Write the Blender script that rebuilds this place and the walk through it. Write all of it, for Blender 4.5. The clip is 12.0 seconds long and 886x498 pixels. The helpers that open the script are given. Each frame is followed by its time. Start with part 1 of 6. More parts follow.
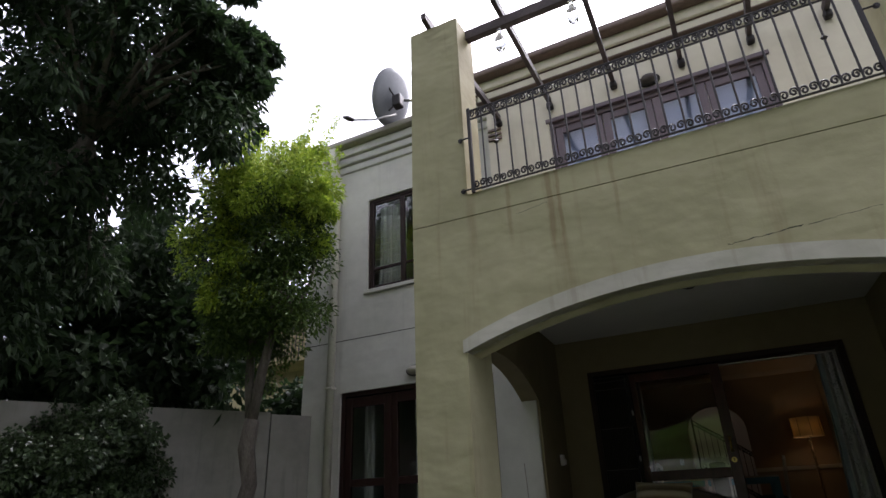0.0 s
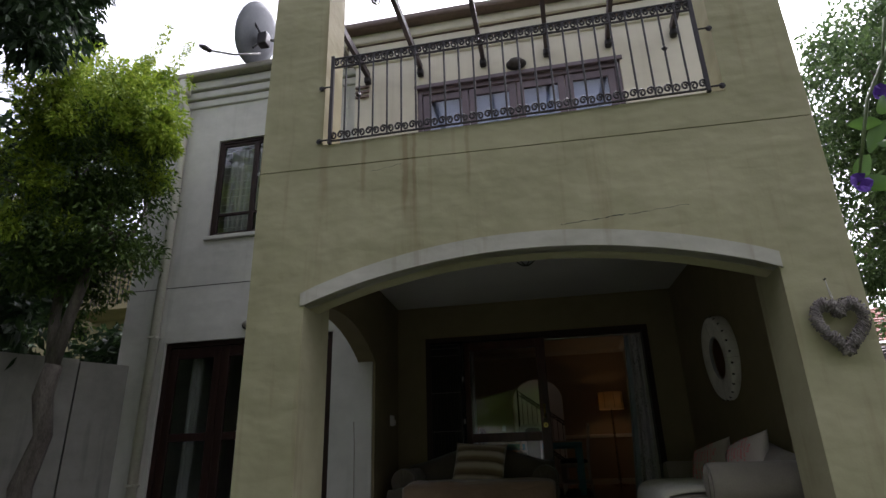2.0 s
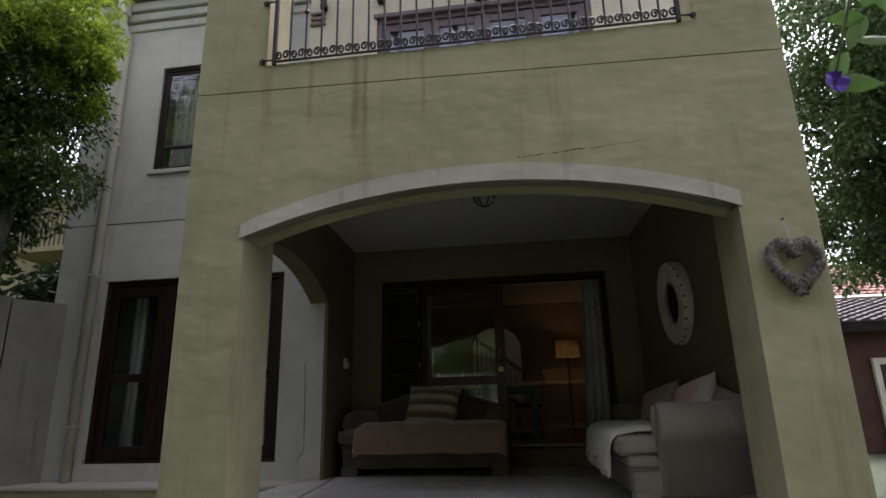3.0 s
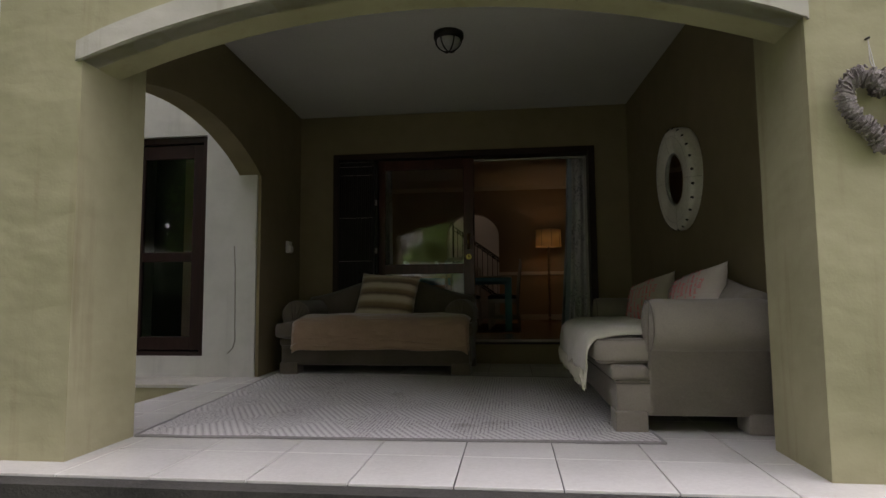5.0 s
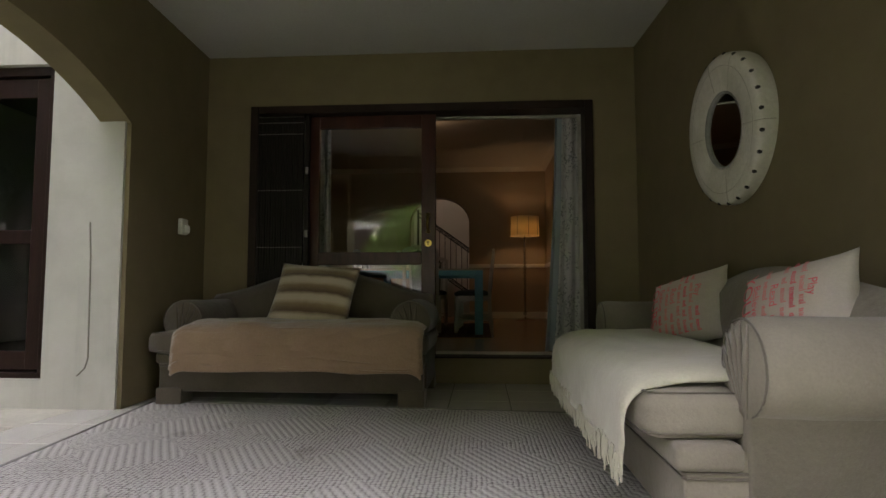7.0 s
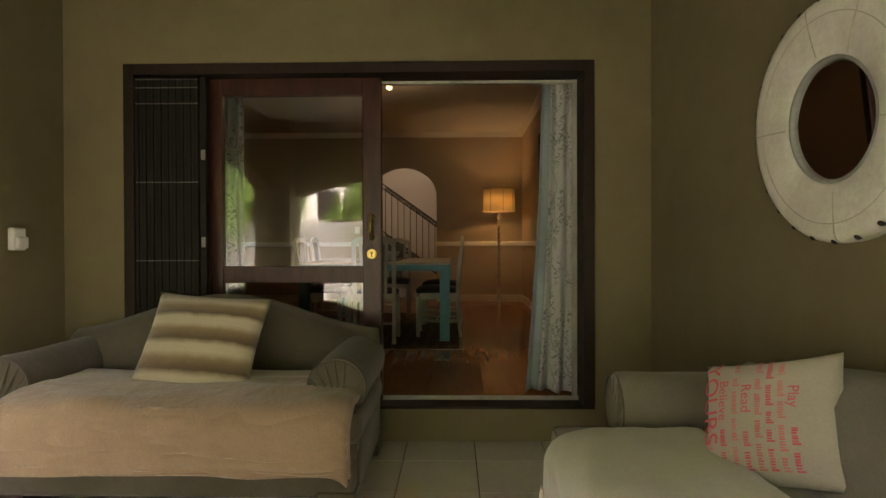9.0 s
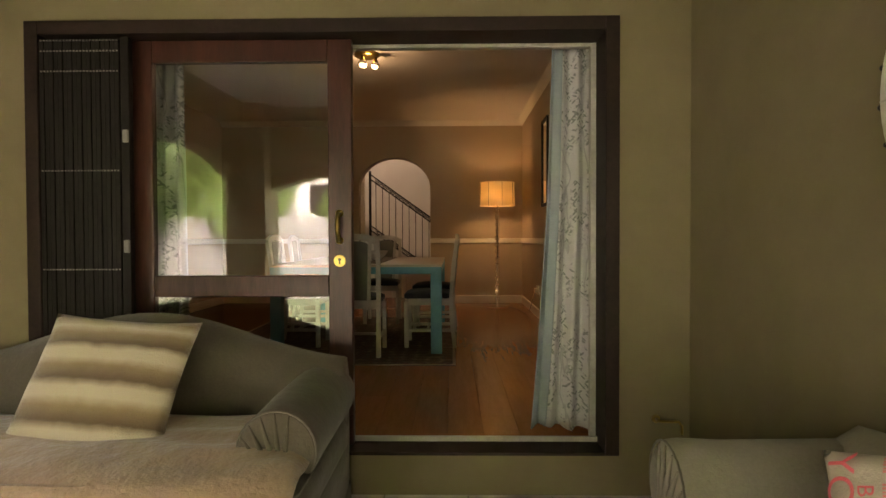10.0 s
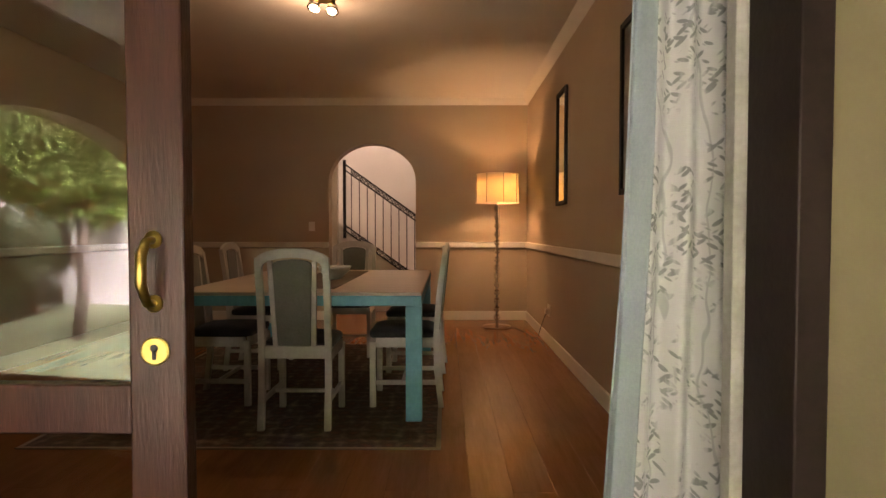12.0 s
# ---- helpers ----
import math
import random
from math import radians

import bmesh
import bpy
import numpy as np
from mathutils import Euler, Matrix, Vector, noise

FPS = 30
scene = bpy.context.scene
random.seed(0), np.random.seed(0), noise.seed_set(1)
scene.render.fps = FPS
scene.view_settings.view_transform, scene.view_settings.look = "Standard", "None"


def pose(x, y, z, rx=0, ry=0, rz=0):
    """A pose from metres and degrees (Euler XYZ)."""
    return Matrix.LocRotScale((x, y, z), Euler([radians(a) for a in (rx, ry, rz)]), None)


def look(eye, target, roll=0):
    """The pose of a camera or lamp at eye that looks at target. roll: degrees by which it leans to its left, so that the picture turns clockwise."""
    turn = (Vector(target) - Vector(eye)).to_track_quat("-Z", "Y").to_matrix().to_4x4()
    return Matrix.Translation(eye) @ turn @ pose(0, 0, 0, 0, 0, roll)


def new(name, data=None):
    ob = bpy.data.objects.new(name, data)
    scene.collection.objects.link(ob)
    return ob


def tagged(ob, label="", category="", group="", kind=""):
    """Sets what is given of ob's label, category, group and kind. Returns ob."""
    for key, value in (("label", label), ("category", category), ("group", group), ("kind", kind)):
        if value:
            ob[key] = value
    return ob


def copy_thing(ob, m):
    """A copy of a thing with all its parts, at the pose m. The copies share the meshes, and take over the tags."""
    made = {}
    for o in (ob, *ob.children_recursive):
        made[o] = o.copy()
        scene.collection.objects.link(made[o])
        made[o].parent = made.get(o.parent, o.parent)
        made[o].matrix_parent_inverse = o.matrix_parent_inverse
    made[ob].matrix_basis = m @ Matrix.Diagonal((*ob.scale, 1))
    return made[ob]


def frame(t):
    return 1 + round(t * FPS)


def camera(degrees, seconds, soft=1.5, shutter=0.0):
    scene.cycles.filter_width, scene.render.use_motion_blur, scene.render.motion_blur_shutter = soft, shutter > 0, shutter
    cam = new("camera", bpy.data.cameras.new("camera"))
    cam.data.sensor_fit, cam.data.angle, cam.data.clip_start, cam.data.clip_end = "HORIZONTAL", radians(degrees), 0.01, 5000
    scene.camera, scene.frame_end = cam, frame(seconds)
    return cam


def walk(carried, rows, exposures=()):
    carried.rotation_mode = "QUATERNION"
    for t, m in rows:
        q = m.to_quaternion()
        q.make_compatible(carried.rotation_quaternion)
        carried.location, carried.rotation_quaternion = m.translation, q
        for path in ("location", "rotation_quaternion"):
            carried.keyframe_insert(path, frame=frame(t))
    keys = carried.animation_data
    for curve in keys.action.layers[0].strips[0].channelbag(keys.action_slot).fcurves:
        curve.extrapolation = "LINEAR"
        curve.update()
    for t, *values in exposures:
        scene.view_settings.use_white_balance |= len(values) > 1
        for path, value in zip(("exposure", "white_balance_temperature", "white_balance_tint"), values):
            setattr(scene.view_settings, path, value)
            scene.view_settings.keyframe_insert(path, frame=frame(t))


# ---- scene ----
cam = camera(75.3, 12.0)
PATH = [
    (0, (0.146, 0.339, 0.774), (-0.656, 1.979, 1.592), -2.5),
    (0.5, (0.159, 0.308, 0.751), (-0.492, 2.016, 1.563), -2.4),
    (1, (0.167, 0.328, 0.751), (-0.36, 2.082, 1.555), -2.2),
    (1.5, (0.181, 0.365, 0.735), (-0.255, 2.159, 1.503), -1.9),
    (2, (0.211, 0.43, 0.718), (-0.153, 2.269, 1.417), -1.7),
    (2.5, (0.251, 0.553, 0.691), (-0.05, 2.427, 1.322), -1.5),
    (3, (0.271, 0.676, 0.663), (0.008, 2.584, 1.201), -1.4),
    (3.5, (0.295, 0.881, 0.664), (0.051, 2.818, 1.1), -1.3),
    (3.7, (0.301, 0.952, 0.677), (0.063, 2.898, 1.071), -1.4),
    (5.3, (0.408, 1.956, 0.702), (0.182, 3.938, 0.849), -0.2),
    (5.5, (0.396, 2.089, 0.714), (0.183, 4.072, 0.857), -0.2),
    (6, (0.383, 2.454, 0.725), (0.21, 4.442, 0.862), -0.2),
    (6.5, (0.401, 2.85, 0.726), (0.239, 4.839, 0.865), -0.1),
    (7, (0.395, 3.209, 0.747), (0.261, 5.2, 0.886), -0.0),
    (7.5, (0.415, 3.565, 0.807), (0.311, 5.558, 0.94), -0.0),
    (7.7, (0.415, 3.684, 0.841), (0.323, 5.678, 0.967), 0.0),
    (9.3, (0.485, 4.556, 1.204), (0.447, 6.555, 1.176), -0.2),
    (9.5, (0.499, 4.68, 1.192), (0.456, 6.68, 1.172), -0.3),
    (10, (0.507, 5.09, 1.231), (0.474, 7.09, 1.193), -0.2),
    (10.5, (0.522, 5.517, 1.255), (0.498, 7.516, 1.213), -0.1),
    (11, (0.51, 5.984, 1.298), (0.494, 7.983, 1.245), -0.0),
    (11.5, (0.522, 6.347, 1.343), (0.511, 8.347, 1.286), -0.1),
    (12, (0.561, 6.700, 1.371), (0.549, 8.699, 1.308), -0.0),
]
walk(cam, [(t, look(eye, target, roll)) for t, eye, target, roll in PATH], exposures=((0.0, 1.85, 6050, 21), (1.2, 1.65, 6050, 21), (2.5, 1.6, 6000, 21), (3.5, 2.1, 6300, 21), (5.3, 2.65, 6550, 22), (7.5, 4.1, 6750, 21), (9.5, 5.5, 7850, 24), (12.0, 6.85, 7050, 34)))

# ---- light ----
SUN_ELEV, SUN_AZ = 58.0, 20.0
LAMP_W, SPOT_W, HALL_W = 0.60, 0.15, 0.55
world = bpy.data.worlds.new("overcast_sky")
scene.world = world
world.use_nodes = True
wn, wl = world.node_tree.nodes, world.node_tree.links
sky = wn.new("ShaderNodeTexSky")
sky.sky_type = "NISHITA"
sky.sun_disc = False
sky.sun_elevation, sky.sun_rotation = radians(SUN_ELEV), radians(SUN_AZ)
sky.air_density, sky.dust_density, sky.ozone_density = 1.0, 6.0, 1.0
grey = wn.new("ShaderNodeHueSaturation")
grey.inputs["Saturation"].default_value = 0.18
wl.new(sky.outputs["Color"], grey.inputs["Color"])
wl.new(grey.outputs["Color"], wn["Background"].inputs["Color"])
wn["Background"].inputs["Strength"].default_value = 0.15

sun_data = bpy.data.lights.new("sun", "SUN")
sun_data.energy, sun_data.angle, sun_data.color = 0.7, radians(25), (1.0, 0.96, 0.9)
sun = new("sun", sun_data)
az, el = radians(SUN_AZ), radians(SUN_ELEV)
sun.matrix_world = look((0, 0, 30), (-math.sin(az) * 10, -math.cos(az) * 10, 30 - math.tan(el) * 10))


def lamp(name, kind, energy, color, m, size=0.1):
    data = bpy.data.lights.new(name, kind)
    data.energy, data.color = energy, color
    if kind == "AREA":
        data.size = size
    else:
        data.shadow_soft_size = size
    ob = new(name, data)
    ob.matrix_world = m
    return ob


# ---- materials ----
def nodes_of(name):
    m = bpy.data.materials.new(name)
    m.use_nodes = True
    return m, m.node_tree.nodes, m.node_tree.links, m.node_tree.nodes["Principled BSDF"]


def coords(n, l, stretch=(1, 1, 1), vary=True):
    tc, mp = n.new("ShaderNodeTexCoord"), n.new("ShaderNodeMapping")
    mp.inputs["Scale"].default_value = stretch
    l.new(tc.outputs["Object"], mp.inputs["Vector"])
    if vary:
        info, mul = n.new("ShaderNodeObjectInfo"), n.new("ShaderNodeMath")
        mul.operation = "MULTIPLY"
        mul.inputs[1].default_value = 37.0
        l.new(info.outputs["Random"], mul.inputs[0])
        l.new(mul.outputs[0], mp.inputs["Location"])
    return mp.outputs["Vector"]


def noise_tex(n, l, vec, scale, detail=4.0, rough=0.55):
    t = n.new("ShaderNodeTexNoise")
    t.inputs["Scale"].default_value, t.inputs["Detail"].default_value, t.inputs["Roughness"].default_value = scale, detail, rough
    l.new(vec, t.inputs["Vector"])
    return t.outputs["Fac"]


def ramp(n, l, fac, stops):
    r = n.new("ShaderNodeValToRGB")
    while len(r.color_ramp.elements) < len(stops):
        r.color_ramp.elements.new(0.5)
    for e, (p, c) in zip(r.color_ramp.elements, stops):
        e.position, e.color = p, (*c, 1) if len(c) == 3 else c
    l.new(fac, r.inputs["Fac"])
    return r.outputs["Color"]


def mix(n, l, fac, a, b, mode="MIX"):
    m = n.new("ShaderNodeMix")
    m.data_type, m.blend_type = "RGBA", mode
    for sock, v in ((m.inputs[0], fac), (m.inputs[6], a), (m.inputs[7], b)):
        if isinstance(v, (int, float)):
            sock.default_value = v
        elif isinstance(v, tuple):
            sock.default_value = (*v, 1)
        else:
            l.new(v, sock)
    return m.outputs[2]


def bump(n, l, height, strength, distance, under=None):
    b = n.new("ShaderNodeBump")
    b.inputs["Strength"].default_value, b.inputs["Distance"].default_value = strength, distance
    l.new(height, b.inputs["Height"])
    if under is not None:
        l.new(under, b.inputs["Normal"])
    return b.outputs["Normal"]


def surface(name, dark, light, rough=0.6, coarse=1.5, fine=30.0, relief=0.004, relief_scale=None, metal=0.0, stretch=(1, 1, 1), specular=0.5, vary=True, coarse_relief=0.0, sheen=0.0):
    """A two-scale surface: coarse patches and fine grain between two colours, with fine relief."""
    m, n, l, p = nodes_of(name)
    v = coords(n, l, stretch, vary)
    a = noise_tex(n, l, v, coarse, 5)
    b = noise_tex(n, l, v, fine, 4)
    c = mix(n, l, 0.35, a, b)
    l.new(ramp(n, l, c, [(0.36, dark), (0.64, light)]), p.inputs["Base Color"])
    p.inputs["Roughness"].default_value, p.inputs["Metallic"].default_value = rough, metal
    p.inputs["Specular IOR Level"].default_value = specular
    if sheen:
        p.inputs["Sheen Weight"].default_value = sheen
    under = None
    if coarse_relief:
        under = bump(n, l, noise_tex(n, l, v, coarse * 3, 3), 1.0, coarse_relief)
    if relief:
        under = bump(n, l, noise_tex(n, l, v, relief_scale or fine, 5), 1.0, relief, under)
    if under is not None:
        l.new(under, p.inputs["Normal"])
    return m


def plaster(name, dark, light, streaks=0.0, wave=0.02, rust=(0.16, 0.10, 0.045), drips=()):
    """Hand-floated painted plaster: broad trowel waves, fine grit, and rain streaks that run down it."""
    m, n, l, p = nodes_of(name)
    v = coords(n, l, vary=False)
    broad, mid, grit = noise_tex(n, l, v, 0.9, 4), noise_tex(n, l, v, 5.0, 5, 0.6), noise_tex(n, l, v, 90.0, 3)
    col = ramp(n, l, mix(n, l, 0.4, broad, mid), [(0.34, dark), (0.66, light)])
    if streaks:
        vs = coords(n, l, (5.0, 5.0, 0.35), False)
        s = ramp(n, l, noise_tex(n, l, vs, 1.6, 5, 0.6), [(0.56, (0, 0, 0)), (0.74, (streaks,) * 3)])
        col = mix(n, l, s, col, rust)
    if drips:
        sep = n.new("ShaderNodeSeparateXYZ")
        l.new(v, sep.inputs[0])
        wob = n.new("ShaderNodeMath")
        wob.operation = "MULTIPLY_ADD"
        wob.inputs[1].default_value = 0.05
        l.new(noise_tex(n, l, v, 6.0, 3), wob.inputs[0])
        l.new(sep.outputs["X"], wob.inputs[2])
        for xc, half, z0, z1, amount in drips:
            off, mag, fade, rise, mulm = (n.new("ShaderNodeMath") for _ in range(5))
            off.operation, mag.operation, fade.operation, rise.operation, mulm.operation = "SUBTRACT", "ABSOLUTE", "MULTIPLY_ADD", "MULTIPLY_ADD", "MULTIPLY"
            l.new(wob.outputs[0], off.inputs[0])
            off.inputs[1].default_value = xc + 0.025
            l.new(off.outputs[0], mag.inputs[0])
            l.new(mag.outputs[0], fade.inputs[0])
            fade.inputs[1].default_value, fade.inputs[2].default_value, fade.use_clamp = -1 / half, 1.0, True
            l.new(sep.outputs["Z"], rise.inputs[0])
            rise.inputs[1].default_value, rise.inputs[2].default_value, rise.use_clamp = 1 / (z1 - z0), -z0 / (z1 - z0), True
            l.new(fade.outputs[0], mulm.inputs[0])
            l.new(rise.outputs[0], mulm.inputs[1])
            weak = ramp(n, l, mulm.outputs[0], [(0.0, (0, 0, 0)), (0.6, (amount,) * 3)])
            col = mix(n, l, weak, col, rust)
    l.new(col, p.inputs["Base Color"])
    p.inputs["Roughness"].default_value = 0.82
    p.inputs["Specular IOR Level"].default_value = 0.3
    w = coords(n, l, (1.0, 1.0, 1.5), False)
    dabs = ramp(n, l, noise_tex(n, l, coords(n, l, (0.8, 0.8, 2.0), False), 2.4, 2, 0.5), [(0.48, (0, 0, 0)), (0.72, (1, 1, 1))])
    zero = bump(n, l, noise_tex(n, l, w, 1.8, 3, 0.45), 1.0, wave)
    one = bump(n, l, dabs, 0.5, wave * 0.25, zero)
    two = bump(n, l, mid, 1.0, wave * 0.10, one)
    l.new(bump(n, l, grit, 0.4, 0.0015, two), p.inputs["Normal"])
    return m


def glass(name, tint=(0.9, 0.93, 0.92)):
    m, n, l, p = nodes_of(name)
    p.inputs["Base Color"].default_value = (*tint, 1)
    p.inputs["Transmission Weight"].default_value = 1.0
    p.inputs["Roughness"].default_value = 0.0
    p.inputs["IOR"].default_value = 1.6
    return m


def glow(name, color, strength):
    m, n, l, p = nodes_of(name)
    p.inputs["Base Color"].default_value = (*color, 1)
    p.inputs["Emission Color"].default_value = (*color, 1)
    p.inputs["Emission Strength"].default_value = strength
    return m


def leafy(name, dark, light, rough=0.45):
    m, n, l, p = nodes_of(name)
    g = n.new("ShaderNodeNewGeometry")
    c = ramp(n, l, g.outputs["Random Per Island"], [(0.0, dark), (1.0, light)])
    l.new(c, p.inputs["Base Color"])
    p.inputs["Roughness"].default_value = rough
    p.inputs["Specular IOR Level"].default_value = 0.35
    t = n.new("ShaderNodeBsdfTranslucent")
    l.new(c, t.inputs["Color"])
    ms = n.new("ShaderNodeMixShader")
    ms.inputs[0].default_value = 0.35
    l.new(p.outputs[0], ms.inputs[1])
    l.new(t.outputs[0], ms.inputs[2])
    l.new(ms.outputs[0], n["Material Output"].inputs["Surface"])
    return m


def fabric(name, dark, light, rough=0.9, weave=900.0, wrinkle=0.01, sheen=0.2):
    m, n, l, p = nodes_of(name)
    v = coords(n, l)
    a, b = noise_tex(n, l, v, 3.0, 4), noise_tex(n, l, v, 120.0, 2)
    l.new(ramp(n, l, mix(n, l, 0.3, a, b), [(0.35, dark), (0.65, light)]), p.inputs["Base Color"])
    p.inputs["Roughness"].default_value, p.inputs["Specular IOR Level"].default_value, p.inputs["Sheen Weight"].default_value = rough, 0.25, sheen
    one = bump(n, l, noise_tex(n, l, v, 7.0, 4, 0.6), 1.0, wrinkle)
    l.new(bump(n, l, noise_tex(n, l, v, weave / 4, 2), 0.6, 0.0015, one), p.inputs["Normal"])
    return m


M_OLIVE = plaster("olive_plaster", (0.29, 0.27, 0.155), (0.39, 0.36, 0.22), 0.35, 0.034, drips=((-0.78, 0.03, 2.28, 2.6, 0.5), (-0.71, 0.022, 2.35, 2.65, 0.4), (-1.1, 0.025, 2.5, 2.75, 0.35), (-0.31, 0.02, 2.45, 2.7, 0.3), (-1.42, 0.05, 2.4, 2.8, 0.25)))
# same olive paint inside the porch, with the shade put into its colour
M_OLIVE_SHADED = plaster("olive_plaster_shaded", (0.172, 0.140, 0.078), (0.215, 0.177, 0.100), 0.0, 0.012)
M_TRIM = plaster("arch_trim_plaster", (0.36, 0.34, 0.275), (0.50, 0.475, 0.40), 0.4, 0.03)
M_WING = plaster("pale_grey_plaster", (0.43, 0.42, 0.37), (0.55, 0.54, 0.48), 0.2, 0.015, (0.2, 0.19, 0.16))
M_CREAM = plaster("cream_plaster", (0.52, 0.48, 0.37), (0.62, 0.58, 0.46), 0.15, 0.01)
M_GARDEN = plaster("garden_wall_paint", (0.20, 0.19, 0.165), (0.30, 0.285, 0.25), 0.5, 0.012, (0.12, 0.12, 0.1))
# colour lowered below the pale wall's own, to dim it in the door glass
M_REAR = plaster("dimmed_rear_wall_paint", (0.15, 0.15, 0.135), (0.20, 0.20, 0.18), 0.2, 0.012, (0.2, 0.2, 0.17))
M_CEIL = surface("ceiling_paint", (0.47, 0.455, 0.42), (0.54, 0.525, 0.49), 0.85, 0.8, 50, 0.002, vary=False)
M_TILE = surface("cream_floor_tile", (0.60, 0.58, 0.53), (0.70, 0.68, 0.63), 0.22, 2.0, 60, 0.0006)
M_GROUT = surface("dark_grout", (0.03, 0.028, 0.024), (0.07, 0.065, 0.055), 0.9, 4, 80)
M_STEP = surface("screed_step", (0.42, 0.40, 0.33), (0.55, 0.53, 0.45), 0.7, 2.5, 40, 0.002)
M_ROOM = surface("beige_room_paint", (0.36, 0.27, 0.175), (0.41, 0.31, 0.205), 0.6, 0.9, 60, 0.002, vary=False)
M_ROOM_CEIL = surface("room_ceiling_paint", (0.62, 0.56, 0.47), (0.68, 0.62, 0.52), 0.8, 0.8, 50, 0.002, vary=False)
M_WHITE = surface("white_gloss_trim", (0.62, 0.57, 0.48), (0.70, 0.65, 0.56), 0.4, 2, 40, 0.001)
M_HALL = surface("white_hall_paint", (0.68, 0.66, 0.62), (0.75, 0.73, 0.69), 0.7, 1, 50, 0.002, vary=False)
M_IRON = surface("black_wrought_iron", (0.010, 0.008, 0.008), (0.022, 0.017, 0.016), 0.5, 4, 60, 0.0015, metal=0.3)
M_DARKWOOD = surface("dark_red_brown_timber", (0.032, 0.0105, 0.007), (0.066, 0.022, 0.014), 0.32, 3, 30, 0.0012, stretch=(6, 6, 0.7), specular=0.3)
M_DOORFRAME = surface("dark_brown_frame", (0.017, 0.010, 0.008), (0.030, 0.017, 0.013), 0.5, 3, 40, 0.001, specular=0.2)
M_GARDENDOOR = surface("dark_red_stained_timber", (0.015, 0.007, 0.006), (0.030, 0.013, 0.010), 0.4, 3, 30, 0.001, stretch=(6, 6, 0.7), specular=0.3)
M_MAUVE = surface("mauve_brown_frame", (0.085, 0.06, 0.068), (0.13, 0.095, 0.105), 0.45, 3, 40, 0.001)
M_GLASS = glass("window_glass")
M_GUTTER = surface("gutter_paint", (0.22, 0.20, 0.165), (0.30, 0.28, 0.23), 0.6, 3, 30, 0.002)
M_GUTTER_BROWN = surface("brown_gutter_and_shade", (0.10, 0.065, 0.05), (0.16, 0.11, 0.085), 0.5, 3, 30, 0.002)
M_PIPE = surface("downpipe_paint", (0.44, 0.42, 0.34), (0.54, 0.52, 0.43), 0.5, 3, 30, 0.001)
M_ROOF = surface("dark_roof_tile", (0.03, 0.024, 0.021), (0.065, 0.052, 0.045), 0.8, 4, 40, 0.004)


# ---- builders ----
def part(name, bm, material, parent=None, label="", smooth=False):
    """Link a bmesh as one mesh object under a thing or a part."""
    me = bpy.data.meshes.new(name)
    bmesh.ops.recalc_face_normals(bm, faces=bm.faces)
    bm.to_mesh(me)
    bm.free()
    me.materials.append(material)
    if smooth:
        me.shade_smooth()
    ob = new(name, me)
    ob.parent = parent
    if label:
        ob["label"] = label
    return ob


def piece(name, mesh, parent, m):
    ob = new(name, mesh)
    ob.parent = parent
    ob.matrix_basis = m
    return ob


def thing(name, at, label, category, group="", kind="", turn=0):
    ob = new(name)
    ob.matrix_basis = pose(*at, 0, 0, turn)
    return tagged(ob, label, category, group, kind)


def structure(ob, label, category):
    return tagged(ob, label, category, kind="structure")


def box(bm, lo, hi, bevel=0.0, segs=2):
    c = [(a + b) / 2 for a, b in zip(lo, hi)]
    s = [abs(b - a) for a, b in zip(lo, hi)]
    g = bmesh.ops.create_cube(bm, size=1, matrix=Matrix.LocRotScale(c, None, s))
    if bevel:
        es = list({e for v in g["verts"] for e in v.link_edges})
        bmesh.ops.bevel(bm, geom=es, offset=min(bevel, min(s) * 0.45), segments=segs, affect="EDGES", profile=0.5)
    return bm


def boxes(*pairs, bevel=0.0):
    bm = bmesh.new()
    for lo, hi in pairs:
        box(bm, lo, hi, bevel)
    return bm


def prism(bm, pts, plane, a, b):
    """Extrude a flat outline: plane 'xz' along y, 'yz' along x, 'xy' along z."""
    def put(u, v, w):
        return {"xz": (u, w, v), "yz": (w, u, v), "xy": (u, v, w)}[plane]
    lo = [bm.verts.new(put(u, v, a)) for u, v in pts]
    hi = [bm.verts.new(put(u, v, b)) for u, v in pts]
    bm.faces.new(lo)
    bm.faces.new(hi[::-1])
    for i in range(len(pts)):
        j = (i + 1) % len(pts)
        bm.faces.new((lo[i], lo[j], hi[j], hi[i]))
    return bm


def tube(bm, pts, radii, seg=8, closed=False):
    """A round tube along points, with a radius at each."""
    pts = [Vector(p) for p in pts]
    if isinstance(radii, (int, float)):
        radii = [radii] * len(pts)
    rings, up = [], None
    n = len(pts)
    for i, p in enumerate(pts):
        if closed:
            d = pts[(i + 1) % n] - pts[i - 1]
        else:
            d = pts[min(i + 1, n - 1)] - pts[max(i - 1, 0)]
        d = d.normalized() if d.length > 1e-9 else Vector((0, 0, 1))
        if up is None:
            up = d.orthogonal().normalized()
        up = (up - d * up.dot(d))
        up = up.normalized() if up.length > 1e-6 else d.orthogonal().normalized()
        side = d.cross(up)
        rings.append([bm.verts.new(p + (up * math.cos(k * math.tau / seg) + side * math.sin(k * math.tau / seg)) * radii[i]) for k in range(seg)])
    for i in range(n if closed else n - 1):
        r, s = rings[i], rings[(i + 1) % n]
        for k in range(seg):
            bm.faces.new((r[k], r[(k + 1) % seg], s[(k + 1) % seg], s[k]))
    if not closed:
        bm.faces.new(rings[0])
        bm.faces.new(rings[-1][::-1])
    return bm


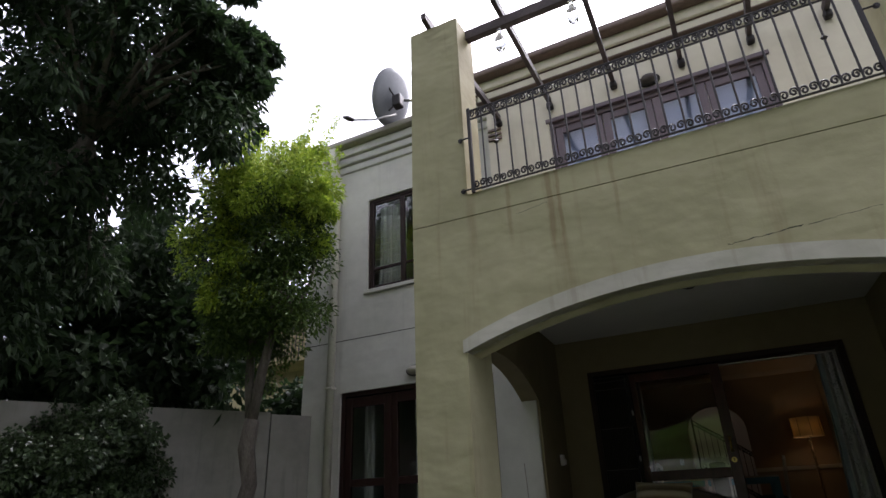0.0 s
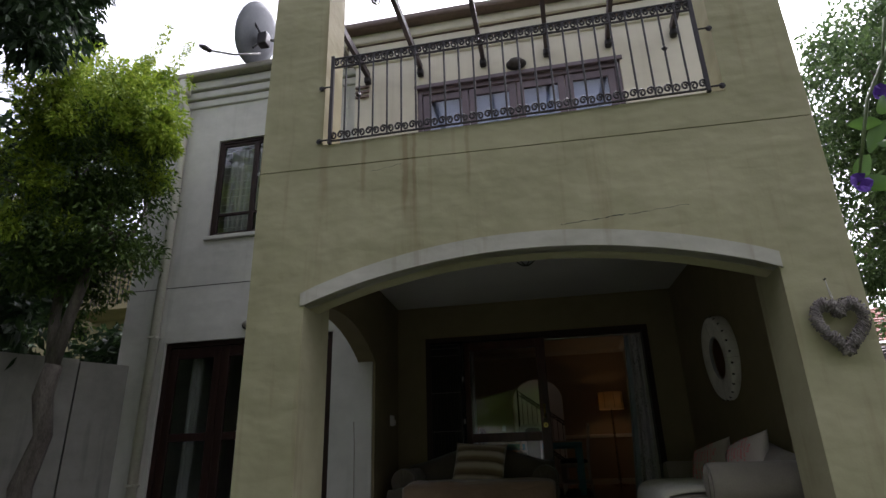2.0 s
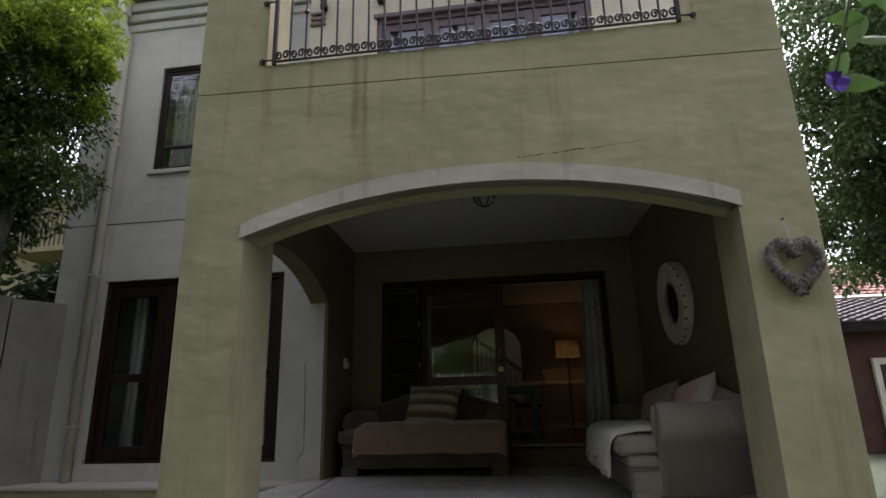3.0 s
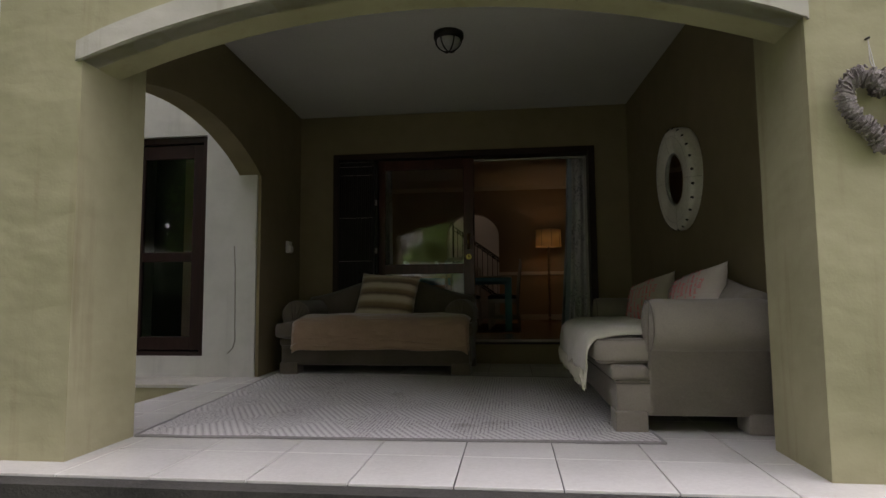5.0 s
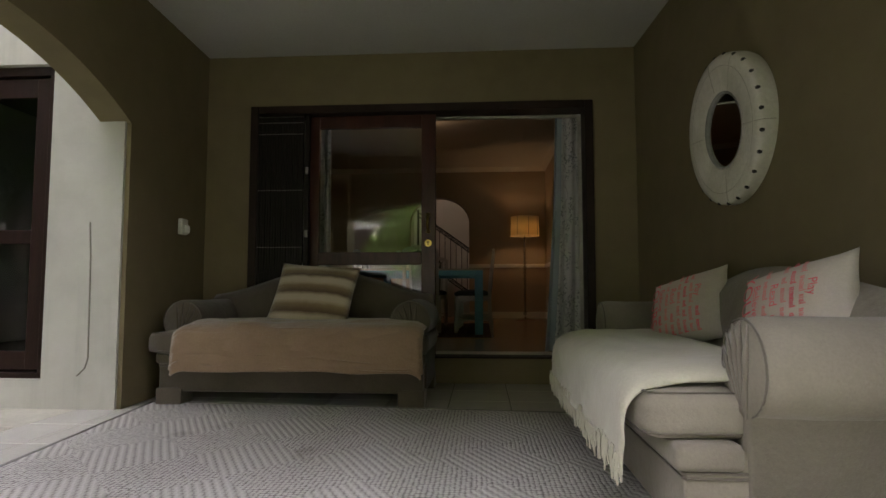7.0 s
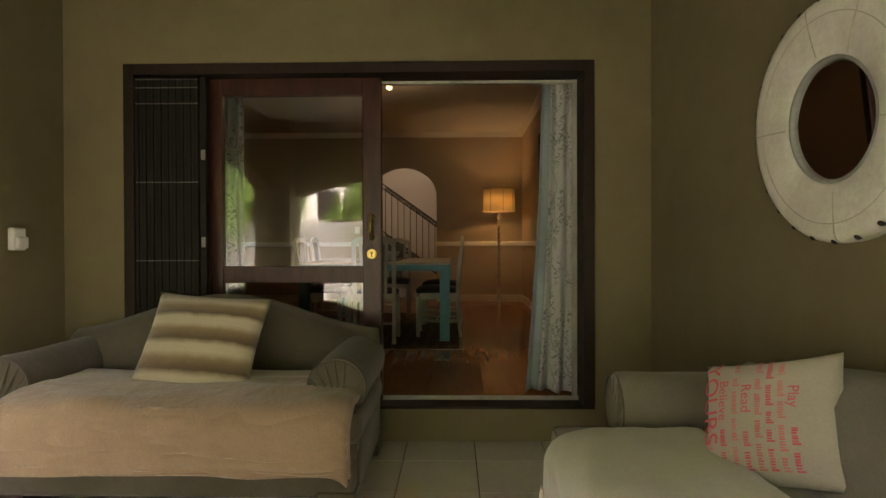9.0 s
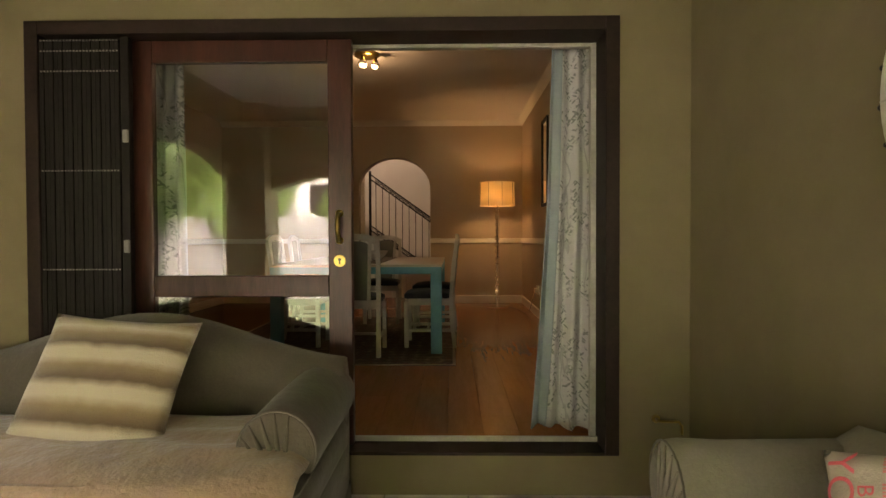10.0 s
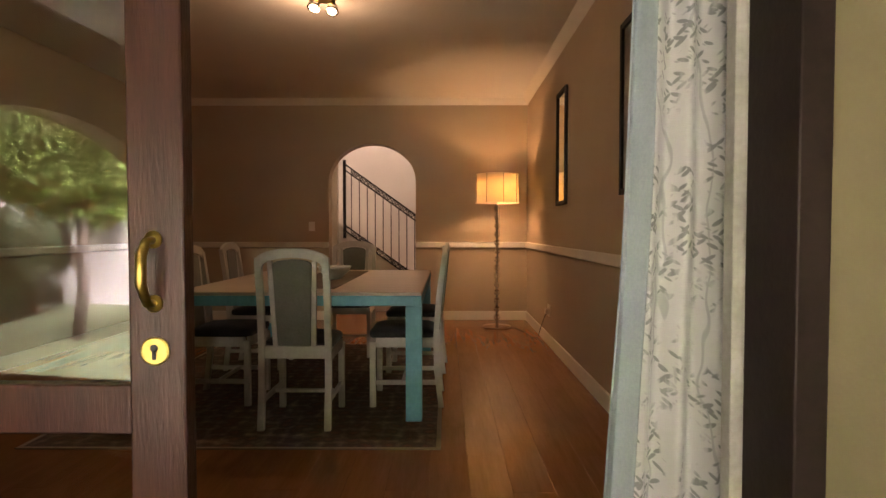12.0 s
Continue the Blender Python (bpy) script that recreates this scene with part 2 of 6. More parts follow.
def lathe(bm, profile, seg=24, m=Matrix.Identity(4)):
    """Turn a profile of (radius, height) round the z axis."""
    rings = []
    for r, z in profile:
        if r < 1e-6:
            rings.append([bm.verts.new(m @ Vector((0, 0, z)))])
        else:
            rings.append([bm.verts.new(m @ Vector((r * math.cos(k * math.tau / seg), r * math.sin(k * math.tau / seg), z))) for k in range(seg)])
    for a, b in zip(rings, rings[1:]):
        for k in range(seg):
            q = (k + 1) % seg
            if len(a) == 1 and len(b) == 1:
                continue
            if len(a) == 1:
                bm.faces.new((a[0], b[q], b[k]))
            elif len(b) == 1:
                bm.faces.new((a[k], a[q], b[0]))
            else:
                bm.faces.new((a[k], a[q], b[q], b[k]))
    return bm


def arc(x0, x1, spring, crown, steps=24):
    """Points of a segmental arch from x0 to x1."""
    h, w = crown - spring, (x1 - x0) / 2
    r = (w * w + h * h) / (2 * h)
    cx, cz = (x0 + x1) / 2, crown - r
    a = math.asin(min(1, w / r))
    return [(cx + r * math.sin(-a + 2 * a * i / steps), cz + r * math.cos(-a + 2 * a * i / steps)) for i in range(steps + 1)]


# ---- the large structure ----
GROUND, FRONT, BACK = -0.34, 4.073, 7.82
bm = bmesh.new()
bmesh.ops.create_grid(bm, x_segments=40, y_segments=40, size=60)
for v in bm.verts:
    v.co.z = GROUND
M_LAWN = surface("lawn_soil", (0.025, 0.035, 0.012), (0.05, 0.07, 0.025), 0.95, 1.5, 40, 0.02, vary=False)
structure(part("ground", bm, M_LAWN), "shaded lawn of short green grass over soil", "lawn")

# front wall: arch, piers and balcony parapet, with a thin shadow joint at floor level
ARCH = arc(-1.52, 1.56, 1.78, 2.045)
GROOVE = 2.83
wall_front = new("wall_front")
structure(wall_front, "olive plastered porch front with a wide segmental arch", "wall")
bm = bmesh.new()
prism(bm, [(-1.95, GROUND), (-1.52, GROUND), *ARCH, (1.56, GROUND), (1.975, GROUND), (1.975, GROOVE - 0.05), (-1.95, GROOVE + 0.04)], "xz", FRONT, 4.32)
part("lower_wall", bm, M_OLIVE, wall_front)
bm = bmesh.new()
prism(bm, [(-1.95, GROOVE + 0.048), (1.975, GROOVE - 0.042), (1.97, 4.97), (1.49, 4.97), (1.49, 3.06), (-1.44, 3.06), (-1.44, 4.97), (-1.93, 4.97)], "xz", FRONT, 4.32)
part("parapet", bm, M_OLIVE, wall_front)
part("joint", prism(bmesh.new(), [(-1.93, GROOVE + 0.02), (1.955, GROOVE - 0.07), (1.955, GROOVE - 0.02), (-1.93, GROOVE + 0.07)], "xz", FRONT + 0.012, 4.31), M_GROUT, wall_front)
part("pier", boxes(((-1.95, 4.32, GROUND), (-1.52, 4.53, 2.70))), M_OLIVE, wall_front)
part("pier", boxes(((1.56, 4.32, GROUND), (1.975, 4.53, 2.70))), M_OLIVE, wall_front)
part("upper_pier", boxes(((-1.93, 4.32, 3.06), (-1.44, 4.42, 4.97))), M_OLIVE, wall_front)
part("upper_pier", boxes(((1.49, 4.32, 3.06), (1.97, 4.42, 4.97))), M_OLIVE, wall_front)
rng = random.Random(2)
for x0, x1, z, w in ((0.30, 0.72, 2.19, 0.008), (0.74, 1.12, 2.215, 0.005), (-1.05, -0.8, 2.78, 0.004)):
    bm = bmesh.new()
    n_seg = 22
    ridge = [(x0 + (x1 - x0) * k / n_seg, z + 0.03 * (k / n_seg) + rng.uniform(-0.006, 0.006), w * rng.uniform(0.15, 1.0)) for k in range(n_seg + 1)]
    top = [bm.verts.new((x, FRONT - 0.0012, zz + ww / 2)) for x, zz, ww in ridge]
    low = [bm.verts.new((x, FRONT - 0.0012, zz - ww / 2)) for x, zz, ww in ridge]
    for k in range(n_seg):
        bm.faces.new((low[k], low[k + 1], top[k + 1], top[k]))
    part("crack", bm, M_GROUT, wall_front, "fine dark crack in the plaster")
bm = bmesh.new()
outer = arc(-1.545, 1.575, 1.87, 2.16)
prism(bm, [(-1.545, 1.775), *ARCH, (1.575, 1.765), *outer[::-1]], "xz", FRONT - 0.022, FRONT + 0.1)
bmesh.ops.bevel(bm, geom=[e for e in bm.edges if all(v.co.y < FRONT for v in e.verts)], offset=0.008, segments=2, affect="EDGES")
structure(part("arch_trim", bm, M_TRIM), "pale plaster band moulded round the porch arch", "trim")

# side wall with its own arch
SIDE = arc(4.44, 6.70, 1.81, 2.09)
bm = bmesh.new()
prism(bm, [(4.53, 1.86), *[q for q in SIDE if q[0] > 4.53], (6.70, GROUND), (BACK, GROUND), (BACK, 2.70), (4.53, 2.70)], "yz", -2.07, -1.87)
for v in bm.verts:
    v.co.x += 0.02 - (v.co.y - 6.7) * 0.045
structure(part("wall_side", bm, M_OLIVE_SHADED), "olive plastered porch side wall with an arched opening", "wall")
structure(part("wall_right", prism(bmesh.new(), [(1.80, 4.53), (1.975, 4.53), (1.975, BACK), (1.63, BACK)], "xy", GROUND, 2.70), M_OLIVE_SHADED), "plain olive plastered porch wall", "wall")
bm = bmesh.new()
for lo, hi in (((-2.07, BACK, GROUND), (1.9, 8.05, 0.2)), ((-2.07, BACK, 0.2), (-1.52, 8.05, 2.265)), ((1.29, BACK, 0.2), (1.9, 8.05, 2.265)), ((-2.07, BACK, 2.265), (1.9, 8.05, 3.1))):
    box(bm, lo, hi)
structure(part("wall_back", bm, M_OLIVE_SHADED), "olive plastered house wall round the sliding door", "wall")
structure(part("porch_ceiling", boxes(((-2.07, 4.32, 2.70), (1.9, BACK, 2.86))), M_CEIL), "off-white painted porch ceiling", "ceiling")
structure(part("balcony_floor", boxes(((-1.95, 4.33, 2.86), (1.97, 6.2, 2.95))), M_STEP), "grey screed balcony floor", "floor")

# patio slab and steps beside it
structure(part("patio_slab", boxes(((-2.12, 3.82, GROUND), (1.80, BACK, -0.012))), M_GROUT), "concrete patio slab under cream tiles", "floor")
steps = thing("garden_steps", (0, 0, 0), "two broad plastered steps below the glazed doors", "steps", kind="structure")
part("landing", boxes(((-5.4, 6.22, -0.03), (-2.125, 6.68, 0.0)), bevel=0.006), M_STEP, steps)
part("riser", boxes(((-5.4, 6.25, GROUND), (-2.125, 6.68, -0.032))), M_OLIVE, steps)
part("tread", boxes(((-5.4, 5.90, -0.20), (-2.125, 6.248, -0.17)), bevel=0.006), M_STEP, steps)
part("riser", boxes(((-5.4, 5.93, GROUND), (-2.125, 6.248, -0.202))), M_OLIVE, steps)

# wing of the house with glazed doors below and a window above
WING = 6.68
DX0, DX1, DZ0, DZ1 = -4.58, -2.37, 0.18, 2.21
WX0, WX1, WZ0, WZ1 = -4.17, -3.05, 3.59, 5.03
wing = new("wall_wing")
structure(wing, "pale grey plastered two-storey house wing", "wall")
bm = bmesh.new()
for lo, hi in (((-5.22, WING, GROUND), (DX0, 6.9, 5.62)), ((DX0, WING, GROUND), (DX1, 6.9, DZ0)), ((DX1, WING, GROUND), (-1.88, 6.9, 5.62)), ((DX0, WING, DZ1), (DX1, 6.9, WZ0)), ((DX0, WING, WZ0), (WX0, 6.9, WZ1)), ((WX1, WING, WZ0), (DX1, 6.9, WZ1)), ((DX0, WING, WZ1), (DX1, 6.9, 5.62))):
    box(bm, lo, hi)
bmesh.ops.remove_doubles(bm, verts=bm.verts, dist=1e-4)
part("plaster", bm, M_WING, wing)
part("side_wall", boxes(((-5.22, 6.9, GROUND), (-4.8, 11.0, 5.62))), M_WING, wing)
part("joint", boxes(((-5.22, WING - 0.003, 2.915), (-2.07, WING, 2.925))), M_GROUT, wing)
for i, (z0, z1, out) in enumerate(((5.62, 5.74, 0.03), (5.75, 5.87, 0.07), (5.88, 6.02, 0.11))):
    part("cornice", boxes(((-5.22 - out * 0.3, WING - out, z0), (-2.0, 6.9, z1)), bevel=0.02), M_WING, wing)
part("gutter", boxes(((-5.18, WING - 0.22, 6.03), (-2.0, 6.9, 6.13)), bevel=0.03), M_GUTTER, wing)
bm = bmesh.new()
prism(bm, [(WING - 0.2, 6.13), (9.5, 7.4), (9.5, 7.3), (WING - 0.2, 6.1)], "yz", -5.18, -2.0)
part("roof", bm, M_ROOF, wing)
pipe = thing("downpipe", (-4.70, WING - 0.06, GROUND), "cream painted round rainwater downpipe on the wing", "downpipe")
tube_pts = [(0, 0, 0), (0, 0, 5.75), (-0.0, -0.02, 5.88), (-0.03, -0.1, 6.02), (-0.03, -0.11, 6.2)]
part("pipe", tube(bmesh.new(), tube_pts, 0.055, 12), M_PIPE, pipe, smooth=True)
part("hopper", boxes(((-0.09, -0.17, 6.12), (0.04, -0.03, 6.36)), bevel=0.02), M_PIPE, pipe)
for z in (0.9, 2.6, 4.3):
    part("bracket", boxes(((-0.06, -0.055, z), (0.06, 0.06, z + 0.03)), bevel=0.006), M_PIPE, pipe)

# upper floor behind the balcony
UP = 6.2
UX0, UX1, UZ1 = -1.2, 1.21, 5.03
upper = new("wall_upper")
structure(upper, "cream plastered upper wall behind the balcony", "wall")
bm = bmesh.new()
for lo, hi in (((-2.0, UP, 2.95), (UX0, 6.42, 5.6)), ((UX1, UP, 2.95), (2.6, 6.42, 5.6)), ((UX0, UP, UZ1), (UX1, 6.42, 5.6)), ((-2.0, 6.42, 2.95), (-1.9, 10.0, 5.6)), ((2.5, 6.42, 2.95), (2.6, 10.0, 5.6))):
    box(bm, lo, hi)
part("plaster", bm, M_CREAM, upper)
for z0, z1, out in ((5.5, 5.62, 0.03), (5.63, 5.75, 0.08), (5.76, 5.9, 0.13)):
    part("cornice", boxes(((-2.0 - out, UP - out, z0), (2.6 + out, UP + 0.1, z1)), bevel=0.02), M_CREAM, upper)
part("gutter", boxes(((-2.2, UP - 0.26, 5.9), (2.75, UP + 0.05, 6.0)), bevel=0.03), M_GUTTER_BROWN, upper)
# brown strips that paint the shade in the cornice gaps
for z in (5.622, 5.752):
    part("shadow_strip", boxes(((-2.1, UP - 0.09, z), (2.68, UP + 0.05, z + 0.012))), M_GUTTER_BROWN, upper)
bm = bmesh.new()
prism(bm, [(UP - 0.2, 6.0), (9.5, 7.4), (9.5, 7.3), (UP - 0.2, 5.95)], "yz", -2.2, 2.75)
part("roof", bm, M_ROOF, upper)
structure(part("upper_room", boxes(((-1.9, 9.9, 2.95), (1.9, 10.0, 5.6)), ((-1.9, 6.42, 2.95), (1.9, 9.9, 3.0)), ((-1.9, 6.43, 5.5), (1.9, 9.9, 5.6))), M_CEIL), "plain upstairs room surfaces behind the glazing", "wall")

# garden wall that runs obliquely to the wing
gw = new("garden_wall")
structure(gw, "weathered grey plastered garden boundary wall", "wall")
a, b = Vector((-5.0, 6.75, 0)), Vector((-8.35, 1.05, 0))
d = (b - a).normalized()
nrm = Vector((-d.y, d.x, 0))
gw.matrix_basis = Matrix.Translation(a) @ Matrix.Rotation(math.atan2(d.y, d.x), 4, "Z")
L = (b - a).length
part("panel", boxes(((0.0, -0.2, GROUND), (0.62, 0.0, 1.96))), M_GARDEN, gw)
part("panel", boxes(((0.64, -0.2, GROUND), (L, 0.01, 1.98))), M_GARDEN, gw)
structure(part("wall_garden_rear", boxes(((-8.6, -4.4, GROUND), (6.5, -4.2, 1.8)), ((6.3, -4.2, GROUND), (6.5, 9.0, 1.8)), ((-8.6, -4.2, GROUND), (-8.4, 1.1, 1.96))), M_REAR), "pale plastered garden wall round the lawn, its colour dimmed", "wall")

# dining room
RX0, RX1, RY1, RZ0, RZ1 = -3.2, 1.625, 14.3, 0.19, 3.1
structure(part("room_floor_base", boxes(((RX0, 8.05, 0.0), (RX1, 17.0, RZ0 - 0.012))), M_GROUT), "screed under the laminate boards", "floor")
structure(part("wall_room_right", boxes(((RX1, 8.05, 0.0), (RX1 + 0.2, RY1 + 0.2, RZ1))), M_ROOM), "warm beige painted dining room wall", "wall")
structure(part("wall_room_left", boxes(((RX0 - 0.2, 8.05, 0.0), (RX0, RY1 + 0.2, RZ1))), M_ROOM), "warm beige painted dining room wall", "wall")
structure(part("wall_room_front", boxes(((RX0, 8.05, 0.0), (-1.55, 8.08, RZ1)), ((1.33, 8.05, 0.0), (RX1, 8.08, RZ1)), ((-1.55, 8.05, 2.3), (1.33, 8.08, RZ1))), M_ROOM), "beige wall round the inside of the sliding door", "wall")
INARCH = [(-0.42 + 0.575 * math.cos(t), 2.02 + 0.5 * math.sin(t)) for t in np.linspace(math.pi, 0, 25)]
bm = bmesh.new()
prism(bm, [(RX0, 0.0), (-0.995, 0.0), *INARCH, (0.155, 0.0), (RX1, 0.0), (RX1, RZ1), (RX0, RZ1)], "xz", RY1, RY1 + 0.2)
structure(part("wall_room_far", bm, M_ROOM), "beige wall with an arched opening to the stair hall", "wall")
structure(part("room_ceiling", boxes(((RX0, 8.05, RZ1), (RX1, 14.5, RZ1 + 0.15))), M_ROOM_CEIL), "off-white dining room ceiling", "ceiling")
def moulding(name, z0, z1, out, label):
    """A strip round the room: far wall in two lengths, and both long walls."""
    bm = bmesh.new()
    for lo, hi in (((RX0, RY1 - out, z0), (-0.995, RY1, z1)), ((0.155, RY1 - out, z0), (RX1, RY1, z1)), ((RX1 - out, 8.08, z0), (RX1, RY1 - out, z1)), ((RX0, 8.08, z0), (RX0 + out, RY1 - out, z1))):
        box(bm, lo, hi, out * 0.35)
    structure(part(name, bm, M_WHITE), label, "trim")
moulding("baseboard", RZ0, RZ0 + 0.12, 0.018, "cream painted skirting board")
moulding("dado_rail", 1.15, 1.225, 0.03, "cream painted dado rail")
bm = bmesh.new()
prism(bm, [(RY1 - 0.08, RZ1), (RY1, RZ1), (RY1, RZ1 - 0.08), (RY1 - 0.05, RZ1 - 0.03)], "yz", RX0, RX1)
prism(bm, [(RX1 - 0.08, RZ1), (RX1, RZ1), (RX1, RZ1 - 0.08), (RX1 - 0.05, RZ1 - 0.03)], "xz", 8.08, RY1)
structure(part("cornice", bm, M_ROOM_CEIL), "cove cornice of the dining room ceiling", "trim")

# stair hall behind the arch
structure(part("wall_hall_far", boxes(((-3.4, 16.4, 0.0), (1.9, 16.6, 4.5)), ((1.65, 14.5, 0.0), (1.9, 16.4, 4.5)), ((-3.4, 14.5, 0.0), (-3.2, 16.4, 4.5)), ((-3.4, 14.5, 3.25), (1.9, 14.55, 4.5))), M_HALL), "white painted stair hall walls", "wall")
structure(part("hall_ceiling", boxes(((-3.4, 14.5, 4.5), (1.9, 16.6, 4.6))), M_HALL), "white stair hall ceiling", "ceiling")

# ---- glazing and joinery ----
def pane_box(lo, hi):
    return boxes((lo, hi))


def glazed_leaf(parent, name, x0, x1, z0, z1, y, stile, rails, wood, depth=0.045, glass_mat=None):
    """One framed leaf: two stiles, cross rails at (z, height), and a pane in each gap."""
    leaf = part(name, boxes(((x0, y, z0), (x0 + stile, y + depth, z1)), ((x1 - stile, y, z0), (x1, y + depth, z1)), bevel=0.006), wood, parent)
    zs = sorted(rails)
    for z, h in zs:
        part("rail", boxes(((x0 + stile, y + 0.003, z), (x1 - stile, y + depth - 0.003, z + h)), bevel=0.005), wood, leaf)
    for (za, ha), (zb, hb) in zip(zs, zs[1:]):
        p = part("pane", pane_box((x0 + stile, y + depth / 2 - 0.003, za + ha), (x1 - stile, y + depth / 2 + 0.003, zb)), glass_mat or M_GLASS, leaf)
        p.visible_shadow = False
    return leaf


def frame_ring(parent, x0, x1, z0, z1, y0, y1, w, wood, name="frame", sill=True):
    prs = [((x0, y0, z0), (x0 + w, y1, z1)), ((x1 - w, y0, z0), (x1, y1, z1)), ((x0 + w, y0, z1 - w), (x1 - w, y1, z1))]
    if sill:
        prs.append(((x0 + w, y0, z0), (x1 - w, y1, z0 + w * 0.6)))
    return part(name, boxes(*prs, bevel=0.004), wood, parent)


# garden doors of the wing
gd = new("door_1")
structure(gd, "dark brown timber garden doors with tall panes", "door")
frame_ring(gd, DX0, DX1, DZ0, DZ1, WING + 0.04, WING + 0.14, 0.06, M_GARDENDOOR, "door_frame")
wide = (DX1 - DX0 - 0.12) / 3
for i in range(3):
    xa = DX0 + 0.06 + wide * i
    glazed_leaf(gd, "leaf", xa + 0.003, xa + wide - 0.003, DZ0 + 0.05, DZ1 - 0.07, WING + 0.06, 0.1, [(DZ0 + 0.05, 0.12), (1.04, 0.09), (DZ1 - 0.2, 0.13)], M_GARDENDOOR)
# window above
w1 = new("window_1")
structure(w1, "dark framed casement window with burglar bars", "window")
frame_ring(w1, WX0, WX1, WZ0, WZ1, WING + 0.03, WING + 0.1, 0.045, M_DOORFRAME, "window_frame")
for xa, xb in ((WX0 + 0.046, WX0 + 0.56), (WX0 + 0.562, WX1 - 0.046)):
    glazed_leaf(w1, "casement", xa, xb, WZ0 + 0.03, WZ1 - 0.046, WING + 0.04, 0.035, [(WZ0 + 0.03, 0.03), (WZ0 + 0.3, 0.035), (WZ1 - 0.085, 0.035)], M_DOORFRAME)
part("sill", boxes(((WX0 - 0.04, WING - 0.04, WZ0 - 0.06), (WX1 + 0.04, WING + 0.06, WZ0 - 0.002)), bevel=0.01), M_WING, w1)
for k in range(11):
    z = WZ0 + 0.16 + k * 0.115
    part("burglar_bar", tube(bmesh.new(), [(WX0 + 0.06, WING + 0.14, z), (WX0 + 0.3, WING + 0.15, z), (WX0 + 0.54, WING + 0.14, z)], 0.0045, 6), M_HALL, w1)
part("burglar_upright", tube(bmesh.new(), [(WX0 + 0.3, WING + 0.16, WZ0 + 0.1), (WX0 + 0.3, WING + 0.16, WZ1 - 0.08)], 0.008, 6), M_HALL, w1)
# rooms behind the wing's glazing, near-black so the colour carries their shade
M_ROOM_SHADE = surface("room_shade_dark", (0.035, 0.03, 0.026), (0.055, 0.047, 0.04), 0.8, 1, 40, 0.001, vary=False)
structure(part("wing_room", boxes(((-4.8, 9.6, 0.0), (-2.07, 9.7, 5.6)), ((-4.8, 6.9, 0.0), (-2.07, 9.6, 0.17)), ((-4.8, 6.9, 2.75), (-2.07, 9.6, 2.9)), ((-2.15, 6.9, 0.0), (-2.07, 9.6, 5.6)), ((-4.8, 6.9, 5.45), (-2.07, 9.6, 5.6))), M_ROOM_SHADE), "rooms behind the wing's glazing, painted near-black for their shade", "wall")

# balcony doors upstairs
bd = new("door_2")
structure(bd, "four mauve-brown glazed folding balcony doors", "door")
frame_ring(bd, UX0, UX1, 2.96, UZ1, UP + 0.03, UP + 0.13, 0.06, M_MAUVE, "door_frame")
wide = (UX1 - UX0 - 0.12) / 4
M_SKYGLASS = glass("balcony_glass", (0.75, 0.8, 0.9))
for i in range(4):
    xa = UX0 + 0.06 + wide * i
    glazed_leaf(bd, "leaf", xa + 0.004, xa + wide - 0.004, 3.0, UZ1 - 0.065, UP + 0.05, 0.085, [(3.0, 0.15), (4.0, 0.08), (UZ1 - 0.16, 0.09)], M_MAUVE, glass_mat=M_SKYGLASS)
# pale blue panels imitate the sky reflected in the balcony panes
M_MIRRORED_SKY = fabric("mirrored_sky_blue", (0.33, 0.36, 0.44), (0.43, 0.46, 0.54), wrinkle=0.004)
for i in range(4):
    xa = UX0 + 0.06 + wide * i
    part("blind", boxes(((xa + 0.05, UP + 0.14, 3.05), (xa + wide - 0.05, UP + 0.146, UZ1 - 0.1))), M_MIRRORED_SKY, bd, "pale blue panel behind the pane, standing in for reflected sky")
part("lintel", boxes(((UX0 - 0.03, UP - 0.02, UZ1 - 0.005), (UX1 + 0.03, UP + 0.03, UZ1 + 0.05)), bevel=0.006), M_MAUVE, bd)
bulk = thing("bulkhead_light", (0.03, UP, 5.17), "dark oval bulkhead lamp on the upper wall", "wall lamp")
part("backplate", lathe(bmesh.new(), [(0, 0), (0.12, 0), (0.12, 0.03), (0.1, 0.05), (0, 0.05)], 20, Matrix.Rotation(radians(90), 4, "X") @ Matrix.Diagonal((1, 0.62, 1, 1))), M_IRON, bulk, smooth=True)
part("lens", lathe(bmesh.new(), [(0.095, 0.05), (0.08, 0.085), (0.04, 0.105), (0, 0.11)], 20, Matrix.Rotation(radians(90), 4, "X") @ Matrix.Diagonal((1, 0.62, 1, 1))), M_ROOF, bulk, smooth=True)
M_BRICKRED = surface("terracotta", (0.16, 0.06, 0.04), (0.24, 0.10, 0.065), 0.8, 5, 40)
vent = thing("wall_vent", (-1.9, UP, 5.02), "small brown louvred wall vent", "vent")
for k in range(3):
    part("louvre", boxes(((-0.09, -0.03, k * 0.07), (0.09, 0.0, k * 0.07 + 0.035)), bevel=0.006), M_GUTTER_BROWN, vent)

# oval bulkhead lamp over the garden doors
bulk = thing("bulkhead_light", (-3.42, WING, 2.36), "dark oval bulkhead lamp over the garden doors", "wall lamp")
part("backplate", lathe(bmesh.new(), [(0, 0), (0.12, 0), (0.12, 0.03), (0.1, 0.05), (0, 0.05)], 20, Matrix.Rotation(radians(90), 4, "X") @ Matrix.Diagonal((1, 0.62, 1, 1))), M_IRON, bulk, smooth=True)
part("lens", lathe(bmesh.new(), [(0.095, 0.05), (0.08, 0.085), (0.04, 0.105), (0, 0.11)], 20, Matrix.Rotation(radians(90), 4, "X") @ Matrix.Diagonal((1, 0.62, 1, 1))), M_GUTTER, bulk, smooth=True)
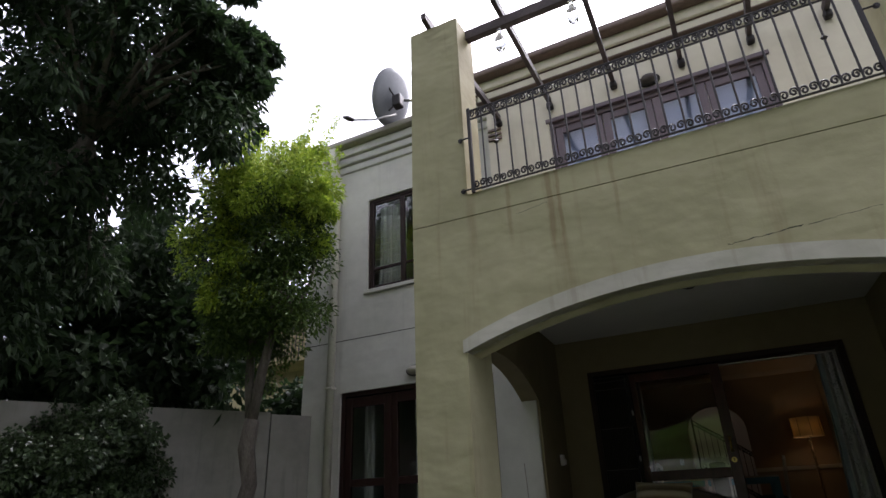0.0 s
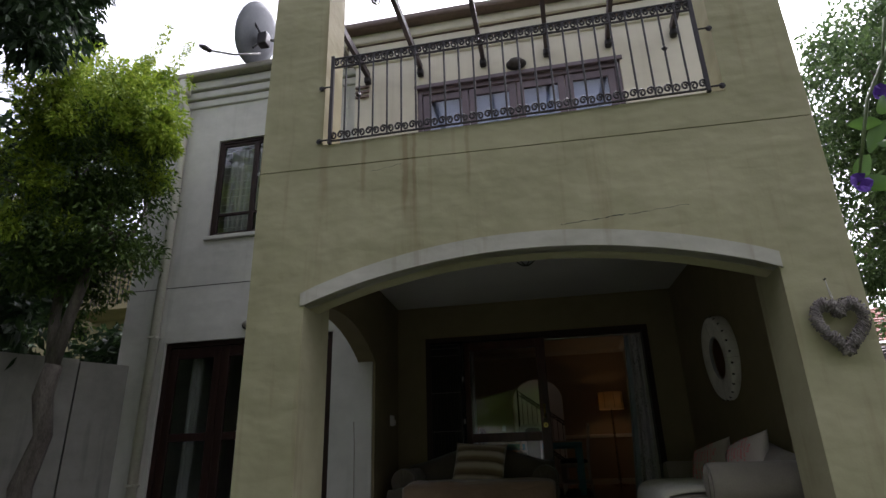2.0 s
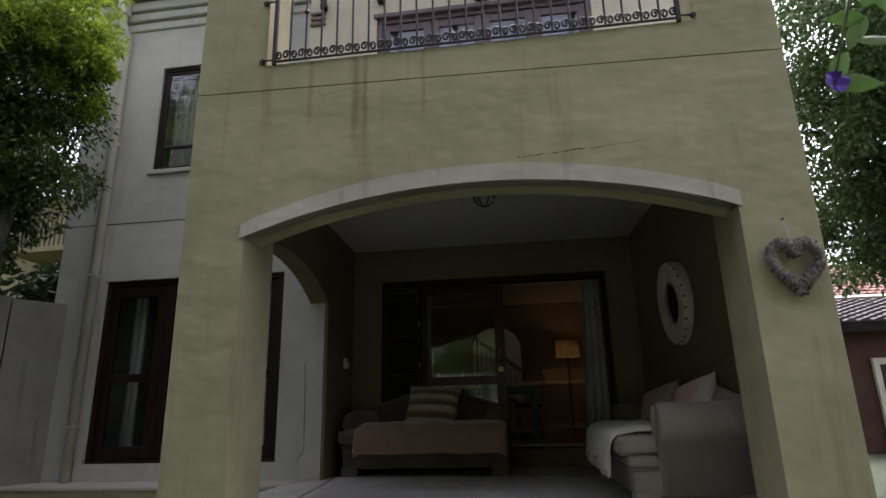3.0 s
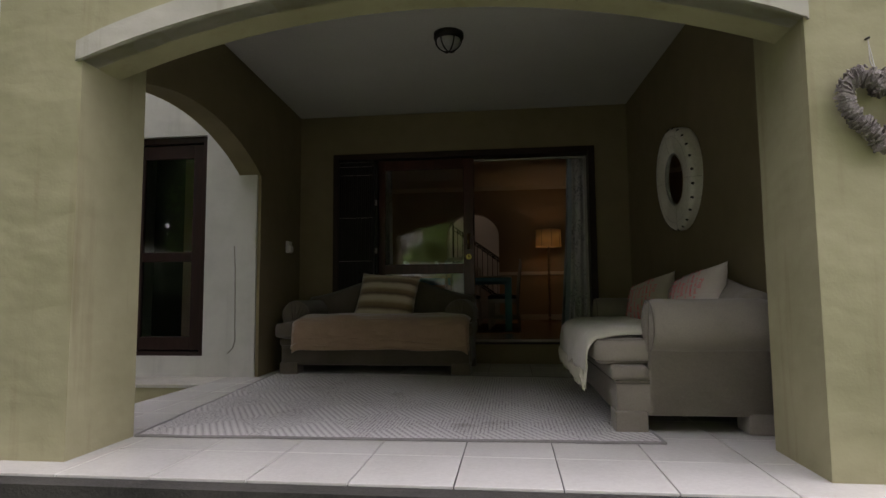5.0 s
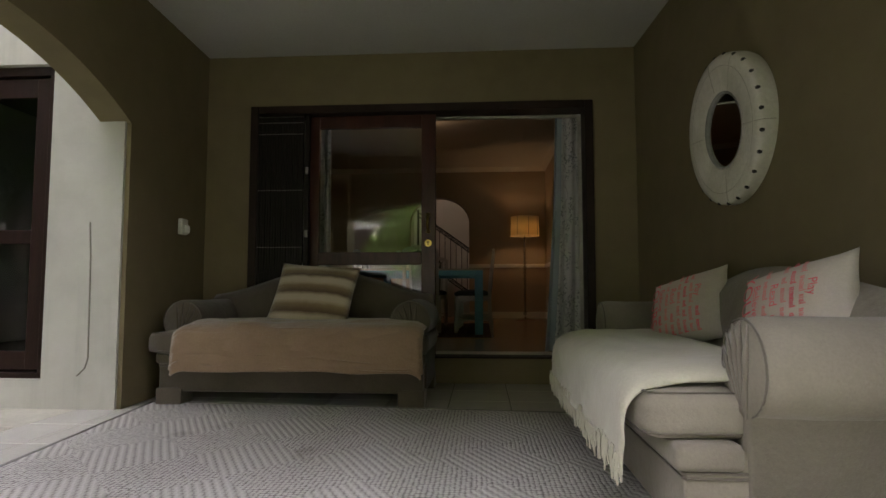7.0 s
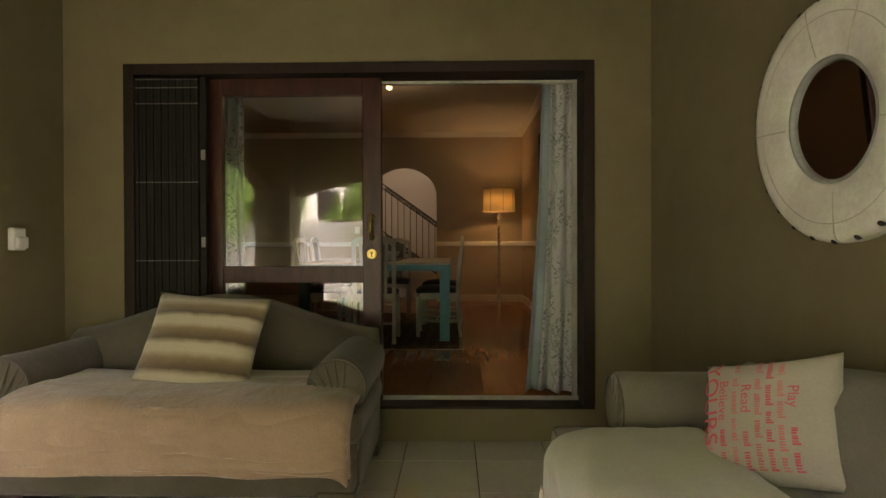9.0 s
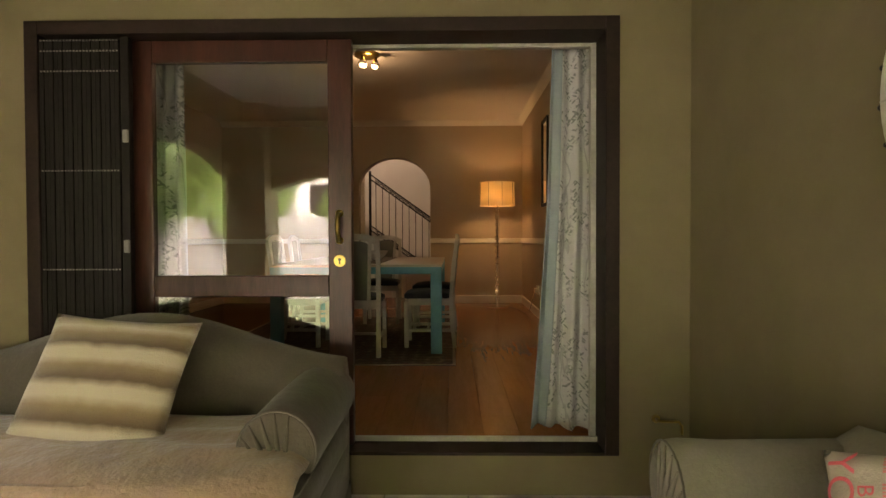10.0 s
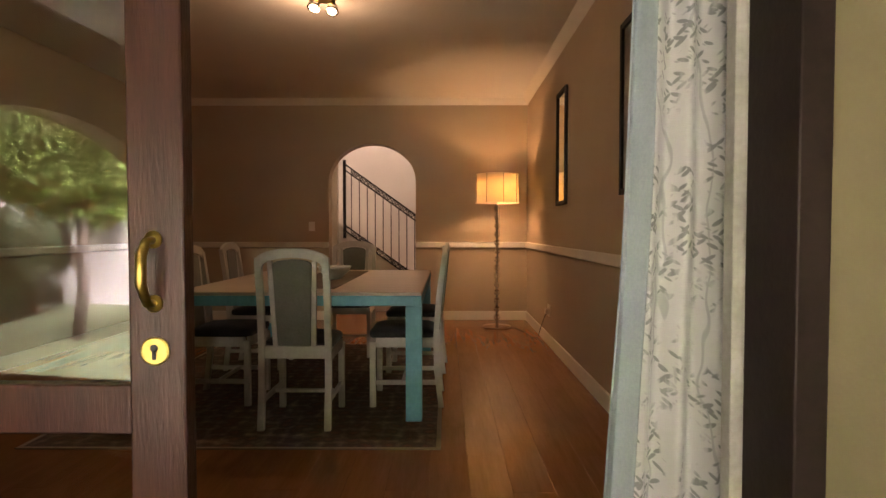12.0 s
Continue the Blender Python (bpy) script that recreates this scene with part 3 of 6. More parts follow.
# painted-over cable on the wing wall
cable = thing("wall_cable", (-2.08, WING, 0), "thin painted-over cable running down the pale wall", "cable")
part("cord", tube(bmesh.new(), [(-0.004, -0.003, 1.17), (0.008, -0.003, 0.95), (0.012, -0.003, 0.70), (0.016, -0.003, 0.45), (0.018, -0.003, 0.32), (0.0, -0.003, 0.255), (-0.05, -0.003, 0.205)], 0.005, 6), M_GUTTER, cable, smooth=True)

# sliding door to the dining room
sd = new("door_3")
structure(sd, "dark timber sliding door standing half open", "door")
frame_ring(sd, -1.52, 1.29, 0.2, 2.265, BACK - 0.03, BACK + 0.16, 0.065, M_DOORFRAME, "door_frame", sill=False)
M_ALU = surface("worn_white_track", (0.30, 0.28, 0.245), (0.44, 0.415, 0.365), 0.5, 5, 60, 0.001)
part("threshold", boxes(((-1.455, BACK - 0.03, 0.2), (1.225, BACK + 0.16, 0.215)), bevel=0.003), M_DOORFRAME, sd)
part("track", boxes(((-1.455, BACK + 0.12, 0.2155), (1.225, BACK + 0.135, 0.24)), ((-1.455, BACK + 0.165, 0.192), (1.225, BACK + 0.205, 0.212))), M_ALU, sd)
part("jamb_lining", boxes(((1.2, BACK + 0.165, 0.215), (1.245, BACK + 0.21, 2.2)), ((-1.4, BACK + 0.165, 2.185), (1.2, BACK + 0.21, 2.215)), bevel=0.003), M_ALU, sd)
leaf = glazed_leaf(sd, "sliding_leaf", -1.075, 0.02, 0.217, 2.198, BACK + 0.06, 0.118, [(0.217, 0.16), (0.945, 0.105), (2.09, 0.108)], M_DARKWOOD, 0.05)
M_BRASS = surface("worn_brass", (0.40, 0.27, 0.07), (0.62, 0.45, 0.14), 0.3, 8, 60, 0.0006, metal=1.0)
hx, hz = -0.042, 1.285
hpts = [(hx, BACK + 0.06, hz + 0.068), (hx, BACK + 0.028, hz + 0.064), (hx, BACK + 0.008, hz + 0.036), (hx, BACK + 0.006, hz - 0.02), (hx, BACK + 0.028, hz - 0.06), (hx, BACK + 0.06, hz - 0.064)]
han = part("handle", tube(bmesh.new(), hpts, [0.008, 0.009, 0.011, 0.011, 0.009, 0.008], 10), M_BRASS, sd, "curved brass pull handle", True)
bm = bmesh.new()
for z in (hz + 0.068, hz - 0.064):
    lathe(bm, [(0, 0), (0.018, 0), (0.018, 0.006), (0, 0.008)], 14, Matrix.Translation((hx, BACK + 0.06, z)) @ Matrix.Rotation(radians(90), 4, "X"))
part("rose", bm, M_BRASS, han, smooth=True)
esc = part("escutcheon", lathe(bmesh.new(), [(0, 0), (0.03, 0), (0.03, 0.004), (0.026, 0.006), (0, 0.006)], 24, Matrix.Translation((-0.042, BACK + 0.06, 1.122)) @ Matrix.Rotation(radians(90), 4, "X")), M_BRASS, sd, "round brass keyhole plate")
bm = bmesh.new()
lathe(bm, [(0, 0), (0.008, 0), (0.008, 0.0015), (0, 0.0015)], 12, Matrix.Translation((-0.042, BACK + 0.0535, 1.129)) @ Matrix.Rotation(radians(90), 4, "X"))
box(bm, (-0.046, BACK + 0.052, 1.105), (-0.038, BACK + 0.0535, 1.127))
part("keyhole", bm, M_IRON, esc)
# folded security gate
gate = thing("security_gate", (-1.45, BACK - 0.012, 0.217), "black folding trellis security gate, folded shut against the frame", "security gate")
M_GATE = surface("black_powder_coat", (0.008, 0.006, 0.005), (0.014, 0.011, 0.009), 0.55, 5, 60, 0.0008, specular=0.15)
M_RIVET = surface("dull_steel", (0.22, 0.215, 0.20), (0.33, 0.32, 0.30), 0.45, 6, 60, metal=0.2)
slat = part("slat", boxes(((0, -0.012, 0.0), (0.0205, 0.012, 1.96)), bevel=0.002), M_GATE, gate)
for k in range(1, 17):
    piece("slat", slat.data, gate, pose(k * 0.0225, 0.004 * (k % 2), 0))
part("lock_stile", boxes(((0.392, -0.02, 0.0), (0.432, 0.02, 1.97)), bevel=0.004), M_GATE, gate)
for z in (0.55, 0.87, 1.34, 1.81, 1.905, 1.955):
    bm = bmesh.new()
    for k in range(24):
        box(bm, (0.008 + k * 0.0158, -0.017, z - 0.0032), (0.0145 + k * 0.0158, -0.012, z + 0.0032))
    part("rivet_row", bm, M_RIVET, gate, "row of small bright rivets")
for z in (0.95, 1.47):
    part("latch", boxes(((0.405, -0.034, z), (0.43, -0.02, z + 0.06)), bevel=0.004), M_RIVET, gate)

# ---- outside things ----
# wrought iron balustrade
rail = thing("balcony_railing", (0, FRONT - 0.018, 3.06), "black wrought iron balcony railing with scrollwork bands", "railing")
RXA, RXB = -1.375, 1.385
for z in (0.015, 0.70, 0.785):
    part("rail", boxes(((RXA, -0.008, z - 0.006), (RXB, 0.008, z + 0.006)), bevel=0.002), M_IRON, rail)
for x in (RXA, RXB):
    part("post", boxes(((x - 0.014, -0.014, -0.01), (x + 0.014, 0.014, 0.81)), bevel=0.003), M_IRON, rail)
for x, s in ((RXA, -1), (RXB, 1)):
    for z in (0.03, 0.52):
        lug = part("lug", tube(bmesh.new(), [(x, 0, z), (x + s * 0.085, 0.0, z), (x + s * 0.09, 0.016, z)], 0.007, 6), M_IRON, rail)
        part("lug_plate", lathe(bmesh.new(), [(0, -0.006), (0.02, -0.006), (0.022, 0.004), (0, 0.006)], 12, Matrix.Translation((x + s * 0.092, 0.008, z)) @ Matrix.Rotation(radians(90), 4, "X")), M_IRON, lug)
N = 24
step = (RXB - RXA) / N
bal = None
for k in range(1, N):
    if bal is None:
        bal = part("baluster", tube(bmesh.new(), [(0, 0, 0.01), (0, 0, 0.79)], 0.008, 8), M_IRON, rail)
        bal.matrix_basis = pose(RXA + k * step, 0, 0)
    else:
        piece("baluster", bal.data, rail, pose(RXA + k * step, 0, 0))
for k in (2, 22):
    bm = bmesh.new()
    lathe(bm, [(0, -0.03), (0.024, 0), (0, 0.03)], 4)
    o = part("knot", bm, M_IRON, rail)
    o.matrix_basis = pose(RXA + k * step, 0, 0.40)
bm = bmesh.new()
for s in (1, -1):
    pts = []
    for i in range(15):
        t = i / 14
        ang = radians(-90 + 470 * t)
        r = 0.036 * (1 - 0.78 * t)
        pts.append((s * 0.028 + s * (-1) * r * math.sin(ang) * 0.75, 0, r * math.cos(ang) + 0.004 * s))
    tube(bm, pts, 0.008, 5)
scroll = None
for row, zc in (("low", 0.06), ("high", 0.742)):
    for k in range(N):
        m = pose(RXA + (k + 0.5) * step, 0, zc, 0, 0, 0 if row == "low" else 180)
        if scroll is None:
            scroll = part("scroll", bm, M_IRON, rail)
            scroll.matrix_basis = m
        else:
            piece("scroll", scroll.data, rail, m)

# pergola over the balcony
M_BEAM = surface("weathered_dark_timber", (0.035, 0.024, 0.024), (0.085, 0.062, 0.06), 0.75, 3, 30, 0.003, stretch=(1, 1, 1))
beam = thing("pergola_beam", (0, 4.30, 4.86), "weathered dark timber beam between the piers", "beam")
part("timber", boxes(((-1.44, -0.035, 0.0), (1.49, 0.035, 0.11)), bevel=0.006), M_BEAM, beam)
for x0, x1 in ((-1.73, -1.82), (-1.06, -1.14), (-0.31, -0.36), (0.36, 0.40), (1.02, 1.11), (1.73, 1.83)):
    r = thing("pergola_rafter", (x0, 4.1, 4.985), "dark timber pergola rafter running back to the wall", "rafter", "pergola rafters")
    bm = bmesh.new()
    L0, rise = UP - 4.1 - 0.02, 0.33
    q = [(-0.15, 0.0), (0.0, -0.012), (L0, rise - 0.035), (L0, rise + 0.055), (-0.15, 0.07)]
    prism(bm, q, "yz", -0.024, 0.024)
    for v in bm.verts:
        v.co.x += (x1 - x0) * v.co.y / L0
    part("timber", bm, M_BEAM, r)
    part("shoe", boxes(((x1 - x0 - 0.04, L0 - 0.07, rise - 0.12), (x1 - x0 + 0.04, L0 + 0.018, rise - 0.03)), bevel=0.02), M_IRON, r)
M_CRYSTAL = glass("clear_cut_glass", (0.95, 0.96, 0.96))
for x in (-1.09, -0.41):
    o = thing("glass_ornament", (x, 4.26, 4.56), "clear glass bottle ornament hung on a wire", "ornament", "hanging glass ornaments")
    part("bottle", lathe(bmesh.new(), [(0, 0), (0.04, 0.015), (0.055, 0.07), (0.05, 0.14), (0.025, 0.19), (0.02, 0.23), (0.028, 0.245), (0, 0.245)], 12), M_CRYSTAL, o, smooth=True)
    part("wire", tube(bmesh.new(), [(0, 0, 0.24), (0.01, 0.01, 0.3), (0, 0.02, 0.42)], 0.004, 5), M_IRON, o)

# satellite dish on the wing roof
M_DISH = surface("grey_dish_paint", (0.11, 0.118, 0.125), (0.16, 0.168, 0.175), 0.5, 3, 40, 0.0005)
dish = thing("satellite_dish", (-2.91, 6.6, 6.1), "grey offset satellite dish on a roof mast", "satellite dish")
tilt = Matrix.Translation((-0.62, -0.2, 0.42)) @ Vector((-0.93, 0.12, 0.34)).to_track_quat("Z", "Y").to_matrix().to_4x4()
prof = [(r, 0.28 * r * r) for r in (0.0, 0.1, 0.2, 0.3, 0.4, 0.5)] + [(0.51, 0.075), (0.5, 0.055)] + [(r, 0.28 * r * r - 0.012) for r in (0.4, 0.3, 0.2, 0.1, 0.0)]
part("reflector", lathe(bmesh.new(), prof, 36, tilt @ Matrix.Diagonal((0.8, 0.92, 1, 1))), M_DISH, dish, smooth=True)
part("mast", tube(bmesh.new(), [(0.35, 0.1, -0.0), (0.3, 0.08, 0.22), (-0.2, -0.02, 0.3), (-0.55, -0.16, 0.36)], 0.022, 8), M_RIVET, dish, smooth=True)
part("bracket", boxes(((-0.60, -0.32, 0.16), (-0.46, -0.18, 0.36)), bevel=0.02), M_IRON, dish)
for y, z in ((-0.36, 0.5), (-0.1, 0.52), (-0.34, 0.08)):
    part("strut", tube(bmesh.new(), [(-0.53, -0.25, 0.26), (-0.63, y, z)], 0.014, 6), M_IRON, dish)
arm = part("feed_arm", tube(bmesh.new(), [(-0.62, -0.16, 0.12), (-0.85, -0.42, -0.06), (-1.1, -0.62, -0.1)], 0.016, 8), M_RIVET, dish, smooth=True)
part("receiver", tube(bmesh.new(), [(-1.08, -0.6, -0.1), (-1.14, -0.66, -0.08), (-1.2, -0.7, -0.06)], [0.03, 0.04, 0.02], 10), M_IRON, arm, smooth=True)

# twig heart on the pier
M_TWIG = surface("grey_washed_twig", (0.075, 0.06, 0.053), (0.30, 0.265, 0.245), 0.85, 10, 60, 0.002)
heart = thing("twig_heart", (1.79, FRONT - 0.045, 1.375), "grey wicker heart wreath hung from a nail", "wreath")
heart.matrix_basis = heart.matrix_basis @ Matrix.Diagonal((0.95, 1, 1.25, 1))
def heart_at(t):
    x = 16 * math.sin(t) ** 3
    z = 13 * math.cos(t) - 5 * math.cos(2 * t) - 2 * math.cos(3 * t) - math.cos(4 * t)
    return Vector((x * 0.0082, 0, z * 0.0078 + 0.018))
bm = bmesh.new()
tube(bm, [heart_at(k * math.tau / 60) for k in range(60)], 0.021, 8, True)
part("core", bm, M_TWIG, heart)
rng = random.Random(4)
bm = bmesh.new()
for k in range(420):
    t = rng.random() * math.tau
    c, d = heart_at(t), (heart_at(t + 0.03) - heart_at(t)).normalized()
    nn = d.cross(Vector((0, 1, 0)))
    a0 = rng.random() * math.tau
    pts = []
    for j in range(4):
        a = a0 + j * 0.8
        pts.append(c + d * (j - 1.5) * rng.uniform(0.001, 0.005) + (nn * math.cos(a) + Vector((0, 1, 0)) * math.sin(a)) * rng.uniform(0.024, 0.036))
    tube(bm, pts, [0.0035, 0.004, 0.004, 0.002], 4)
tagged(part("twig", bm, M_TWIG, heart), kind="stuff")
part("string", tube(bmesh.new(), [(0.0, 0.0, 0.075), (-0.004, 0.02, 0.16), (-0.012, 0.03, 0.235), (-0.008, 0.03, 0.16), (0.012, 0.0, 0.08)], 0.0025, 5), M_ALU, heart)
part("nail", tube(bmesh.new(), [(-0.012, 0.02, 0.236), (-0.012, 0.06, 0.24)], 0.004, 6), M_IRON, heart)

# porch ceiling light
dome = thing("ceiling_light", (-0.04, 5.97, 2.70), "black caged bulkhead light on the porch ceiling", "ceiling light")
part("base", lathe(bmesh.new(), [(0, 0), (0.115, 0), (0.115, -0.035), (0.095, -0.05), (0, -0.05)], 28), M_IRON, dome, smooth=True)
M_FROST = surface("dusty_frosted_glass", (0.25, 0.25, 0.24), (0.36, 0.36, 0.35), 0.35, 8, 50, 0.001)
part("bowl", lathe(bmesh.new(), [(0.09, -0.05), (0.085, -0.08), (0.06, -0.115), (0.03, -0.13), (0, -0.133)], 28), M_FROST, dome, smooth=True)
for a in (0, 60, 120):
    ca, sa = math.cos(radians(a)), math.sin(radians(a))
    pts = [(0.1 * ca * math.cos(t), 0.1 * sa * math.cos(t), -0.05 - 0.092 * math.sin(t)) for t in np.linspace(0, math.pi, 13)]
    part("cage_bar", tube(bmesh.new(), pts, 0.005, 6), M_IRON, dome, smooth=True)

# round hide-covered mirror
M_HIDE = surface("white_hide", (0.55, 0.52, 0.45), (0.70, 0.67, 0.60), 0.7, 5, 50, 0.002, coarse_relief=0.005)
mir = thing("round_mirror", (1.73, 6.225, 1.57), "round mirror in a deep white hide frame with dark studs", "mirror")
mm = Matrix.Rotation(radians(3), 4, "Z") @ Matrix.Rotation(radians(-93.5), 4, "Y") @ Matrix.Scale(1.02, 4)
part("frame", lathe(bmesh.new(), [(0.187, 0.04), (0.189, 0.082), (0.203, 0.092), (0.24, 0.098), (0.29, 0.102), (0.345, 0.104), (0.366, 0.1), (0.377, 0.088), (0.38, 0.07), (0.38, 0.02), (0.374, 0.0), (0.187, 0.0)], 64, mm), M_HIDE, mir, smooth=True)
M_MIRROR, _n, _l, _p = nodes_of("mirror_silver")
_p.inputs["Base Color"].default_value, _p.inputs["Metallic"].default_value, _p.inputs["Roughness"].default_value = (0.8, 0.8, 0.8, 1), 1.0, 0.02
part("glass", lathe(bmesh.new(), [(0, 0.074), (0.191, 0.074), (0.191, 0.064), (0, 0.064)], 48, mm), M_MIRROR, mir)
part("bezel", lathe(bmesh.new(), [(0.180, 0.074), (0.183, 0.086), (0.191, 0.090), (0.196, 0.086)], 48, mm), M_RIVET, mir, smooth=True)
M_SEAM = surface("hide_seam", (0.40, 0.37, 0.31), (0.50, 0.47, 0.40), 0.8, 5, 60, 0.001)
for a in (9, 88, 183, 262, 331):
    ca, sa = math.cos(radians(a)), math.sin(radians(a))
    part("seam", tube(bmesh.new(), [mm @ Vector((r * ca, r * sa, z)) for r, z in ((0.205, 0.0928), (0.24, 0.0982), (0.29, 0.1022), (0.345, 0.1042), (0.366, 0.1), (0.3785, 0.085), (0.3803, 0.03))], 0.0022, 5), M_SEAM, mir)
part("seam", tube(bmesh.new(), [mm @ Vector((0.318 * math.cos(k * math.tau / 60), 0.318 * math.sin(k * math.tau / 60), 0.1031)) for k in range(60)], 0.0016, 5, True), M_SEAM, mir)
stud = None
for k in range(24):
    a = k * math.tau / 24
    m = mm @ Matrix.Translation((0.372 * math.cos(a), 0.372 * math.sin(a), 0.088))
    if stud is None:
        stud = part("stud", lathe(bmesh.new(), [(0.009, -0.006), (0.01, 0.004), (0.006, 0.011), (0, 0.013)], 8), M_IRON, mir, smooth=True)
        stud.matrix_basis = m
    else:
        piece("stud", stud.data, mir, m)
# switch box
sw = thing("light_switch", (-1.87, 7.38, 1.215), "white weatherproof light switch box", "switch")
part("cover", boxes(((0, -0.045, -0.06), (0.035, 0.045, 0.06)), bevel=0.008), M_HALL, sw)
part("flap", boxes(((0.035, -0.038, -0.05), (0.055, 0.038, 0.012)), bevel=0.008), M_HALL, sw)

# bent pipe at the foot of the house wall
tap = thing("wall_pipe", (1.50, BACK, 0.37), "small bent brass pipe at the foot of the house wall", "pipe")
part("pipe", tube(bmesh.new(), [(-0.03, 0.0, 0), (-0.03, -0.04, 0.0), (-0.02, -0.05, 0.002), (0.06, -0.05, 0.0), (0.075, -0.05, -0.02), (0.075, -0.05, -0.06)], 0.006, 8), M_BRASS, tap, smooth=True)
part("flange", lathe(bmesh.new(), [(0, 0), (0.02, 0), (0.02, 0.006), (0, 0.006)], 12, Matrix.Translation((-0.03, 0, 0)) @ Matrix.Rotation(radians(90), 4, "X")), M_BRASS, tap)

# ---- porch furniture ----
M_SOFA = fabric("taupe_sofa_cloth", (0.192, 0.168, 0.134), (0.25, 0.222, 0.178))
M_SOFA2 = fabric("brown_grey_sofa_cloth", (0.075, 0.063, 0.045), (0.112, 0.094, 0.068))
M_PIPING = fabric("dark_piping", (0.10, 0.086, 0.068), (0.14, 0.122, 0.098))
M_THROW = fabric("beige_fleece", (0.235, 0.155, 0.098), (0.31, 0.21, 0.135), wrinkle=0.02, sheen=0.5)
M_CREAMTHROW = fabric("cream_knit", (0.43, 0.405, 0.32), (0.54, 0.51, 0.41), weave=500, wrinkle=0.01, sheen=0.4)


def soft_box(lo, hi, r, cuts=6, puff=0.0, seed=0, sag=0.0):
    """An upholstered block: a finely cut box with large rounded edges, swollen faces and slight unevenness."""
    bm = bmesh.new()
    c, s = [(a + b) / 2 for a, b in zip(lo, hi)], [(b - a) / 2 for a, b in zip(lo, hi)]
    bmesh.ops.create_cube(bm, size=2)
    bmesh.ops.subdivide_edges(bm, edges=bm.edges[:], cuts=cuts, use_grid_fill=True)
    for v in bm.verts:
        u = v.co.copy()
        p = Vector((u.x * s[0], u.y * s[1], u.z * s[2]))
        inner = Vector([max(-max(s[i] - r, 0), min(max(s[i] - r, 0), p[i])) for i in range(3)])
        d = p - inner
        if d.length > 1e-9:
            p = inner + d.normalized() * min(r, d.length) if d.length > r else p
        w = [(1 - u[i] ** 2) for i in range(3)]
        p.z += puff * w[0] * w[1] * (1 if u.z > 0 else -0.3)
        p.y -= puff * 0.6 * w[0] * w[2] * (1 if u.y < 0 else 0)
        p.z -= sag * (1 - u.x ** 2)
        q = Vector(c) + p
        k = noise.noise_vector(q * 5 + Vector((seed * 3.1, 0, 0))) * 0.003
        v.co = q + k
    return bm


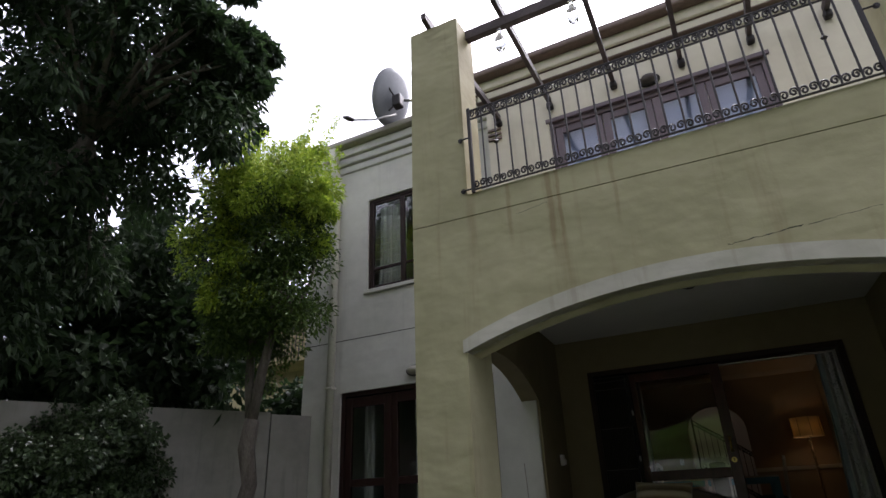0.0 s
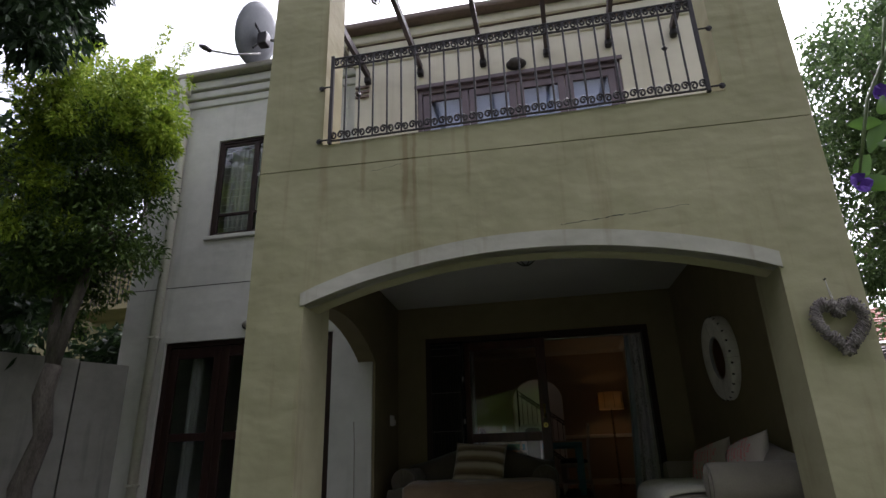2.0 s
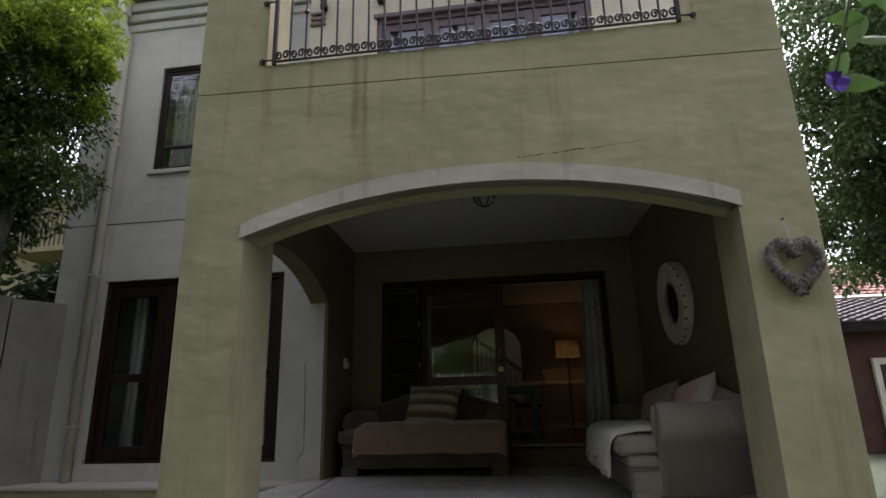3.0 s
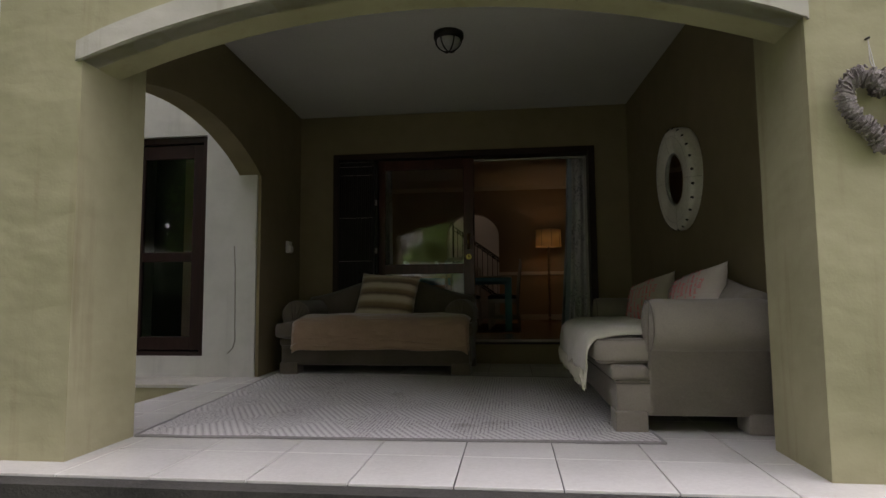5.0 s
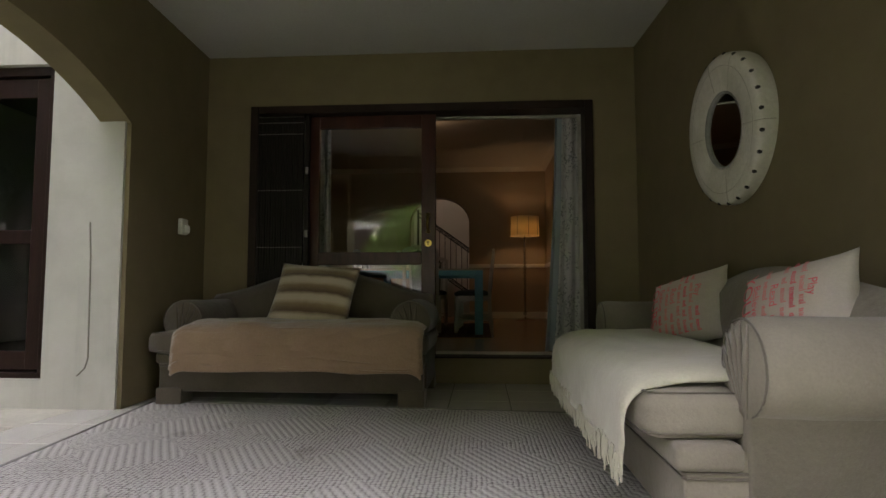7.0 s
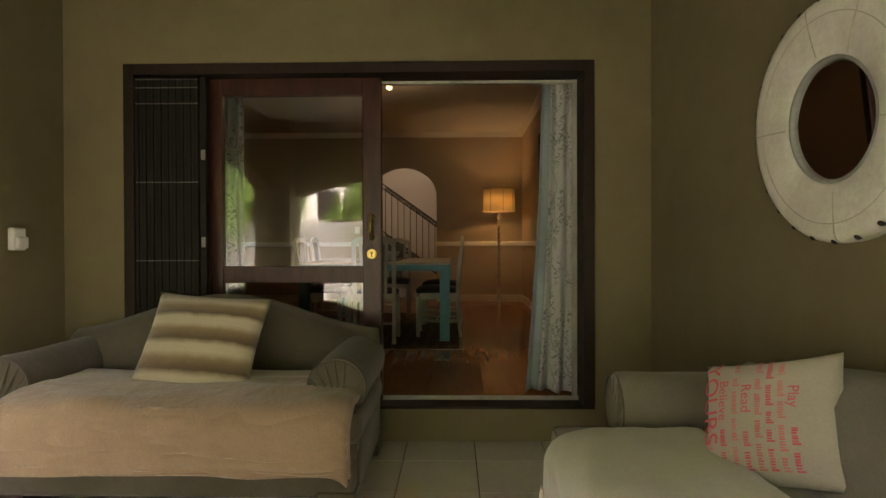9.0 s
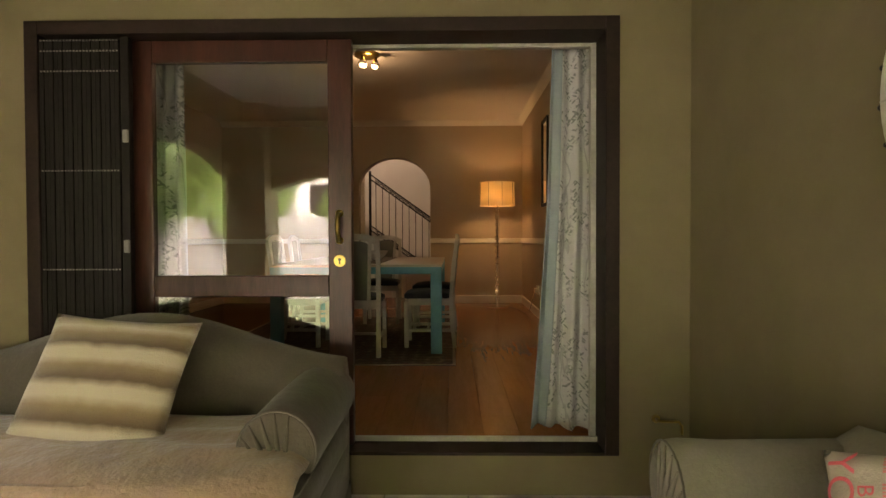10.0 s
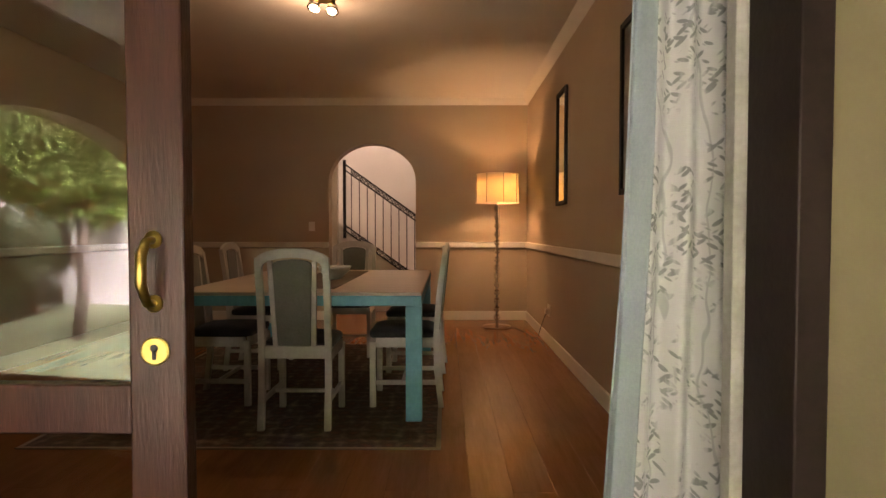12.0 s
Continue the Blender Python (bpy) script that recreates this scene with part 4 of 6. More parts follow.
def sofa(name, at, turn, length, depth, cloth, label, hump, inset, arm_back, ear):
    """A roll-arm sofa: local x runs along it, -y is its front, the origin lies at the foot of its back."""
    s = thing(name, at, label, "sofa", turn=turn)
    h = length / 2
    part("base", boxes(((-h + inset + 0.012, -depth + 0.1, 0.085), (h - inset - 0.012, -0.03, 0.315)), bevel=0.012), cloth, s, smooth=True)
    part("front_band", boxes(((-h + inset - 0.004, -depth + 0.075, 0.262), (h - inset + 0.004, -depth + arm_back - 0.006, 0.338)), bevel=0.022), cloth, s, smooth=True)
    for z in (0.246, 0.260):
        part("piping", tube(bmesh.new(), [(-h + inset + 0.010, -depth + arm_back, z), (-h + inset + 0.010, -depth + 0.106, z), (-h + inset + 0.016, -depth + 0.099, z), (h - inset - 0.016, -depth + 0.099, z), (h - inset - 0.010, -depth + 0.106, z), (h - inset - 0.010, -depth + arm_back, z)], 0.004, 6), M_PIPING, s)
    for x0, x1 in ((-h + inset, -h + inset + 0.17), (h - inset - 0.17, h - inset)):
        for y0, y1 in ((-depth + 0.09, -depth + 0.25), (-0.2, -0.03)):
            part("foot", boxes(((x0, y0, 0.0), (x1, y1, 0.11)), bevel=0.008), cloth, s)
    ch = h - inset + ear - 0.055
    # seat cushion, T-shaped in front of the arms
    cush = part("seat_cushion", soft_box((-ch - 0.055, -depth, 0.325), (ch + 0.055, -0.22, 0.475), 0.055, 14, 0.02, 1), cloth, s, smooth=True)
    for z in (0.355, 0.462):
        k = math.sqrt(0.055 ** 2 - max(0.0, abs(z - 0.4) - 0.02) ** 2)
        uz = 1 - ((z - 0.4) / 0.075) ** 2
        mid = [ch * (2 * q / 20 - 1) for q in range(21)]
        ring = [(x, -depth + 0.055 - k - 0.012 * (1 - (x / h) ** 2) * uz, z) for x in mid]
        arcs = [(k * math.sin(radians(q * 18)), 0.055 - k * math.cos(radians(q * 18))) for q in range(1, 6)]
        ring = [(-ch - k, -depth + arm_back + 0.02, z)] + [(-ch - a, -depth + b, z) for a, b in reversed(arcs)] + ring + [(ch + a, -depth + b, z) for a, b in arcs] + [(ch + k, -depth + arm_back + 0.02, z)]
        part("piping", tube(bmesh.new(), ring, 0.0032, 6), M_PIPING, cush)
    # rolled arms
    for sx in (-1, 1):
        bm = bmesh.new()
        cx, cz, r = h - 0.135, 0.535, 0.135
        prof = []
        for k in range(21):
            a = radians(-62 + k * 13.6)
            prof.append((cx + r * math.cos(a), cz + r * math.sin(a)))
        prof += [(cx - 0.12, 0.3), (cx - 0.12, 0.09), (h - inset, 0.09), (h - inset, 0.405)]
        ys = [-depth + arm_back, -depth + arm_back + 0.015, -depth + arm_back + 0.045, -depth * 0.55, -0.12, -0.06]
        grow = [0.93, 0.985, 1.0, 1.0, 0.995, 0.94]
        rings = []
        mx, mz = cx, 0.40
        for y, g in zip(ys, grow):
            rings.append([bm.verts.new((sx * (mx + (x - mx) * g), y, mz + (z - mz) * g + 0.004 * math.sin(x * 30 + y * 12))) for x, z in prof])
        for a, b in zip(rings, rings[1:]):
            for i in range(len(prof)):
                j = (i + 1) % len(prof)
                bm.faces.new((a[i], a[j], b[j], b[i]))
        bm.faces.new(rings[0])
        bm.faces.new(rings[-1][::-1])
        ar = part("arm", bm, cloth, s, smooth=True)
        bm = bmesh.new()
        pts = [(sx * (cx + r * 0.97 * math.cos(radians(-70 + k * 13))), -depth + arm_back + 0.002, cz + r * 0.97 * math.sin(radians(-70 + k * 13))) for k in range(23)]
        tube(bm, pts, 0.0032, 6)
        part("piping", bm, M_PIPING, ar)
        bm = bmesh.new()
        for k in range(7):
            a = radians(70 + k * 22)
            p0 = Vector((sx * (cx + 0.125 * math.cos(a)), -depth + arm_back - 0.002, cz + 0.125 * math.sin(a)))
            p1 = Vector((sx * (cx + 0.02), -depth + arm_back - 0.004, cz - 0.13))
            tube(bm, [p0, p0.lerp(p1, 0.35) + Vector((0, -0.004, 0)), p0.lerp(p1, 0.7) + Vector((0, -0.003, 0)), p1], [0.003, 0.009, 0.007, 0.003], 6)
        part("pleat", bm, cloth, ar, smooth=True)
    # curved backrest
    bm = bmesh.new()
    nx, rows = 33, []
    for i in range(nx):
        x = (h - inset - 0.012) * (2 * i / (nx - 1) - 1)
        u = abs(x) / h
        top = 0.70 + hump * (0.5 + 0.5 * math.cos(min(1, u) * math.pi)) + 0.03 * (1 - u * u)
        sec = [(-0.235, 0.3), (-0.25, 0.45), (-0.245, 0.6), (-0.22, top - 0.1), (-0.19, top - 0.035), (-0.13, top), (-0.06, top - 0.02), (-0.015, top - 0.1), (-0.01, 0.5), (-0.015, 0.09), (-0.2, 0.09)]
        rows.append([bm.verts.new((x, y - 0.03 * (1 - u ** 4) * (0.3 < z < top - 0.05) + 0.005 * math.sin(x * 9), z)) for y, z in sec])
    for a, b in zip(rows, rows[1:]):
        for i in range(len(a)):
            j = (i + 1) % len(a)
            bm.faces.new((a[i], a[j], b[j], b[i]))
    bm.faces.new(rows[0])
    bm.faces.new(rows[-1][::-1])
    part("backrest", bm, cloth, s, smooth=True)
    return s


sofa("sofa", (-0.835, 7.76, 0.002), 0, 1.80, 1.02, M_SOFA2, "brown-grey camel-back sofa with rolled arms against the house wall", 0.17, 0.03, 0.2, 0.03)
sofa("sofa", (1.755, 5.74, 0.002), -90, 2.12, 0.93, M_SOFA, "taupe roll-arm sofa with piped seams along the porch wall", 0.11, 0.11, 0.265, -0.03)


def drape(profile, across, wav, thick, seed, edge=None):
    """A cloth laid over a profile of (out, z) points: a grid of len(profile) x across, waved and given thickness."""
    bm = bmesh.new()
    rows = []
    for i, (o, z) in enumerate(profile):
        row = []
        for k in range(across + 1):
            u = k / across
            n0 = noise.noise(Vector((u * 5 + seed, i * 0.22, 0.3)))
            hang = i / (len(profile) - 1)
            row.append(bm.verts.new((u, o - abs(n0) * wav * (0.5 + hang), z + n0 * wav * (0.6 + 0.6 * hang))))
        rows.append(row)
    for a, b in zip(rows, rows[1:]):
        for k in range(across):
            bm.faces.new((a[k], a[k + 1], b[k + 1], b[k]))
    return bm


def smooth_path(pts, n):
    """Resample a polyline, softened at its corners."""
    P = [np.array(p, float) for p in pts]
    for _ in range(3):
        Q = [P[0]]
        for a, b in zip(P, P[1:]):
            Q += [a * 0.75 + b * 0.25, a * 0.25 + b * 0.75]
        P = Q + [P[-1]]
    d = np.cumsum([0] + [np.linalg.norm(b - a) for a, b in zip(P, P[1:])])
    return [tuple(np.interp(t, d, [p[i] for p in P]) for i in range(2)) for t in np.linspace(0, d[-1], n)]


def cloth_thing(name, at, turn, label, category, profile, width, mat, wav, seed, thick=0.012, taper=0.0):
    t = thing(name, at, label, category, turn=turn)
    bm = drape(smooth_path(profile, 34), 60, wav, thick, seed)
    for v in bm.verts:
        e = max(0.0, abs(2 * v.co.x - 1) - 0.9) / 0.1
        v.co.z -= 0.035 * e * e
        v.co.x = (v.co.x - 0.5) * width * (1 + taper * (0.5 - v.co.z))
    rim = [v.co + Vector((0, -thick * 0.5, 0)) for v in list(bm.verts)[-61:]]
    ob = part("cloth", bm, mat, t, smooth=True)
    md = ob.modifiers.new("thick", "SOLIDIFY")
    md.thickness, md.offset = thick, 1.0
    part("hem", tube(bmesh.new(), rim, thick * 0.62, 6), mat, t, "turned hem along the hanging edge", True)
    return t


# fleece folded double over the seat of the brown sofa
seat_y = 7.76 - 1.02
cloth_thing("folded_throw", (-0.755, seat_y, 0.0), 0, "beige fleece throw folded over the sofa seat", "throw", [(0.62, 0.515), (0.3, 0.53), (0.04, 0.52), (-0.018, 0.47), (-0.024, 0.37), (-0.028, 0.275)], 1.57, M_THROW, 0.024, 3, 0.016, 0.03)
cloth_thing("folded_throw", (-0.755, seat_y - 0.014, 0.0), 0, "under layer of the folded beige fleece throw", "throw", [(0.03, 0.498), (-0.02, 0.46), (-0.022, 0.36), (-0.026, 0.245)], 1.55, M_THROW, 0.012, 9, 0.012, 0.03)
# cream throw with fringe over the taupe sofa
fx = 1.755 - 0.93
ct = cloth_thing("cream_throw", (fx, 5.685, 0.0), -90, "cream woven throw with a knotted fringe on the sofa seat", "throw", [(0.5, 0.52), (0.25, 0.525), (0.05, 0.515), (-0.02, 0.47), (-0.03, 0.38), (-0.036, 0.27)], 1.61, M_CREAMTHROW, 0.012, 5, 0.008)
rng = random.Random(8)
bm = bmesh.new()
for k in range(150):
    x = (k / 149 - 0.5) * 1.60
    y = -0.045 + rng.uniform(-0.006, 0.006)
    z = 0.285 + rng.uniform(-0.01, 0.012)
    ln = rng.uniform(0.07, 0.105)
    tube(bm, [(x, y, z), (x + rng.uniform(-0.006, 0.006), y - 0.004, z - ln * 0.5), (x + rng.uniform(-0.012, 0.012), y + rng.uniform(-0.006, 0.006), z - ln)], [0.0035, 0.0045, 0.003], 5)
tagged(part("fringe", bm, M_CREAMTHROW, ct), kind="stuff")


def pillow_z(u, v, thick):
    return thick * (max(0.0, 1 - abs(u) ** 2.6) ** 0.55) * (max(0.0, 1 - abs(v) ** 2.6) ** 0.55)


def pillow(name, m, w, hgt, thick, mat, label, seed=0):
    """A scatter cushion that stands in its local xy plane, z its thickness."""
    t = new(name)
    t.matrix_basis = m
    tagged(t, label, "cushion")
    bm, n = bmesh.new(), 22
    grids = []
    for side in (1, -1):
        g = []
        for i in range(n + 1):
            for j in range(n + 1):
                u, v = 2 * i / n - 1, 2 * j / n - 1
                pin = 1 - 0.06 * (1 - abs(u) ** 2) * (abs(v) ** 4) - 0.0
                pin2 = 1 - 0.06 * (1 - abs(v) ** 2) * (abs(u) ** 4)
                z = side * pillow_z(u, v, thick) + 0.004 * noise.noise(Vector((u * 3 + seed, v * 3, side)))
                g.append(bm.verts.new((u * w / 2 * pin2, v * hgt / 2 * pin, z if 0 < i < n and 0 < j < n else 0)))
        grids.append(g)
        for i in range(n):
            for j in range(n):
                a = i * (n + 1) + j
                bm.faces.new((g[a], g[a + 1], g[a + n + 2], g[a + n + 1]))
    bmesh.ops.remove_doubles(bm, verts=bm.verts, dist=1e-5)
    part("cover", bm, mat, t, smooth=True)
    return t


# striped cushion
M_STRIPE, n_, l_, p_ = nodes_of("striped_chenille")
tc = n_.new("ShaderNodeTexCoord")
sep = n_.new("ShaderNodeSeparateXYZ")
l_.new(tc.outputs["Object"], sep.inputs[0])
mul = n_.new("ShaderNodeMath")
mul.operation = "MULTIPLY_ADD"
mul.inputs[1].default_value, mul.inputs[2].default_value = 1.95, 0.5
l_.new(sep.outputs["Y"], mul.inputs[0])
wob = n_.new("ShaderNodeMath")
wob.operation = "MULTIPLY_ADD"
wob.inputs[1].default_value = 0.05
l_.new(noise_tex(n_, l_, tc.outputs["Object"], 14, 3), wob.inputs[0])
l_.new(mul.outputs[0], wob.inputs[2])
BR, CR, TN = (0.085, 0.053, 0.022), (0.42, 0.36, 0.25), (0.20, 0.14, 0.068)
l_.new(ramp(n_, l_, wob.outputs[0], [(0.0, TN), (0.09, CR), (0.17, CR), (0.23, BR), (0.33, TN), (0.40, CR), (0.47, CR), (0.53, BR), (0.62, TN), (0.68, CR), (0.75, CR), (0.80, BR), (0.88, TN), (0.94, CR), (1.0, TN)]), p_.inputs["Base Color"])
p_.inputs["Roughness"].default_value, p_.inputs["Sheen Weight"].default_value = 0.95, 0.4
l_.new(bump(n_, l_, noise_tex(n_, l_, tc.outputs["Object"], 160, 3), 1.0, 0.004), p_.inputs["Normal"])
pillow("striped_cushion", Matrix.Translation((-0.785, 7.185, 0.69)) @ Matrix.Rotation(radians(58), 4, "X") @ Matrix.Rotation(radians(-4), 4, "Z"), 0.59, 0.545, 0.08, M_STRIPE, "brown and cream striped chenille cushion leaning on the sofa back", 2)

# printed cushions
M_COTTON = fabric("natural_cotton", (0.46, 0.41, 0.35), (0.55, 0.49, 0.42), weave=700, wrinkle=0.006)
M_PINK = fabric("pink_print", (0.68, 0.10, 0.14), (0.80, 0.15, 0.19), weave=700, wrinkle=0.004)
M_PINK_PALE = fabric("faded_pink_print", (0.64, 0.19, 0.19), (0.72, 0.25, 0.24), weave=700, wrinkle=0.004)


def text_mesh(words, size):
    cu = bpy.data.curves.new("print", "FONT")
    cu.body, cu.size, cu.align_x, cu.align_y = words, size, "CENTER", "CENTER"
    tmp = bpy.data.objects.new("print", cu)
    scene.collection.objects.link(tmp)
    dg = bpy.context.evaluated_depsgraph_get()
    me = bpy.data.meshes.new_from_object(tmp.evaluated_get(dg))
    bpy.data.objects.remove(tmp)
    return me


def printed_pillow(m, seed):
    w, hgt, th = 0.42, 0.39, 0.075
    t = pillow("printed_cushion", m, w, hgt, th, M_COTTON, "natural cotton cushion printed with pink words", seed)
    rng = random.Random(seed)
    def lay(bm):
        bmesh.ops.subdivide_edges(bm, edges=[e for e in bm.edges if e.calc_length() > 0.03], cuts=2)
        for v in bm.verts:
            v.co.z = pillow_z(2 * v.co.x / w, 2 * v.co.y / hgt, th) + 0.0055
    cols = [(-0.165, "YOURS", 0.085), (-0.112, "Believe", 0.045), (-0.072, "", 0), (-0.036, "Read", 0.045), (0.0, "", 0), (0.033, "", 0), (0.066, "", 0), (0.099, "Play", 0.042)]
    for c_, (x, word, size) in enumerate(cols):
        if word:
            bm = bmesh.new()
            bm.from_mesh(text_mesh(word, size))
            bmesh.ops.transform(bm, matrix=Matrix.Translation((x, 0.05, 0)) @ Matrix.Rotation(radians(-90), 4, "Z"), verts=bm.verts)
            lay(bm)
            part("lettering", bm, M_PINK, t, "pink printed word")
        y = -0.155
        bm = bmesh.new()
        while y < (0.16 if not word else -0.07):
            ln = min(rng.uniform(0.035, 0.08), 0.175 - y)
            for q in range(int(ln / 0.0072)):
                wd = rng.uniform(0.013, 0.017) if q else 0.022
                box(bm, (x - 0.008, y + q * 0.0072, 0), (x - 0.008 + wd, y + q * 0.0072 + rng.uniform(0.0035, 0.006), 0.0004))
            y += ln + 0.012
        if len(bm.verts):
            lay(bm)
            tagged(part("printed_line", bm, M_PINK if c_ % 2 else M_PINK_PALE, t, "line of small pink print"), kind="stuff")
        else:
            bm.free()
    return t


def lean(x, y, z, turn, tip, roll=0):
    return Matrix.Translation((x, y, z)) @ Matrix.Rotation(radians(turn), 4, "Z") @ Matrix.Rotation(radians(tip), 4, "X") @ Matrix.Rotation(radians(roll), 4, "Z")


printed_pillow(lean(1.41, 6.12, 0.645, -60, 64, 17), 3)
printed_pillow(lean(1.47, 5.25, 0.66, -67, 66, 16), 5)

# woven porch rug
M_RUG, n_, l_, p_ = nodes_of("woven_grey_rug")
v_ = coords(n_, l_, vary=False)
ck = n_.new("ShaderNodeTexChecker")
ck.inputs["Scale"].default_value = 1.0
mk = n_.new("ShaderNodeMapping")
mk.inputs["Scale"].default_value, mk.inputs["Rotation"].default_value = (2.6, 2.6, 0.0), (0, 0, radians(45))
mk.inputs["Location"].default_value = (0.2, 0.1, 0.5)
l_.new(v_, mk.inputs["Vector"])
l_.new(mk.outputs[0], ck.inputs["Vector"])
ch2 = n_.new("ShaderNodeTexWave")
ch2.wave_type, ch2.bands_direction, ch2.wave_profile = "BANDS", "X", "TRI"
ch2.inputs["Scale"].default_value, ch2.inputs["Distortion"].default_value = 9.0, 0.2
mr = n_.new("ShaderNodeMapping")
mr.inputs["Rotation"].default_value = (0, 0, radians(-30))
l_.new(v_, mr.inputs["Vector"])
l_.new(mr.outputs[0], ch2.inputs["Vector"])
knots = n_.new("ShaderNodeTexVoronoi")
knots.voronoi_dimensions = "2D"
knots.inputs["Scale"].default_value = 50.0
knots.inputs["Randomness"].default_value = 0.3
l_.new(v_, knots.inputs["Vector"])
dots = ramp(n_, l_, knots.outputs["Distance"], [(0.26, (0.15, 0.15, 0.15)), (0.60, (1, 1, 1))])
ribs = mix(n_, l_, 0.35, ch2.outputs["Fac"], dots)
both = mix(n_, l_, ck.outputs["Fac"], dots, ribs)
rugc = ramp(n_, l_, both, [(0.10, (0.68, 0.655, 0.63)), (0.55, (0.57, 0.545, 0.52)), (1.0, (0.27, 0.25, 0.235))])
st = ramp(n_, l_, noise_tex(n_, l_, v_, 1.6, 5, 0.65), [(0.60, (1, 1, 1)), (0.78, (0.45, 0.42, 0.38))])
l_.new(mix(n_, l_, 1.0, rugc, st, "MULTIPLY"), p_.inputs["Base Color"])
p_.inputs["Roughness"].default_value = 0.9
l_.new(bump(n_, l_, both, 1.0, -0.006), p_.inputs["Normal"])
rug = thing("porch_rug", (0, 0, 0.0), "grey flat-woven rug with a diamond weave, stained in places", "rug")
bm = bmesh.new()
pts = [(-1.50, 4.52), (1.10, 4.585), (1.0, 6.74), (-1.76, 6.9)]
bmesh.ops.create_grid(bm, x_segments=40, y_segments=40, size=1)
for v in bm.verts:
    s, t = (v.co.x + 1) / 2, (v.co.y + 1) / 2
    a = Vector(pts[0]).lerp(Vector(pts[1]), s)
    b = Vector(pts[3]).lerp(Vector(pts[2]), s)
    q = a.lerp(b, t)
    edge = min(s, 1 - s, t, 1 - t)
    v.co = (q.x + 0.008 * noise.noise(Vector((q.x * 2, q.y * 2, 1))), q.y + 0.012 * noise.noise(Vector((q.x * 2.5, q.y * 2, 5))), 0.009 + 0.002 * noise.noise(Vector((q.x * 4, q.y * 4, 0))))
ob = part("weave", bm, M_RUG, rug)
md = ob.modifiers.new("thick", "SOLIDIFY")
md.thickness, md.offset = 0.008, -1.0
M_BIND = fabric("grey_binding", (0.20, 0.19, 0.175), (0.28, 0.265, 0.25))
bm = bmesh.new()
for a, b in zip(pts, pts[1:] + pts[:1]):
    tube(bm, [Vector((*a, 0.008)).lerp(Vector((*b, 0.008)), k / 20) + Vector((0.008 * noise.noise(Vector((k, a[0], 1))), 0.01 * noise.noise(Vector((k * 0.7, a[1], 5))), 0)) for k in range(21)], 0.008, 6)
part("binding", bm, M_BIND, rug)

# ---- curtains ----
def print_cloth(name, base, ink):
    m, n, l, p = nodes_of(name)
    v = coords(n, l, vary=False)
    vs = coords(n, l, (1.0, 1.0, 0.45), False)
    layers = []
    for turn, size in ((38, 26.0), (-42, 30.0)):
        mp = n.new("ShaderNodeMapping")
        mp.vector_type = "TEXTURE"
        mp.inputs["Rotation"].default_value, mp.inputs["Scale"].default_value = (0, radians(turn), 0), (0.36, 50.0, 1.0)
        l.new(v, mp.inputs["Vector"])
        leaf = n.new("ShaderNodeTexVoronoi")
        leaf.inputs["Scale"].default_value = size
        l.new(mp.outputs[0], leaf.inputs["Vector"])
        layers.append(ramp(n, l, leaf.outputs["Distance"], [(0.29, (1, 1, 1)), (0.38, (0, 0, 0))]))
    spots = mix(n, l, 1.0, layers[0], layers[1], "LIGHTEN")
    patches = ramp(n, l, noise_tex(n, l, vs, 9.0, 3, 0.6), [(0.45, (0, 0, 0)), (0.53, (1, 1, 1))])
    ink_at = mix(n, l, 1.0, spots, patches, "MULTIPLY")
    stem = n.new("ShaderNodeTexWave")
    stem.bands_direction = "X"
    stem.inputs["Scale"].default_value, stem.inputs["Distortion"].default_value, stem.inputs["Detail"].default_value = 3.2, 12.0, 3.0
    l.new(vs, stem.inputs["Vector"])
    lines = ramp(n, l, stem.outputs["Fac"], [(0.985, (0, 0, 0)), (0.998, (0.5, 0.5, 0.5))])
    allink = mix(n, l, 1.0, ink_at, lines, "LIGHTEN")
    tone = mix(n, l, noise_tex(n, l, v, 5.0, 3), ink, tuple(c * 1.9 for c in ink))
    l.new(mix(n, l, allink, base, tone), p.inputs["Base Color"])
    p.inputs["Roughness"].default_value = 0.9
    p.inputs["Sheen Weight"].default_value = 0.2
    l.new(bump(n, l, noise_tex(n, l, v, 250, 2), 0.6, 0.001), p.inputs["Normal"])
    return m


M_PRINT = print_cloth("botanical_print_cloth", (0.52, 0.51, 0.50), (0.15, 0.155, 0.15))
M_LINING = fabric("pale_blue_lining", (0.27, 0.315, 0.34), (0.36, 0.41, 0.43), wrinkle=0.006)
M_SHEER = fabric("pale_curtain", (0.45, 0.45, 0.42), (0.58, 0.58, 0.54), wrinkle=0.01)


